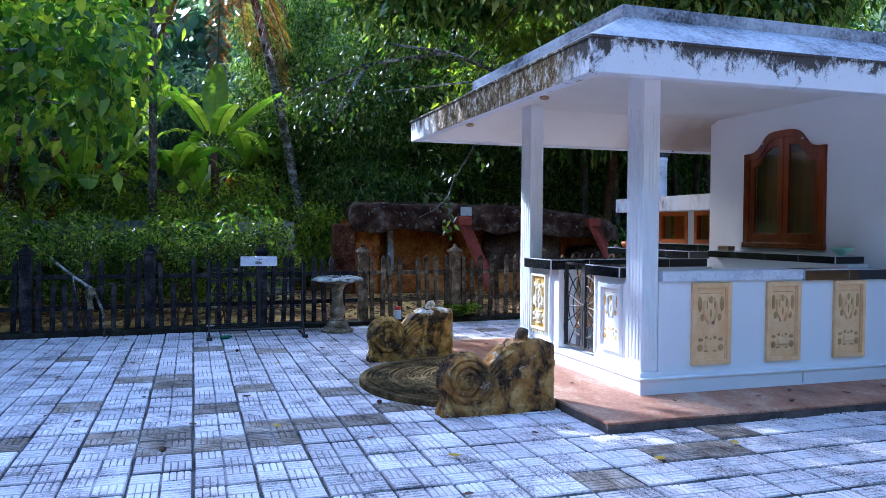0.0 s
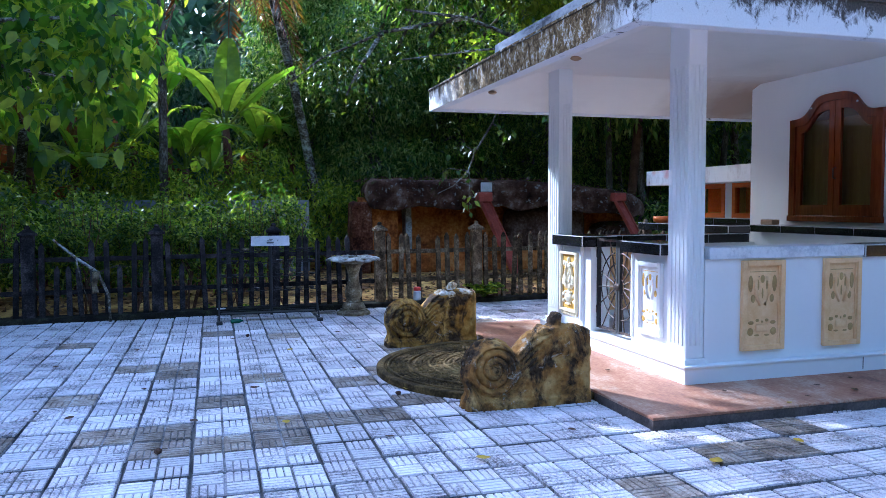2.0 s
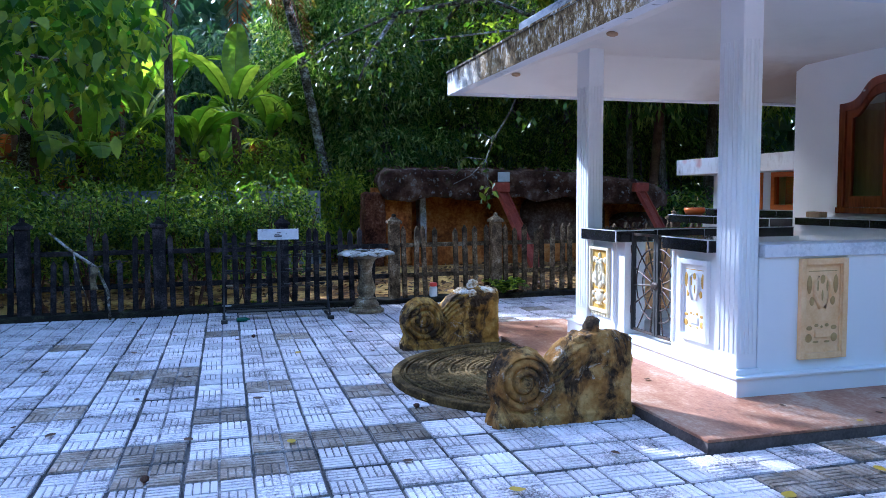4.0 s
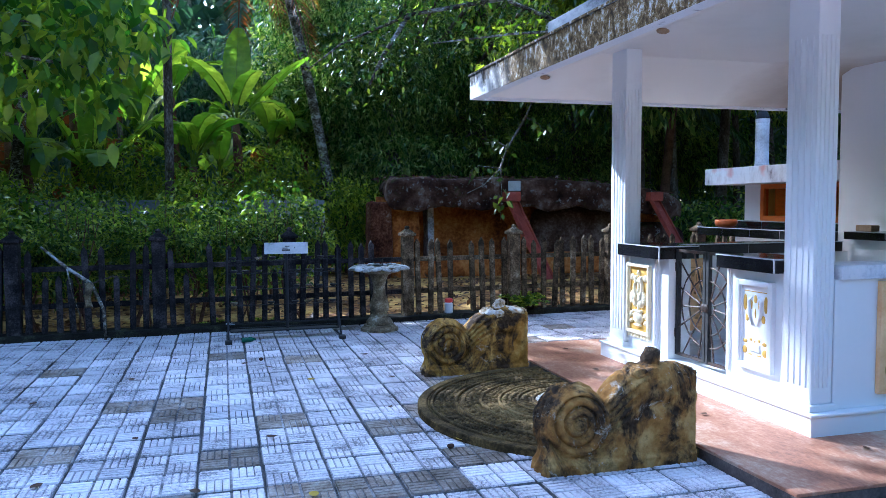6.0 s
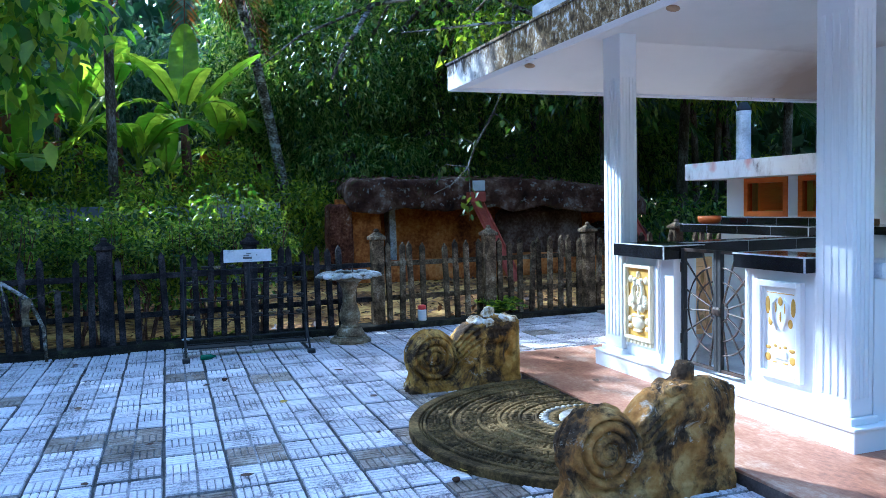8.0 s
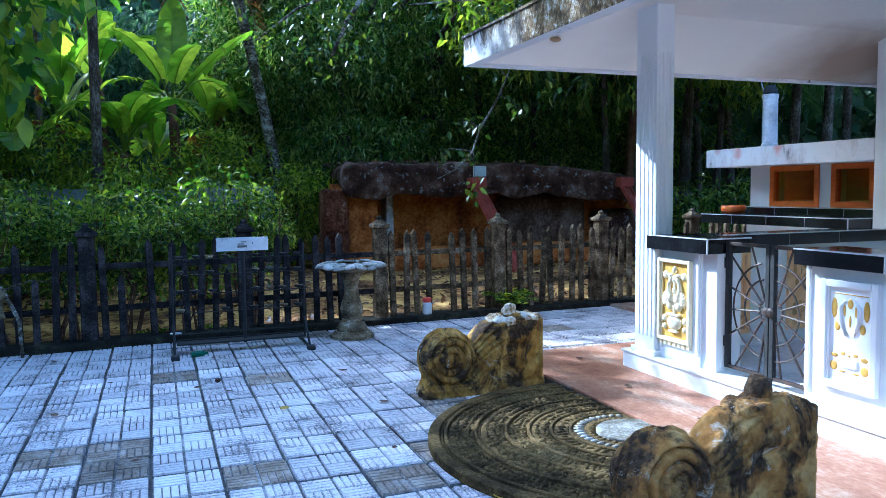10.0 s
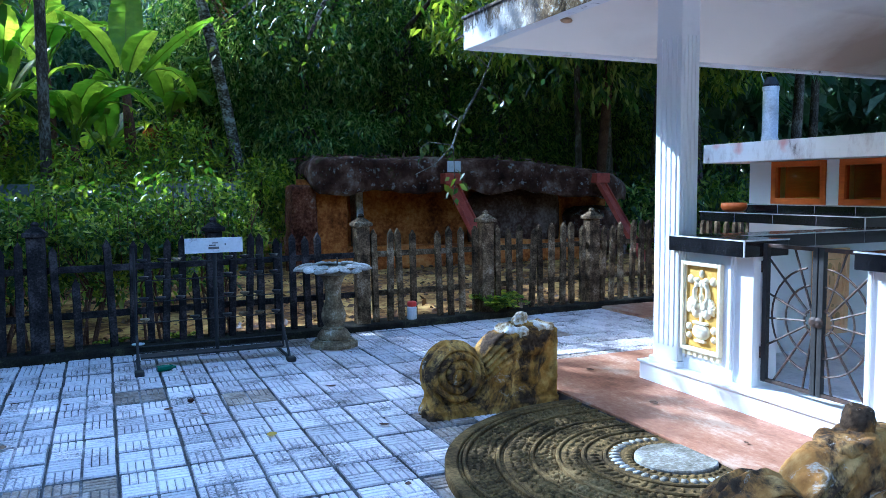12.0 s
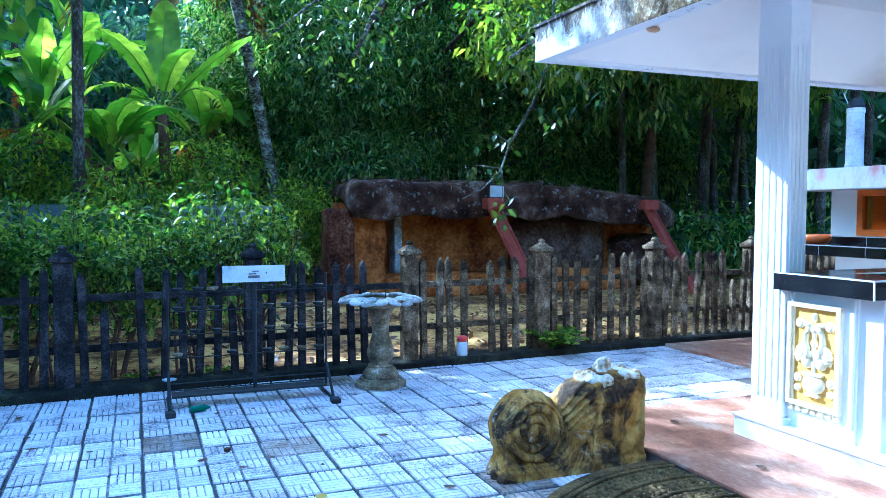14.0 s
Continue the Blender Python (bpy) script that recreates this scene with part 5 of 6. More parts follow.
bt = solid("green_bottle", bm, M["green_dark"], "green glass bottle lying by the lamp rack", "bottle")
bt.matrix_basis = pose(-3.10, 4.55, YARD + 0.028, 0, 90, 12)

# ---- rock shelter ----
def rough(bm, amount, scale, seed=0.0, zk=1.0):
    for v in bm.verts:
        q = v.co * scale + Vector((seed, seed * 1.7, seed * 0.6))
        d = noise.noise_vector(q) * amount + noise.noise_vector(q * 3.1) * amount * 0.4
        v.co += Vector((d.x, d.y, d.z * zk))


def boulder(x0, x1, y0, y1, z0, z1, cuts, amount, scale, seed):
    bm = bmesh.new()
    bmesh.ops.create_cube(bm, size=1, matrix=Matrix.Translation(((x0 + x1) / 2, (y0 + y1) / 2, (z0 + z1) / 2)) @ Matrix.Diagonal((x1 - x0, y1 - y0, z1 - z0, 1)))
    bmesh.ops.bevel(bm, geom=bm.edges[:], offset=min(z1 - z0, x1 - x0) * 0.22, segments=3, affect="EDGES", profile=0.6)
    bmesh.ops.triangulate(bm, faces=bm.faces[:])
    bmesh.ops.subdivide_edges(bm, edges=[e for e in bm.edges if e.calc_length() > 0.25], cuts=cuts, use_grid_fill=True)
    bmesh.ops.triangulate(bm, faces=bm.faces[:])
    for _ in range(2):
        long = [e for e in bm.edges if e.calc_length() > 0.30]
        if long:
            bmesh.ops.subdivide_edges(bm, edges=long, cuts=1)
            bmesh.ops.triangulate(bm, faces=bm.faces[:])
    rough(bm, amount, scale, seed)
    return bm


RY = 11.6
cave = thing("rock_shelter", "low rock shelter with a leaf-strewn slab roof and ochre plaster walls", "rock shelter", (3.2, RY + 1.2, -0.05))
def slab_rock(x0, x1, y0, y1, zt, zb):
    """A long overhanging slab: a broken front face with an undercut lip, a flat top and a hollow underside."""
    nx, bm, rings = 130, bmesh.new(), []
    for i in range(nx + 1):
        s = i / nx
        x = x0 + (x1 - x0) * s
        end = min(1.0, min(s * 40, (1 - s) * 16)) ** 0.5
        sag = 0.42 * max(0.0, (x - 3.0) / 3.8) ** 2
        f = noise.noise(Vector((x * 0.8, 3.0, 1.0)))
        top, bot = zt - sag + 0.05 * noise.noise(Vector((x * 1.1, 7, 2))), zb - sag * 0.8 + 0.10 * noise.noise(Vector((x * 1.3, 1, 9))) + 0.05 * noise.noise(Vector((x * 4.1, 1, 5)))
        fy = y0 + 0.16 * f + 0.22 * (1 - end)
        prof = [(y1, top - 0.25), (y1 - 0.2, top), (y0 + 1.6, top + 0.03), (y0 + 0.8, top + 0.02)]
        prof += [(y0 + 0.8 - (y0 + 0.8 - fy - 0.06) * k / 6, top + 0.02 * (1 - k / 6) - 0.004 * k) for k in range(1, 7)]
        prof += [(fy + 0.02, top - 0.05)] + [(fy + 0.10 * (k / 9 - 0.35) ** 2 - 0.02, top - 0.05 + (bot - top + 0.05) * k / 9) for k in range(1, 10)]
        prof += [(fy + 0.10 + 0.16 * k, bot + 0.05 * k) for k in range(1, 6)] + [(y1, bot + 0.2)]
        mid = (top + bot) / 2
        rings.append([bm.verts.new((x, y, mid + (z - mid) * (0.35 + 0.65 * end))) for y, z in prof])
    for a, b in zip(rings, rings[1:]):
        for k in range(len(a)):
            m = (k + 1) % len(a)
            bm.faces.new((a[k], a[m], b[m], b[k]))
    bm.faces.new(rings[0])
    bm.faces.new(rings[-1][::-1])
    bmesh.ops.recalc_face_normals(bm, faces=bm.faces[:])
    for v in bm.verts:
        q = v.co
        d = noise.noise_vector(q * 1.7) * 0.042 + noise.noise_vector(q * 4.3) * 0.040 + noise.noise_vector(q * 11) * 0.009
        v.co += Vector((d.x * 0.5 + 0.16 * (q.y - y0) * max(0.0, 1 - (q.x - x0) / 1.5), d.y, d.z * 0.8))
    return bm


bm = slab_rock(-0.17, 6.7, RY - 0.28, RY + 3.2, 1.99, 1.36)
part("slab_roof", bm, M["rock"], cave, "dark lichened rock slab", True)
part("corner_pillar", boulder(-0.42, 0.02, RY - 0.05, RY + 0.6, -0.1, 1.50, 3, 0.06, 2.2, 9.0), M["rock_red"], cave, "rough reddish rock pillar", True)
bm = bmesh.new()
bmesh.ops.create_grid(bm, x_segments=40, y_segments=14, size=0.5, matrix=Matrix.Translation((3.3, RY + 0.75, 0.75)) @ Matrix.Diagonal((6.8, 1, 1.7, 1)) @ Matrix.Rotation(radians(90), 4, "X"))
bmesh.ops.solidify(bm, geom=bm.faces[:], thickness=0.2)
rough(bm, 0.08, 0.9, 5.0)
part("ochre_wall", bm, M["cave"], cave, "ochre plastered cave wall", True)
part("side_wall", boulder(0.0, 0.62, RY + 0.05, RY + 0.9, -0.1, 1.45, 1, 0.05, 1.4, 21.0), M["cave"], cave, "ochre plastered side wall", True)
part("buttress", boulder(0.86, 1.00, RY + 0.30, RY + 0.9, -0.1, 1.42, 1, 0.02, 1.6, 31.0), M["bath_pale"], cave, "pale plaster buttress", True)
part("grey_wall", boulder(3.3, 5.35, RY + 0.30, RY + 0.85, -0.1, 1.36, 2, 0.07, 1.0, 41.0), M["cave_shaded"], cave, "red-brown plastered wall with shade put into its colour", True)
# dark sheet added to stand for the shade inside the shelter
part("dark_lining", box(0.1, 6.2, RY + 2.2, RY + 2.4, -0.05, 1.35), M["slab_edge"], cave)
part("bench", boulder(0.6, 5.6, RY - 0.1, RY + 0.5, -0.1, 0.36, 2, 0.06, 1.2, 51.0), M["cave"], cave, "worn ochre bench", True)
part("end_boulder", boulder(5.6, 7.0, RY + 0.2, RY + 1.8, -0.1, 0.95, 2, 0.18, 0.9, 61.0), M["rock"], cave, smooth=True)
for x, seedx in ((2.45, 0), (5.75, 1)):
    b = thing("leaning_board", "faded red board leaning against the rock shelter", "board", (x + 0.3, RY - 1.0, -0.05), "leaning red boards")
    top, foot = Vector((x, RY - 0.42, 1.55)), Vector((x + 0.42, RY - 1.35, -0.03))
    d = (foot - top)
    q = d.to_track_quat("-Z", "Y").to_matrix().to_4x4()
    L = d.length
    for nm, u0, u1, w0, w1 in (("board_bed", -0.12, 0.12, -0.012, 0.012), ("board_edge", -0.15, -0.12, -0.03, 0.05), ("board_edge", 0.12, 0.15, -0.03, 0.05)):
        bmb = box(u0, u1, w0, w1, -L, 0, 0.005)
        bmesh.ops.transform(bmb, matrix=Matrix.Translation(top) @ q, verts=bmb.verts[:])
        part(nm, bmb, M["red_paint"], b)
    solid("red_box", box(x - 0.16, x + 0.16, RY - 0.56, RY - 0.30, 1.50, 1.70, 0.02), M["red_paint"], "faded red wooden box at the rock's edge", "box", "red boxes", at=(x, RY - 0.43, 1.50))
solid("white_board", box(2.36, 2.62, RY - 0.50, RY - 0.47, 1.72, 1.92, 0.004), M["sign"], "small whitish board on the rock slab", "board", at=(2.5, RY - 0.48, 1.72))


# ---- plants ----
def unit(n):
    v = RN.normal(size=(n, 3))
    return v / np.linalg.norm(v, axis=1, keepdims=True)


def crown_leaves(name, lobes, per, length, width, mat, spread=0.35, hang=0.4, shell=0.55):
    """Leaf tufts spread through a set of lobes (centre, radii): most near the outside, each tuft a spray of leaves."""
    P, D = [], []
    for c, r, tufts in lobes:
        u = unit(tufts)
        rad = (shell + (1 - shell) * RN.random(tufts) ** 0.5)[:, None]
        bumpy = np.array([1 + 0.22 * noise.noise(Vector(w) * 2.3 + Vector(c)) for w in u])[:, None]
        tc = np.array(c) + u * np.array(r) * rad * bumpy
        for k in range(per):
            P.append(tc + RN.normal(size=tc.shape) * spread * 0.35)
            d = unit(tufts) * 1.0 + u * 0.45
            d[:, 2] -= hang
            D.append(d)
    P, D = np.concatenate(P), np.concatenate(D)
    n = len(P)
    ln = length * RN.uniform(0.7, 1.25, n)
    return (broad_leaf_mesh if width > 0.5 else leaf_mesh)(name, P, D, ln, ln * width, mat)


def limbs(base, lobes, r0, mat_name, thing_ob, trunk_top, lean=(0, 0)):
    b = Vector(base)
    top = Vector((b.x + lean[0], b.y + lean[1], trunk_top))
    pts = [b.lerp(top, q) + Vector((0.10 * math.sin(q * 5 + b.x), 0.10 * math.sin(q * 4 + b.y), 0)) * (q * (1.2 - q)) for q in np.linspace(0, 1, 9)]
    rad = [r0 * (1.35 if i == 0 else 1.0) * (1 - 0.055 * i) for i in range(9)]
    part("trunk", tube(pts, rad, 10), M[mat_name], thing_ob, smooth=True)
    for c, r, t in lobes:
        e = Vector(c)
        s = pts[6] if e.z < top.z else pts[8]
        mid = s.lerp(e, 0.5) + Vector((0, 0, 0.15))
        part("limb", tube([s, mid, e], [r0 * 0.5, r0 * 0.3, r0 * 0.08], 7), M[mat_name], thing_ob, smooth=True)


def tree(base, lobes, per, length, width, leaf, r0=0.14, bark="bark", label="", hang=0.4, spread=0.35, trunk_top=None, lean=(0, 0), name="tree", group=""):
    t = thing(name, label, "tree", base, group)
    tt = trunk_top or (np.mean([c[2] for c, _, _ in lobes]))
    limbs(base, lobes, r0, bark, t, tt, lean)
    part("crown", crown_leaves("crown", lobes, per, length, width, M[leaf], spread, hang), None, t)
    return t


def lobes_of(cx, cy, zlo, zhi, rx, n, tufts, seed):
    rr = random.Random(seed)
    out = []
    for i in range(n):
        z = zlo + (zhi - zlo) * (i + 0.5) / n
        k = rx * (0.75 + 0.35 * rr.random())
        out.append(((cx + rr.uniform(-1, 1) * rx * 0.55, cy + rr.uniform(-1, 1) * rx * 0.4, z), (k, k * 0.85, (zhi - zlo) / n * 0.95), tufts))
    return out


# dark dense trees behind the rock shelter and the fence
DARK = [(0.9, 15.6, 0.8, 6.4, 1.8), (3.6, 16.4, 1.2, 7.6, 2.1), (6.6, 16.8, 1.6, 8.2, 2.1), (-0.6, 17.2, 3.0, 8.5, 1.7), (2.0, 19.0, 3.0, 10.0, 2.4), (5.4, 20.0, 3.2, 10.5, 2.6), (9.2, 19.5, 2.6, 9.6, 2.4), (12.5, 21.0, 2.2, 9.5, 2.6)]
for i, (x, y, z0, z1, r) in enumerate(DARK):
    tree((x, y, -0.05), lobes_of(x, y, z0, z1, r, 8, 340, 100 + i), 12 if i in (0, 1, 2, 3) else 8, 0.165 if i in (0, 1, 2, 3) else 0.22, 0.25, "leaf_gloss" if i in (0, 3) else "leaf_dark", 0.16, "bark", "dense dark green broadleaf tree behind the rock shelter", 0.3, 0.3, group="dark trees", )
# trees whose yellowing branches reach over the pavilion roof
for i, (x, y, z0, z1, r) in enumerate([(3.6, 10.6, 4.1, 7.8, 1.6), (5.4, 10.9, 4.2, 8.2, 1.9), (8.6, 11.5, 4.0, 8.0, 1.9)]):
    tree((x + 1.2, 18.6, -0.05), lobes_of(x, y, z0, z1, r, 5, 150, 200 + i), 7, 0.20, 0.42, "leaf_light" if i != 1 else "leaf_mid", 0.12, "bark_pale", "tree with yellowing leaves leaning over the pavilion", 0.5, 0.35, trunk_top=6.6, lean=(-0.4, -0.6), group="leaning trees")
# crowns added above the view to cut sky light on rock and fence
for i, (x, y, z0, z1, r) in enumerate([(1.8, 8.6, 6.6, 9.4, 2.0), (5.2, 8.4, 6.2, 9.4, 2.3), (7.4, 12.2, 6.0, 9.6, 2.4), (8.6, 8.2, 6.0, 9.2, 2.3), (2.9, 6.3, 5.6, 7.8, 2.0), (6.2, 6.0, 5.6, 7.8, 2.2), (1.2, 10.6, 5.8, 8.0, 1.8)]):
    back = 19.0 - y
    tree((x + 0.8, y + back, -0.05), lobes_of(x, y, z0, z1, r, 5, 190, 250 + i), 7, 0.26, 0.36, "leaf_dark", 0.15, "bark", "tall tree with an unseen crown added to shade the rock shelter", 0.6, 0.4, trunk_top=z0 + 0.6, lean=(-0.4, -0.5), group="canopy trees")
# trunk-lined wood to the right and behind
for i, (x, y, r0, zt) in enumerate([(6.9, 13.6, 0.10, 6.5), (8.4, 14.4, 0.13, 7.5), (9.6, 14.2, 0.17, 8.0), (11.0, 15.2, 0.12, 7.0), (8.0, 17.5, 0.12, 8.5), (13.2, 16.5, 0.15, 8.0), (10.4, 11.4, 0.13, 7.5), (12.4, 12.4, 0.15, 8.0), (14.5, 13.6, 0.14, 8.0)]):
    tree((x, y, -0.05), lobes_of(x, y, zt - 2.8, zt + 1.2, 1.7, 4, 120, 300 + i), 7, 0.26, 0.3, "leaf_dark", r0, "bark", "slim dark-barked tree at the wood's edge", 0.7, 0.4, trunk_top=zt - 0.4, lean=(R.uniform(-0.5, 0.5), 0), group="slim trees")
# understorey to the right
for i, (x, y, z1, r) in enumerate([(7.8, 12.6, 1.3, 1.2), (10.0, 13.0, 1.5, 1.5), (12.6, 13.8, 1.8, 1.8), (9.0, 9.4, 1.0, 1.0), (12.0, 10.0, 1.4, 1.4), (15.5, 11.5, 2.2, 2.0), (7.2, 18.4, 3.4, 2.2), (11.5, 18.4, 3.6, 2.4), (15.5, 18.0, 4.0, 2.6)]):
    tree((x, y, -0.05), lobes_of(x, y, 0.1, z1, r, 3, 90, 400 + i), 6, 0.22, 0.35, "leaf_mid" if i % 2 else "leaf_dark", 0.04, "bark", "green undergrowth shrub beneath the trees", 0.5, 0.4, trunk_top=z1 * 0.6, name="shrub", group="undergrowth")

# bushes and hedge behind the fence
for i in range(12):
    x = -9.2 + i * 0.62
    h = 1.22 + 0.20 * math.sin(i * 1.9) + (0.12 if i in (5, 9) else 0)
    t = thing("hedge_bush", "bushy green hedge plant behind the fence", "bush", (x, 6.35, -0.05), "hedge bushes")
    for k in range(6):
        part("stem", tube([(x + R.uniform(-0.12, 0.12), 6.35 + R.uniform(-0.1, 0.1), -0.05), (x + R.uniform(-0.2, 0.2), 6.35 + R.uniform(-0.15, 0.15), 0.5), (x + R.uniform(-0.42, 0.42), 6.35 + R.uniform(-0.3, 0.3), h * 0.92)], [0.016, 0.012, 0.004], 6), M["bark_red"], t)
    lb = [((x, 6.44, 0.82), (0.42, 0.30, 0.24), 95), ((x - 0.1, 6.45, 0.52), (0.36, 0.26, 0.14), 30)]
    for k in range(7):
        lb.append(((x + R.uniform(-0.36, 0.36), 6.32 + R.uniform(-0.26, 0.22), h - R.uniform(0.10, 0.55)), (R.uniform(0.13, 0.24), R.uniform(0.13, 0.22), R.uniform(0.10, 0.19)), 46))
    part("crown", crown_leaves("crown", lb, 6, 0.078, 0.42, M["leaf_hedge"], 0.12, -0.35, 0.45), None, t)
    P, D = [], []
    for k in range(9):
        sx, sy, sz = x + R.uniform(-0.42, 0.42), 6.3 + R.uniform(-0.25, 0.25), h - 0.25
        top = sz + R.uniform(0.22, 0.50)
        part("shoot", tube([(sx, sy, sz - 0.2), (sx + R.uniform(-0.05, 0.05), sy, top)], [0.005, 0.002], 5), M["bark_red"], t)
        for q in range(16):
            P.append((sx + R.gauss(0, 0.02), sy + R.gauss(0, 0.02), sz + (top - sz) * R.random() ** 0.6))
            D.append((R.uniform(-1, 1), R.uniform(-1, 1), R.uniform(0.2, 1.3)))
    ln = RN.uniform(0.05, 0.095, len(P))
    part("shoot_leaves", leaf_mesh("shoot_leaves", np.array(P), np.array(D), ln, ln * 0.45, M["leaf_light"]), None, t)
for i in range(7):
    x, y = -8.4 + i * 0.98, 8.6 + 0.5 * math.sin(i * 2.3)
    tree((x, y, -0.05), lobes_of(x, y, 0.3, 1.35 + 0.25 * math.sin(i * 1.3), 0.65, 3, 80, 500 + i), 6, 0.13, 0.42, "leaf_hedge" if i % 2 else "leaf_mid", 0.03, "bark_red", "leafy green shrub behind the hedge", 0.1, 0.25, trunk_top=0.9, name="shrub", group="shrubs behind the hedge")
solid("wall_boundary", box(-30, -1.2, 12.6, 12.85, -0.05, 1.55, 0.02), M["far_wall"], "grey concrete boundary wall behind the shrubs", "wall", kind="structure")


def banana(x, y, h, seed, label="banana plant with broad torn leaves"):
    """h is the height of the stem's top; the leaves arch up and over from there."""
    rr = random.Random(seed)
    t = thing("banana_plant", label, "banana plant", (x, y, -0.05), "banana plants")
    part("stem", tube([(x + 0.12, y, -0.05), (x + 0.10, y, h * 0.4), (x + 0.03, y, h * 0.8), (x, y, h)], [0.15, 0.13, 0.10, 0.07], 12), M["bark_red"], t, "brown sheathed stem", True)
    n = rr.choice((8, 9, 10))
    for i in range(n):
        a = 2 * math.pi * i / n + rr.uniform(-0.6, 0.6)
        L = rr.uniform(1.5, 2.5)
        up0, bend = radians(rr.uniform(48, 90)), radians(rr.choice((25, 60, 95, 130, 150)) * rr.uniform(0.8, 1.2))
        dead = i == 3
        if dead:
            up0, bend, L = radians(20), radians(110), L * 0.7
        d = Vector((math.cos(a), math.sin(a), 0))
        side = Vector((-math.sin(a), math.cos(a), 0))
        N = 26
        p, spine = Vector((x, y, h - 0.05)), []
        for q in range(N + 1):
            spine.append(p.copy())
            e = up0 - bend * (q / N) ** 1.5
            p = p + (d * math.cos(e) + Vector((0, 0, math.sin(e)))) * L / N
        bm = bmesh.new()
        for s in (-1, 1):
            prev = None
            for q in range(7, N + 1):
                u = (q - 7) / (N - 7)
                w = (0.12 + L * 0.075) * (math.sin(math.pi * min(1.0, u * 0.93 + 0.05)) ** 0.55)
                e = up0 - bend * (q / N) ** 1.5
                nrm = d * -math.sin(e) + Vector((0, 0, math.cos(e)))
                edge = spine[q] + s * side * w + nrm * (0.22 * w) - Vector((0, 0, w * (0.25 + rr.uniform(-0.07, 0.07))))
                torn = rr.random() < 0.22
                now = (bm.verts.new(spine[q]), bm.verts.new(spine[q].lerp(edge, 0.55) + nrm * 0.03 * w), bm.verts.new(edge))
                if prev:
                    bm.faces.new((prev[0], now[0], now[1], prev[1]))
                    bm.faces.new((prev[1], now[1], now[2], prev[2]))
                prev = now
                if torn:
                    k = spine[q].lerp(edge, 1.0) - Vector((0, 0, 0.05 + 0.10 * rr.random()))
                    prev = (now[0], bm.verts.new(spine[q].lerp(edge, 0.5) - Vector((0, 0, 0.02))), bm.verts.new(k))
        part("leaf_blade", bm, M["leaf_brown" if dead else "leaf_banana"], t, "withered brown leaf" if dead else "")
        part("leaf_stalk", tube([tuple(v) for v in spine[::4]], [0.026, 0.022, 0.017, 0.013, 0.009, 0.006, 0.004][: len(spine[::4])], 6), M["leaf_light"], t)
    return t


for i, (x, y, h) in enumerate([(-2.95, 13.8, 3.4), (-3.85, 13.5, 2.4), (-5.0, 14.2, 3.0), (-2.1, 15.6, 2.9), (-6.3, 14.4, 3.6), (-7.8, 15.4, 3.0), (-5.8, 13.3, 2.0), (-4.4, 16.2, 4.2), (-1.2, 16.8, 3.4), (-3.3, 16.0, 2.2), (-7.0, 13.4, 2.4)]):
    banana(x, y, h - 0.15, 700 + i)


def frond(t, base, a, L, rise, mat, rr, droop=1.0, name="frond"):
    d = Vector((math.cos(a), math.sin(a), 0))
    sp = [Vector(base) + d * L * s + Vector((0, 0, L * (rise * s - droop * 0.75 * s * s))) for s in np.linspace(0, 1, 12)]
    part("rib", tube(sp, [0.028 * (1 - i / 13) + 0.004 for i in range(12)], 5), M["leaf_hedge"] if mat == "leaf_palm" else M["leaf_brown"], t)
    P, D, Ls = [], [], []
    side = Vector((-math.sin(a), math.cos(a), 0))
    for i in range(64):
        s = 0.10 + 0.9 * i / 64
        k = min(int(s * 11), 10)
        p = sp[k].lerp(sp[k + 1], s * 11 - k)
        for sg in (-1, 1):
            P.append(p)
            D.append(side * sg * 0.9 + d * 0.55 + Vector((0, 0, -0.45 + rr.uniform(-0.2, 0.2))))
            Ls.append(L * 0.26 * (math.sin(math.pi * (0.12 + 0.8 * s)) ** 0.6) * rr.uniform(0.8, 1.1))
    Ls = np.array(Ls)
    part(name, leaf_mesh(name, np.array(P), np.array([tuple(v) for v in D]), Ls, Ls * 0.075, M[mat], 0.35), None, t)


def palm(x, y, h, r, seed, lean=(0, 0), n=13, bark="bark_pale", dead=0, L=2.6, yellow=0):
    rr = random.Random(seed)
    t = thing("palm_tree", "tall slim palm with arching fronds", "palm tree", (x, y, -0.05), "palms")
    top = Vector((x + lean[0], y + lean[1], h))
    pts = [Vector((x, y, -0.05)).lerp(top, q) + Vector((lean[0], lean[1], 0)) * (q * q - q) * 0.4 for q in np.linspace(0, 1, 10)]
    part("trunk", tube(pts, [r * (1.5 if i == 0 else 1.1 - 0.03 * i) for i in range(10)], 10), M[bark], t, smooth=True)
    for i in range(n):
        frond(t, top, 2 * math.pi * i / n + rr.uniform(-0.2, 0.2), L * rr.uniform(0.85, 1.1), rr.uniform(0.1, 0.9), "leaf_palm", rr)
    for i in range(dead):
        frond(t, top - Vector((0, 0, 0.15)), 2 * math.pi * i / max(dead, 1) + 0.4, L * (0.5 + 0.08 * (i % 3)), -1.7 - 0.3 * (i % 3), "leaf_brown", rr, 0.25, "dead_frond")
    for i in range(yellow):
        frond(t, top - Vector((0, 0, 0.1)), -1.9 + 0.6 * i, L * (0.45 + 0.08 * (i % 3)), -1.9 - 0.4 * (i % 2), "leaf_yellow", rr, 0.3, "yellow_frond")
    return t


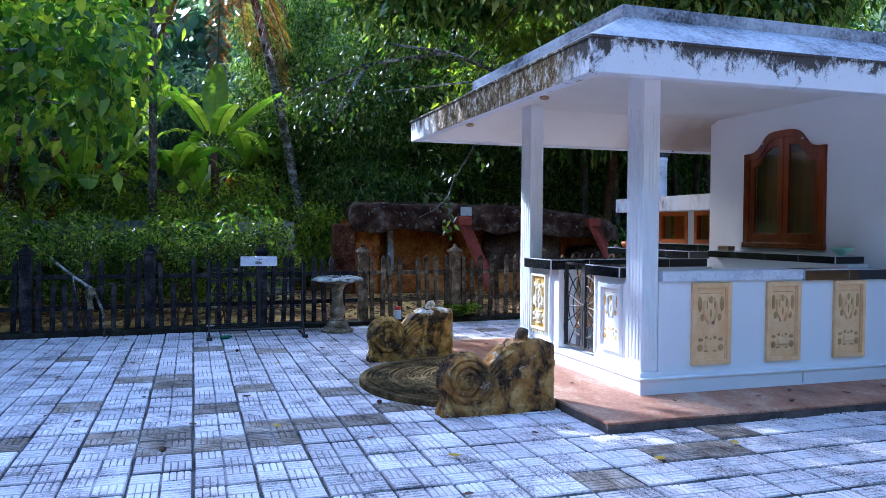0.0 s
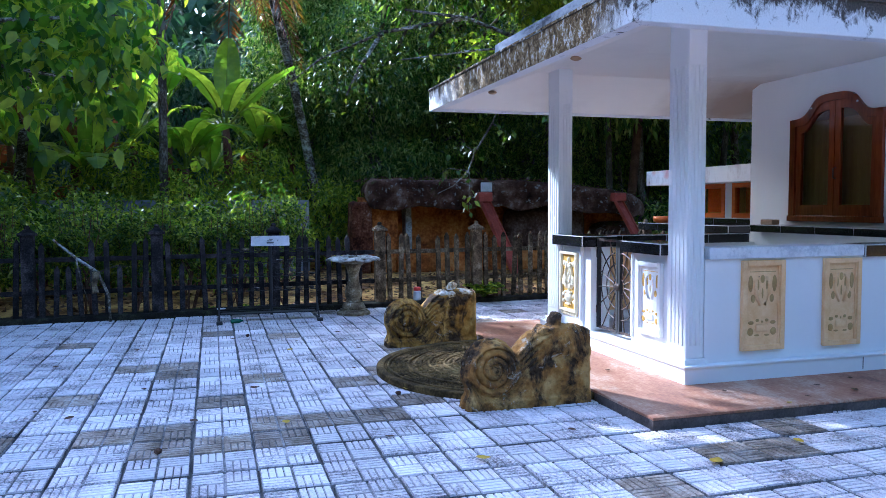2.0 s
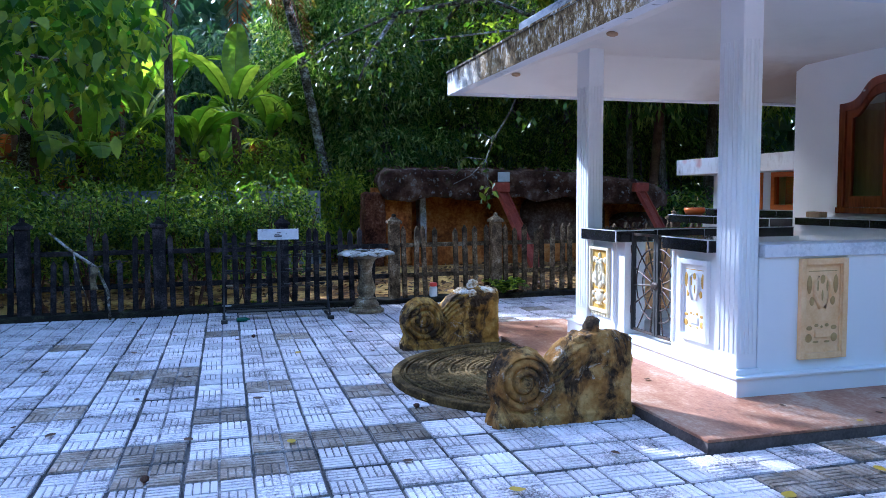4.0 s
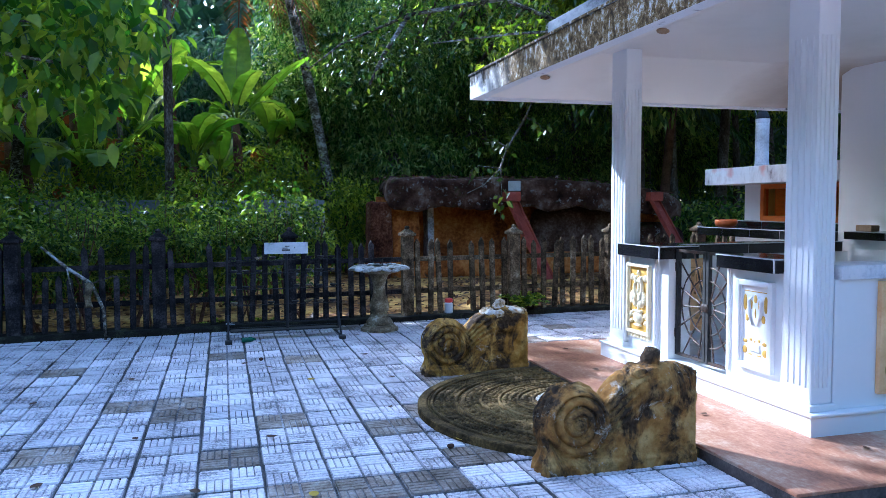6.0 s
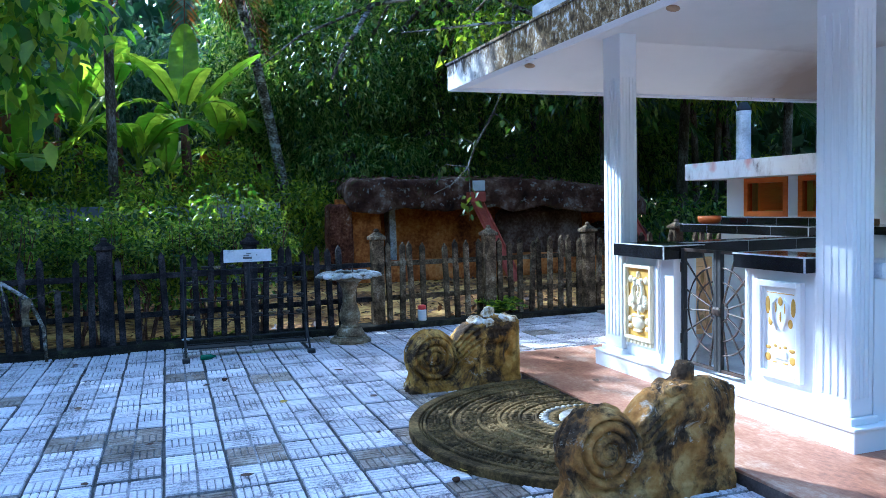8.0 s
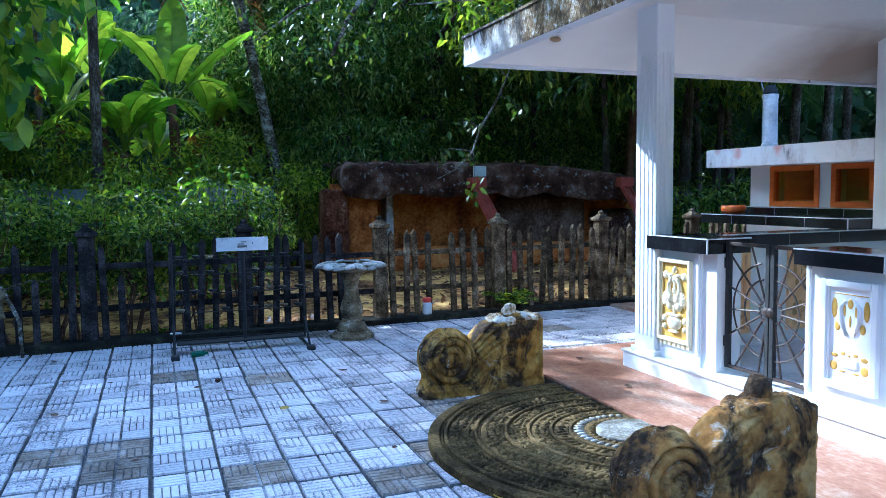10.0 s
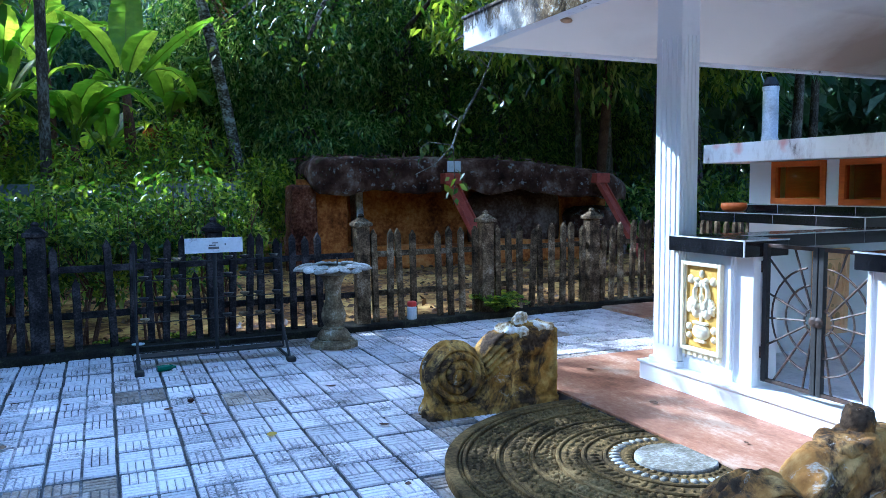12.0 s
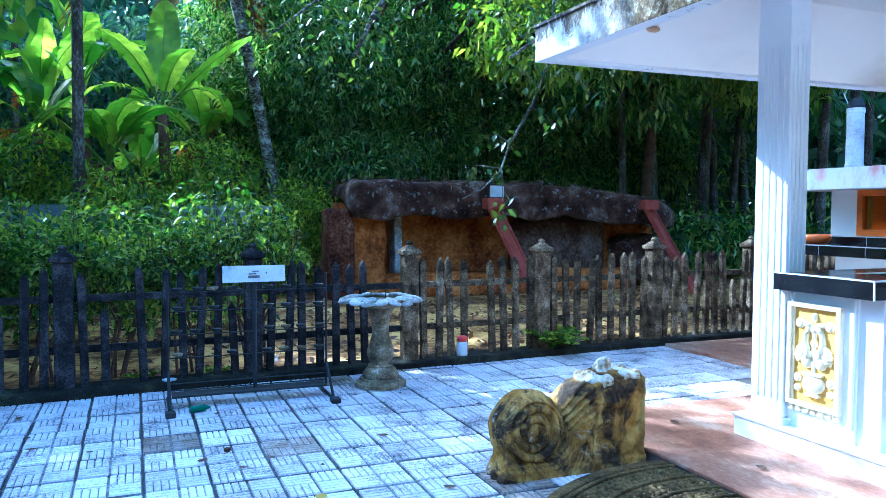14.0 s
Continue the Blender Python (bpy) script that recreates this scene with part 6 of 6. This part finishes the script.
palm(-4.25, 12.2, 13.0, 0.085, 801, (0.1, 0), 11, "bark", 0, 2.4)
palm(-0.6, 14.2, 9.3, 0.11, 803, (-2.1, -0.6), 11, "bark_pale", 10, 2.9, 3)
palm(7.6, 13.9, 7.0, 0.12, 804, (0.9, 0.3), 12, "bark_red", 0, 2.8)
palm(11.6, 15.4, 5.4, 0.10, 805, (0.4, 0), 12, "bark", 0, 3.2)
palm(9.2, 17.0, 4.6, 0.11, 806, (-0.3, 0), 12, "bark", 0, 3.2)
palm(-7.4, 11.6, 5.2, 0.11, 807, (-0.4, 0.2), 11, "bark_pale", 1, 2.4)

# broad-leaved tree whose boughs hang into the yard from the left
# the last one is added to shade the paving by the pedestal
for i, (x, y, z0, z1, r, tf) in enumerate([(-7.2, 7.4, 3.5, 6.8, 1.5, 38), (-6.2, 8.6, 3.5, 5.2, 1.1, 30), (-8.8, 9.4, 3.6, 7.8, 1.8, 42), (-6.3, 12.0, 4.5, 6.6, 1.3, 60)]):
    tree((x - 1.0, y + 0.8, -0.05), lobes_of(x, y, z0, z1, r, 6, tf, 900 + i), 7, 0.20, 0.62, "leaf_big", 0.13, "bark_pale", "tree with broad soft leaves hanging towards the yard", 0.55, 0.5, trunk_top=z0 + 1.2, lean=(0.7, -0.5), group="broad-leaved trees")

BIG = [((-4.25, 4.6, 3.55), (0.70, 0.7, 0.55), 60), ((-5.0, 4.8, 3.25), (0.75, 0.7, 0.75), 75), ((-4.45, 4.7, 2.80), (0.32, 0.35, 0.35), 22), ((-5.9, 5.0, 3.4), (0.8, 0.7, 0.9), 75)]
tree((-9.4, 6.4, -0.05), BIG, 6, 0.165, 0.62, "leaf_big", 0.12, "bark_pale", "tree with large soft leaves on a low bough", 0.55, 0.5, trunk_top=4.2, lean=(2.0, -0.8), group="broad-leaved trees")

# unseen crowns added to keep the sun off the near paving
for i, (x, y) in enumerate([(-4.4, 6.9), (-6.4, 6.4)]):
    tree((x - 5.5, y - 2.5, -0.05), lobes_of(x, y, 6.5, 9.2, 2.1, 5, 190, 950 + i), 7, 0.25, 0.36, "leaf_mid", 0.2, "bark", "tall tree with an unseen high crown added to shade the yard", 0.5, 0.4, trunk_top=6.6, lean=(4.2, 1.8), group="yard trees")

# small crown above the view, added to shade the paving at the back
tree((-5.8, 17.6, -0.05), lobes_of(-5.5, 16.2, 7.5, 8.3, 1.15, 3, 150, 970), 7, 0.24, 0.36, "leaf_mid", 0.09, "bark", "slim tall tree with an unseen crown added to shade the paving", 0.5, 0.4, trunk_top=7.4, lean=(0.2, -0.9), group="yard trees")

# taller trees further left and behind them
# the first five stand out of view, added to shade the yard
LEFT = [(-11.0, 12.0, 2.0, 10.5, 2.2), (-13.5, 15.0, 2.0, 11.5, 2.8), (-11.0, 7.5, 2.5, 9.5, 2.2), (-14.0, 9.5, 2.2, 11.0, 2.8), (-14.5, 19.5, 2.5, 11.0, 2.8), (-7.2, 20.5, 1.0, 5.8, 2.2), (-3.8, 22.0, 1.2, 6.4, 2.2), (-1.4, 21.0, 2.0, 8.0, 2.2)]
for i, (x, y, z0, z1, r) in enumerate(LEFT):
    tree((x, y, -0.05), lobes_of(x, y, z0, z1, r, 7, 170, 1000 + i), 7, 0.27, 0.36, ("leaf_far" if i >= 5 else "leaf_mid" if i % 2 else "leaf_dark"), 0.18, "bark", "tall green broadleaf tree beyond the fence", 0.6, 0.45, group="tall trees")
# shrub layer under the left trees
for i in range(6):
    x, y = -9.0 + i * 1.25, 11.3 + 0.7 * math.sin(i * 1.7)
    tree((x, y, -0.05), lobes_of(x, y, 0.2, 1.45 + 0.4 * math.sin(i * 2.1), 0.8, 3, 150, 1100 + i), 8, 0.13, 0.36, ("leaf_mid", "leaf_sunny", "leaf_light")[i % 3], 0.03, "bark", "green shrub beneath the trees", 0.3, 0.35, trunk_top=1.0, name="shrub", group="undergrowth")


for i in range(10):
    x, y = -9.5 + i * 0.98, 13.6 + 0.6 * math.sin(i * 2.6)
    tree((x, y, -0.05), lobes_of(x, y, 0.4, 2.2 + 0.4 * math.sin(i * 1.9), 0.7, 4, 90, 1200 + i), 7, 0.15, 0.32, ("leaf_sunny", "leaf_sunny", "leaf_light")[i % 3], 0.03, "bark_red", "bright green garden shrub behind the boundary wall", 0.2, 0.35, trunk_top=1.3, name="shrub", group="garden shrubs")


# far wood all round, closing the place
def far_wood():
    P, D = [], []
    for i in range(150):
        a = 2 * math.pi * i / 150
        rad = 30 + 7 * math.sin(i * 2.7)
        cx, cy = rad * math.cos(a), 3 + rad * math.sin(a)
        n = 480
        u = unit(n)
        hgt = 6.6 + 1.5 * math.sin(i * 1.37)
        p = np.array((cx, cy, hgt * 0.95)) + u * np.array((2.6, 2.6, hgt)) * (0.6 + 0.4 * RN.random(n))[:, None]
        p = p[p[:, 2] > 0.1]
        for k in range(2):
            P.append(p + RN.normal(size=p.shape) * 0.3)
            d = unit(len(p)) + np.array((0, 0, -0.3))
            D.append(d)
    P, D = np.concatenate(P), np.concatenate(D)
    ln = RN.uniform(0.55, 1.0, len(P))
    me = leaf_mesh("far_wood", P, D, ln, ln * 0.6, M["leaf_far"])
    ob = new("far_wood", me)
    tagged(ob, "far dark green wood closing the view", "wood", kind="stuff")


far_wood()


# branch that hangs before the rock shelter
def hanging_branch():
    t = thing("hanging_branch", "thin bare branch with a few heart-shaped leaves hanging from above", "branch", (1.9, 8.0, 4.2))
    pts = [(1.95, 8.2, 4.6), (1.75, 8.0, 3.5), (1.45, 7.95, 2.85), (1.12, 7.9, 2.35), (0.98, 7.9, 2.0), (0.70, 7.85, 1.75), (0.42, 7.85, 1.62)]
    part("branch_stem", tube(pts, [0.03, 0.024, 0.020, 0.016, 0.012, 0.008, 0.004], 6), M["bark_pale"], t, smooth=True)
    tw = [[(1.6, 7.97, 3.1), (1.3, 7.9, 3.3), (1.05, 7.85, 3.35)], [(1.45, 7.95, 2.85), (1.7, 7.9, 2.7), (1.85, 7.9, 2.55)], [(1.12, 7.9, 2.35), (0.9, 7.85, 2.45), (0.7, 7.8, 2.4)], [(1.0, 7.9, 2.0), (1.02, 7.9, 1.6), (1.0, 7.9, 1.2)], [(0.98, 7.9, 2.02), (0.6, 7.8, 2.05), (0.45, 7.8, 1.95)], [(1.75, 8.0, 3.5), (2.1, 7.9, 3.3), (2.3, 7.85, 3.05)]]
    P, D = [], []
    for q in tw:
        part("twig", tube(q, [0.010, 0.006, 0.003], 5), M["bark_pale"], t)
        for k in range(14):
            s = R.random()
            a, b = (q[0], q[1]) if s < 0.5 else (q[1], q[2])
            P.append(Vector(a).lerp(Vector(b), (s * 2) % 1) + Vector((R.uniform(-.12, .12), R.uniform(-.1, .1), R.uniform(-.12, .08))))
            D.append((R.uniform(-1, 1), R.uniform(-0.8, 0.4), R.uniform(-1.2, 0.1)))
    ln = RN.uniform(0.08, 0.14, len(P))
    part("branch_leaves", leaf_mesh("branch_leaves", np.array([tuple(v) for v in P]), np.array(D), ln, ln * 0.75, M["leaf_bough"]), None, t)


hanging_branch()


def overhead_boughs():
    """Boughs over the roof's far edge."""
    t = thing("roof_bough", "leafy yellow-green bough reaching over the pavilion roof", "branch", (2.6, 6.0, 4.0))
    lines = [[(3.4, 8.5, 4.6), (1.6, 6.4, 3.9), (0.2, 5.4, 3.55), (-0.9, 5.0, 3.3)], [(1.6, 6.4, 3.9), (0.4, 6.2, 4.2), (-0.6, 6.0, 4.2)], [(3.4, 8.5, 4.6), (2.6, 5.6, 4.4), (1.9, 4.4, 4.2), (1.2, 3.6, 4.1)], [(2.6, 5.6, 4.4), (3.6, 4.4, 4.4), (4.4, 3.4, 4.3)], [(0.4, 6.2, 4.2), (-0.8, 6.6, 4.0), (-1.7, 6.8, 3.6), (-2.2, 6.9, 3.2)], [(-0.8, 6.6, 4.0), (-1.2, 6.4, 3.4), (-1.4, 6.3, 3.0)], [(1.6, 6.4, 3.9), (0.9, 6.4, 3.5), (0.3, 6.3, 3.1)]]
    P, D = [], []
    for q in lines:
        part("bough_stem", tube(q, [0.035, 0.025, 0.016, 0.008][: len(q)], 6), M["bark_pale"], t, smooth=True)
        for k in range(300):
            i = R.randrange(len(q) - 1)
            p = Vector(q[i]).lerp(Vector(q[i + 1]), R.random())
            P.append(tuple(p + Vector((R.gauss(0, .30), R.gauss(0, .30), R.gauss(0.05, .22)))))
            D.append((R.uniform(-1, 1), R.uniform(-1, 1), R.uniform(-1, 0.3)))
    ln = RN.uniform(0.06, 0.11, len(P))
    part("bough_leaves", leaf_mesh("bough_leaves", np.array(P), np.array(D), ln, ln * 0.5, M["leaf_bough"]), None, t)


overhead_boughs()


def fern(x, y, n, L, seed, label, z=-0.05):
    rr = random.Random(seed)
    t = thing("weed_plant", label, "plant", (x, y, z), "weeds by the fence")
    P, D, Ls = [], [], []
    for i in range(n):
        a = rr.uniform(0, 2 * math.pi)
        d = Vector((math.cos(a), math.sin(a), rr.uniform(0.9, 2.0))).normalized()
        pts = [Vector((x, y, z)) + d * L * s + Vector((0, 0, -0.5 * L * s * s)) for s in (0, 0.35, 0.7, 1)]
        part("stalk", tube(pts, [0.004, 0.004, 0.003, 0.002], 5), M["leaf_hedge"], t)
        side = d.cross(Vector((0, 0, 1))).normalized()
        for k in range(9):
            s = 0.2 + 0.8 * k / 9
            p = pts[0] + d * L * s + Vector((0, 0, -0.5 * L * s * s))
            for sg in (-1, 1):
                P.append(tuple(p))
                D.append(tuple(side * sg + d * 0.6))
                Ls.append(L * 0.26 * (1.1 - s * 0.6))
    Ls = np.array(Ls)
    part("leaves", leaf_mesh("leaves", np.array(P), np.array(D), Ls, Ls * 0.46, M["leaf_sunny"]), None, t)


fern(0.44, 5.60, 24, 0.52, 1, "bright green weed growing on the kerb", 0.08)
fern(0.98, 6.05, 8, 0.26, 2, "small green weed behind the pickets")
fern(-2.8, 5.9, 9, 0.30, 3, "yellow-green weed behind the fence")
fern(-3.4, 6.0, 8, 0.28, 4, "yellow-green weed behind the fence")


def dry_branch():
    t = thing("dry_branch", "pale dry branch with a torn rag caught in the fence", "branch", (-4.75, 5.10, YARD))
    t.location.y = 5.20
    part("branch_stem", tube([(-5.1, 5.12, 1.02), (-4.85, 5.08, 0.80), (-4.62, 5.10, 0.62), (-4.50, 5.05, 0.35), (-4.48, 5.0, 0.03)], [0.012, 0.018, 0.02, 0.018, 0.015], 7), M["bark_pale"], t, smooth=True)
    part("twig", tube([(-4.85, 5.08, 0.80), (-4.80, 5.02, 0.55), (-4.72, 5.0, 0.30)], [0.010, 0.007, 0.004], 6), M["bark_pale"], t)
    part("twig", tube([(-4.62, 5.10, 0.62), (-4.40, 5.05, 0.70), (-4.25, 5.04, 0.68)], [0.009, 0.006, 0.003], 6), M["bark_pale"], t)
    bm = bmesh.new()
    bmesh.ops.create_grid(bm, x_segments=5, y_segments=9, size=0.5, matrix=Matrix.Translation((-4.64, 5.06, 0.50)) @ Matrix.Diagonal((0.07, 1, 0.26, 1)) @ Matrix.Rotation(radians(90), 4, "X"))
    for v in bm.verts:
        v.co.y += 0.05 * noise.noise(v.co * 9)
        v.co.x += 0.05 * noise.noise(v.co * 7 + Vector((3, 1, 2)))
    bmesh.ops.solidify(bm, geom=bm.faces[:], thickness=0.004)
    part("rag", bm, M["bath"], t, "torn whitish rag", True)


dry_branch()


# ---- fallen leaves ----
def fallen(x, y, z, size, mat, label, k):
    rr = random.Random(k)
    bm = bmesh.new()
    N = 8
    curl = rr.uniform(0.15, 0.5)
    rows = []
    for i in range(N + 1):
        s = i / N
        w = size * 0.34 * math.sin(math.pi * s ** 0.8) ** 0.8
        zc = curl * size * 0.3 * (2 * s - 1) ** 2
        rows.append([bm.verts.new((size * (s - 0.5), yy, 0.004 + zc + abs(yy) * curl * 0.8)) for yy in (-w, -w * 0.5, 0, w * 0.5, w)])
    for a, b in zip(rows, rows[1:]):
        for j in range(4):
            bm.faces.new((a[j], b[j], b[j + 1], a[j + 1]))
    ob = solid("fallen_leaf", bm, mat, label, "leaf", "fallen leaves", smooth=True)
    ob.matrix_basis = pose(x, y, z, 0, 0, rr.uniform(0, 360))
    return ob


SPOTS = [(-2.86, 0.08), (-3.42, 0.30), (-1.90, -0.95), (-2.05, -1.6), (-0.72, -1.35), (-0.05, -1.2), (-3.8, 1.3), (-3.1, 3.4), (-2.9, 3.2), (-1.95, 2.5), (-2.0, 3.5), (-3.5, 1.9), (-4.2, 0.6), (-2.6, 2.6), (-1.9, 0.75), (-3.0, 1.1), (-2.3, -0.4), (-1.2, -0.6), (-4.6, 2.4), (-4.0, 3.0)]
for k, (x, y) in enumerate(SPOTS):
    yl = k in (0, 2, 4, 5, 13, 14)
    fallen(x, y, YARD + 0.008, R.uniform(0.05, 0.08) * (1.35 if yl else 1.0), M["litter_yellow"] if yl else M["litter"], "curled yellow fallen leaf on the paving" if yl else "curled brown fallen leaf on the paving", k)
for k in range(34):
    fallen(R.uniform(-5.5, 2.0), R.uniform(-2.6, 5.0) if k % 2 else R.uniform(3.4, 5.0), YARD + 0.008, R.uniform(0.03, 0.06), M["litter"], "small brown fallen leaf on the paving", 100 + k)
for k, (x, y) in enumerate([(0.15, -0.25), (0.9, -0.3), (1.3, -0.2), (1.7, -0.4), (-0.3, 0.6), (-0.35, 2.0), (0.6, -0.55), (2.2, -0.3), (-0.2, 2.9), (0.35, -0.66), (1.05, -0.5), (-0.4, 1.2)]):
    fallen(x, y, PZ + 0.002, R.uniform(0.035, 0.075), M["litter_yellow"] if k in (9,) else M["litter"], "brown fallen leaf on the red platform", 200 + k)
for k, (x, y) in enumerate([(-2.0, 0.62), (-2.95, 3.55), (-3.6, -0.3)]):
    bm = bmesh.new()
    bmesh.ops.create_icosphere(bm, subdivisions=2, radius=0.02, matrix=Matrix.Translation((x, y, YARD + 0.016)) @ Matrix.Diagonal((1.1, 0.95, 0.8, 1)))
    rough(bm, 0.006, 30, k)
    solid("pebble", bm, M["rock"], "small dark pebble lying on the paving", "pebble", "pebbles", smooth=True, at=(x, y, YARD))


def leaf_litter():
    n = 5200
    P = np.stack([RN.uniform(-10, 12, n), RN.uniform(5.6, 13, n), np.full(n, -0.035)], axis=1)
    q = 700
    Q = np.stack([RN.uniform(0.0, 6.4, q), RN.uniform(11.5, 14.5, q), np.zeros(q)], axis=1)
    Q[:, 2] = 2.025 - 0.42 * np.clip((Q[:, 0] - 3.0) / 3.8, 0, 1) ** 2
    P = np.concatenate([P, Q])
    D = RN.normal(size=(len(P), 3)) * np.array((1, 1, 0.25))
    ln = RN.uniform(0.06, 0.14, len(P))
    tagged(new("leaf_litter", leaf_mesh("leaf_litter", P, D, ln, ln * 0.5, M["litter"], 0.0)), "scattered brown leaf litter on the ground", "leaf litter", kind="stuff")


leaf_litter()


# ---- paving, laid last ----
TP, TX0, TY0 = 0.34, -3.42, 3.03


def paver_mesh(name, mat, turn):
    """A square paver with a basket weave of four blocks of raised strips."""
    V, F = [], []

    def slab(x0, x1, y0, y1, z0, z1, inset):
        i = len(V)
        V.extend([(x0, y0, z0), (x1, y0, z0), (x1, y1, z0), (x0, y1, z0), (x0 + inset, y0 + inset, z1), (x1 - inset, y0 + inset, z1), (x1 - inset, y1 - inset, z1), (x0 + inset, y1 - inset, z1)])
        F.extend([(i + 4, i + 5, i + 6, i + 7), (i, i + 1, i + 5, i + 4), (i + 1, i + 2, i + 6, i + 5), (i + 2, i + 3, i + 7, i + 6), (i + 3, i, i + 4, i + 7)])

    h = TP / 2 - 0.0042
    slab(-h, h, -h + 0.009, h - 0.009, -0.022, -0.009, 0.002)
    for qx in (0, 1):
        for qy in (0, 1):
            ox, oy = -h + qx * h, -h + qy * h
            n = 4
            for k in range(n):
                a, b = 0.004 + (h - 0.008) * k / n + 0.0022, 0.004 + (h - 0.008) * (k + 1) / n - 0.0022
                if (qx + qy + turn) % 2:
                    slab(ox + a, ox + b, oy + (0.006 if qy else 0.012), oy + h - (0.012 if qy else 0.006), -0.010, 0.0, 0.003)
                else:
                    slab(ox + 0.006, ox + h - 0.006, oy + a * 0.94 + (0.0 if qy else 0.010), oy + b * 0.94 + (0.0 if qy else 0.010), -0.010, 0.0, 0.003)
    me = bpy.data.meshes.new(name)
    me.from_pydata(V, [], F)
    me.materials.append(mat)
    me.materials.append(M["groove"])
    me.polygons.foreach_set("material_index", [1] * 5 + [0] * (len(F) - 5))
    return me, V, F


def paving():
    floor = thing("pavement", "pale basket-weave concrete pavers, stained and mossy in places", "paving", (0, 0, YARD), kind="structure")
    kinds = {(d, t): paver_mesh("paver", M["paver_dark"] if d else M["paver"], t) for d in (0, 1) for t in (0, 1)}
    darkset = {(-1, -10), (0, -10), (1, -9), (2, -9), (3, -9), (3, -6), (1, -5), (-3, -6), (0, -7), (4, -8), (-1, -4), (-2, -3), (-4, -9), (-2, -9), (-1, -9), (5, -3), (4, -5), (0, 2), (2, 1), (9, -13), (10, -12), (8, -13)}
    V, F = {0: [], 1: []}, {0: [], 1: []}
    count = 0
    for i in range(-27, 30):
        for j in range(-40, 8):
            x, y = TX0 + (i + 0.5) * TP, TY0 + (j + 0.5) * TP
            if y > fence_y(x) + 0.05 or x < -12.9 or x > 6.4 or y < -10.8:
                continue
            if x > PX0 + 0.16 and x < PX1 - 0.16 and PY0 + 0.16 < y < PY1 - 0.16:
                continue
            if x > 1.83 + 0.16 and y > 4.12:
                continue
            dark = 1 if (i, j) in darkset or R.random() < 0.035 else 0
            turn = (i + j) % 2 if R.random() < 0.5 else R.randrange(2)
            dz, rx, ry = R.uniform(-0.004, 0.004), R.uniform(-0.006, 0.006), R.uniform(-0.006, 0.006)
            jx, jy, rz = R.uniform(-0.004, 0.004), R.uniform(-0.006, 0.006), R.uniform(-0.008, 0.008)
            near = -4.75 < x < -0.7 and -1.9 < y < 4.2 and count < 230 or (-0.9 < x < 1.8 and 3.3 < y < 5.0 and count < 300)
            me, v0, f0 = kinds[dark, turn]
            if near:
                count += 1
                ob = new("paver", me)
                ob.parent = floor
                ob.location = (x + jx, y + jy, dz)
                ob.rotation_euler = (rx, ry, rz)
            else:
                m = Matrix.Translation((x + jx, y + jy, YARD + dz)) @ Euler((rx, ry, rz)).to_matrix().to_4x4()
                o = len(V[dark])
                V[dark].extend([tuple(m @ Vector(v)) for v in v0])
                F[dark].extend([tuple(o + k for k in f) for f in f0])
    for d in (0, 1):
        me = bpy.data.meshes.new("pavers_beyond")
        me.from_pydata(V[d], [], F[d])
        me.materials.append(M["paver_dark"] if d else M["paver"])
        me.materials.append(M["groove"])
        k = len(kinds[0, 0][2])
        me.polygons.foreach_set("material_index", [1 if q % k < 5 else 0 for q in range(len(F[d]))])
        ob = part("pavers_beyond", me, None, floor)
        ob["kind"] = "stuff"


paving()
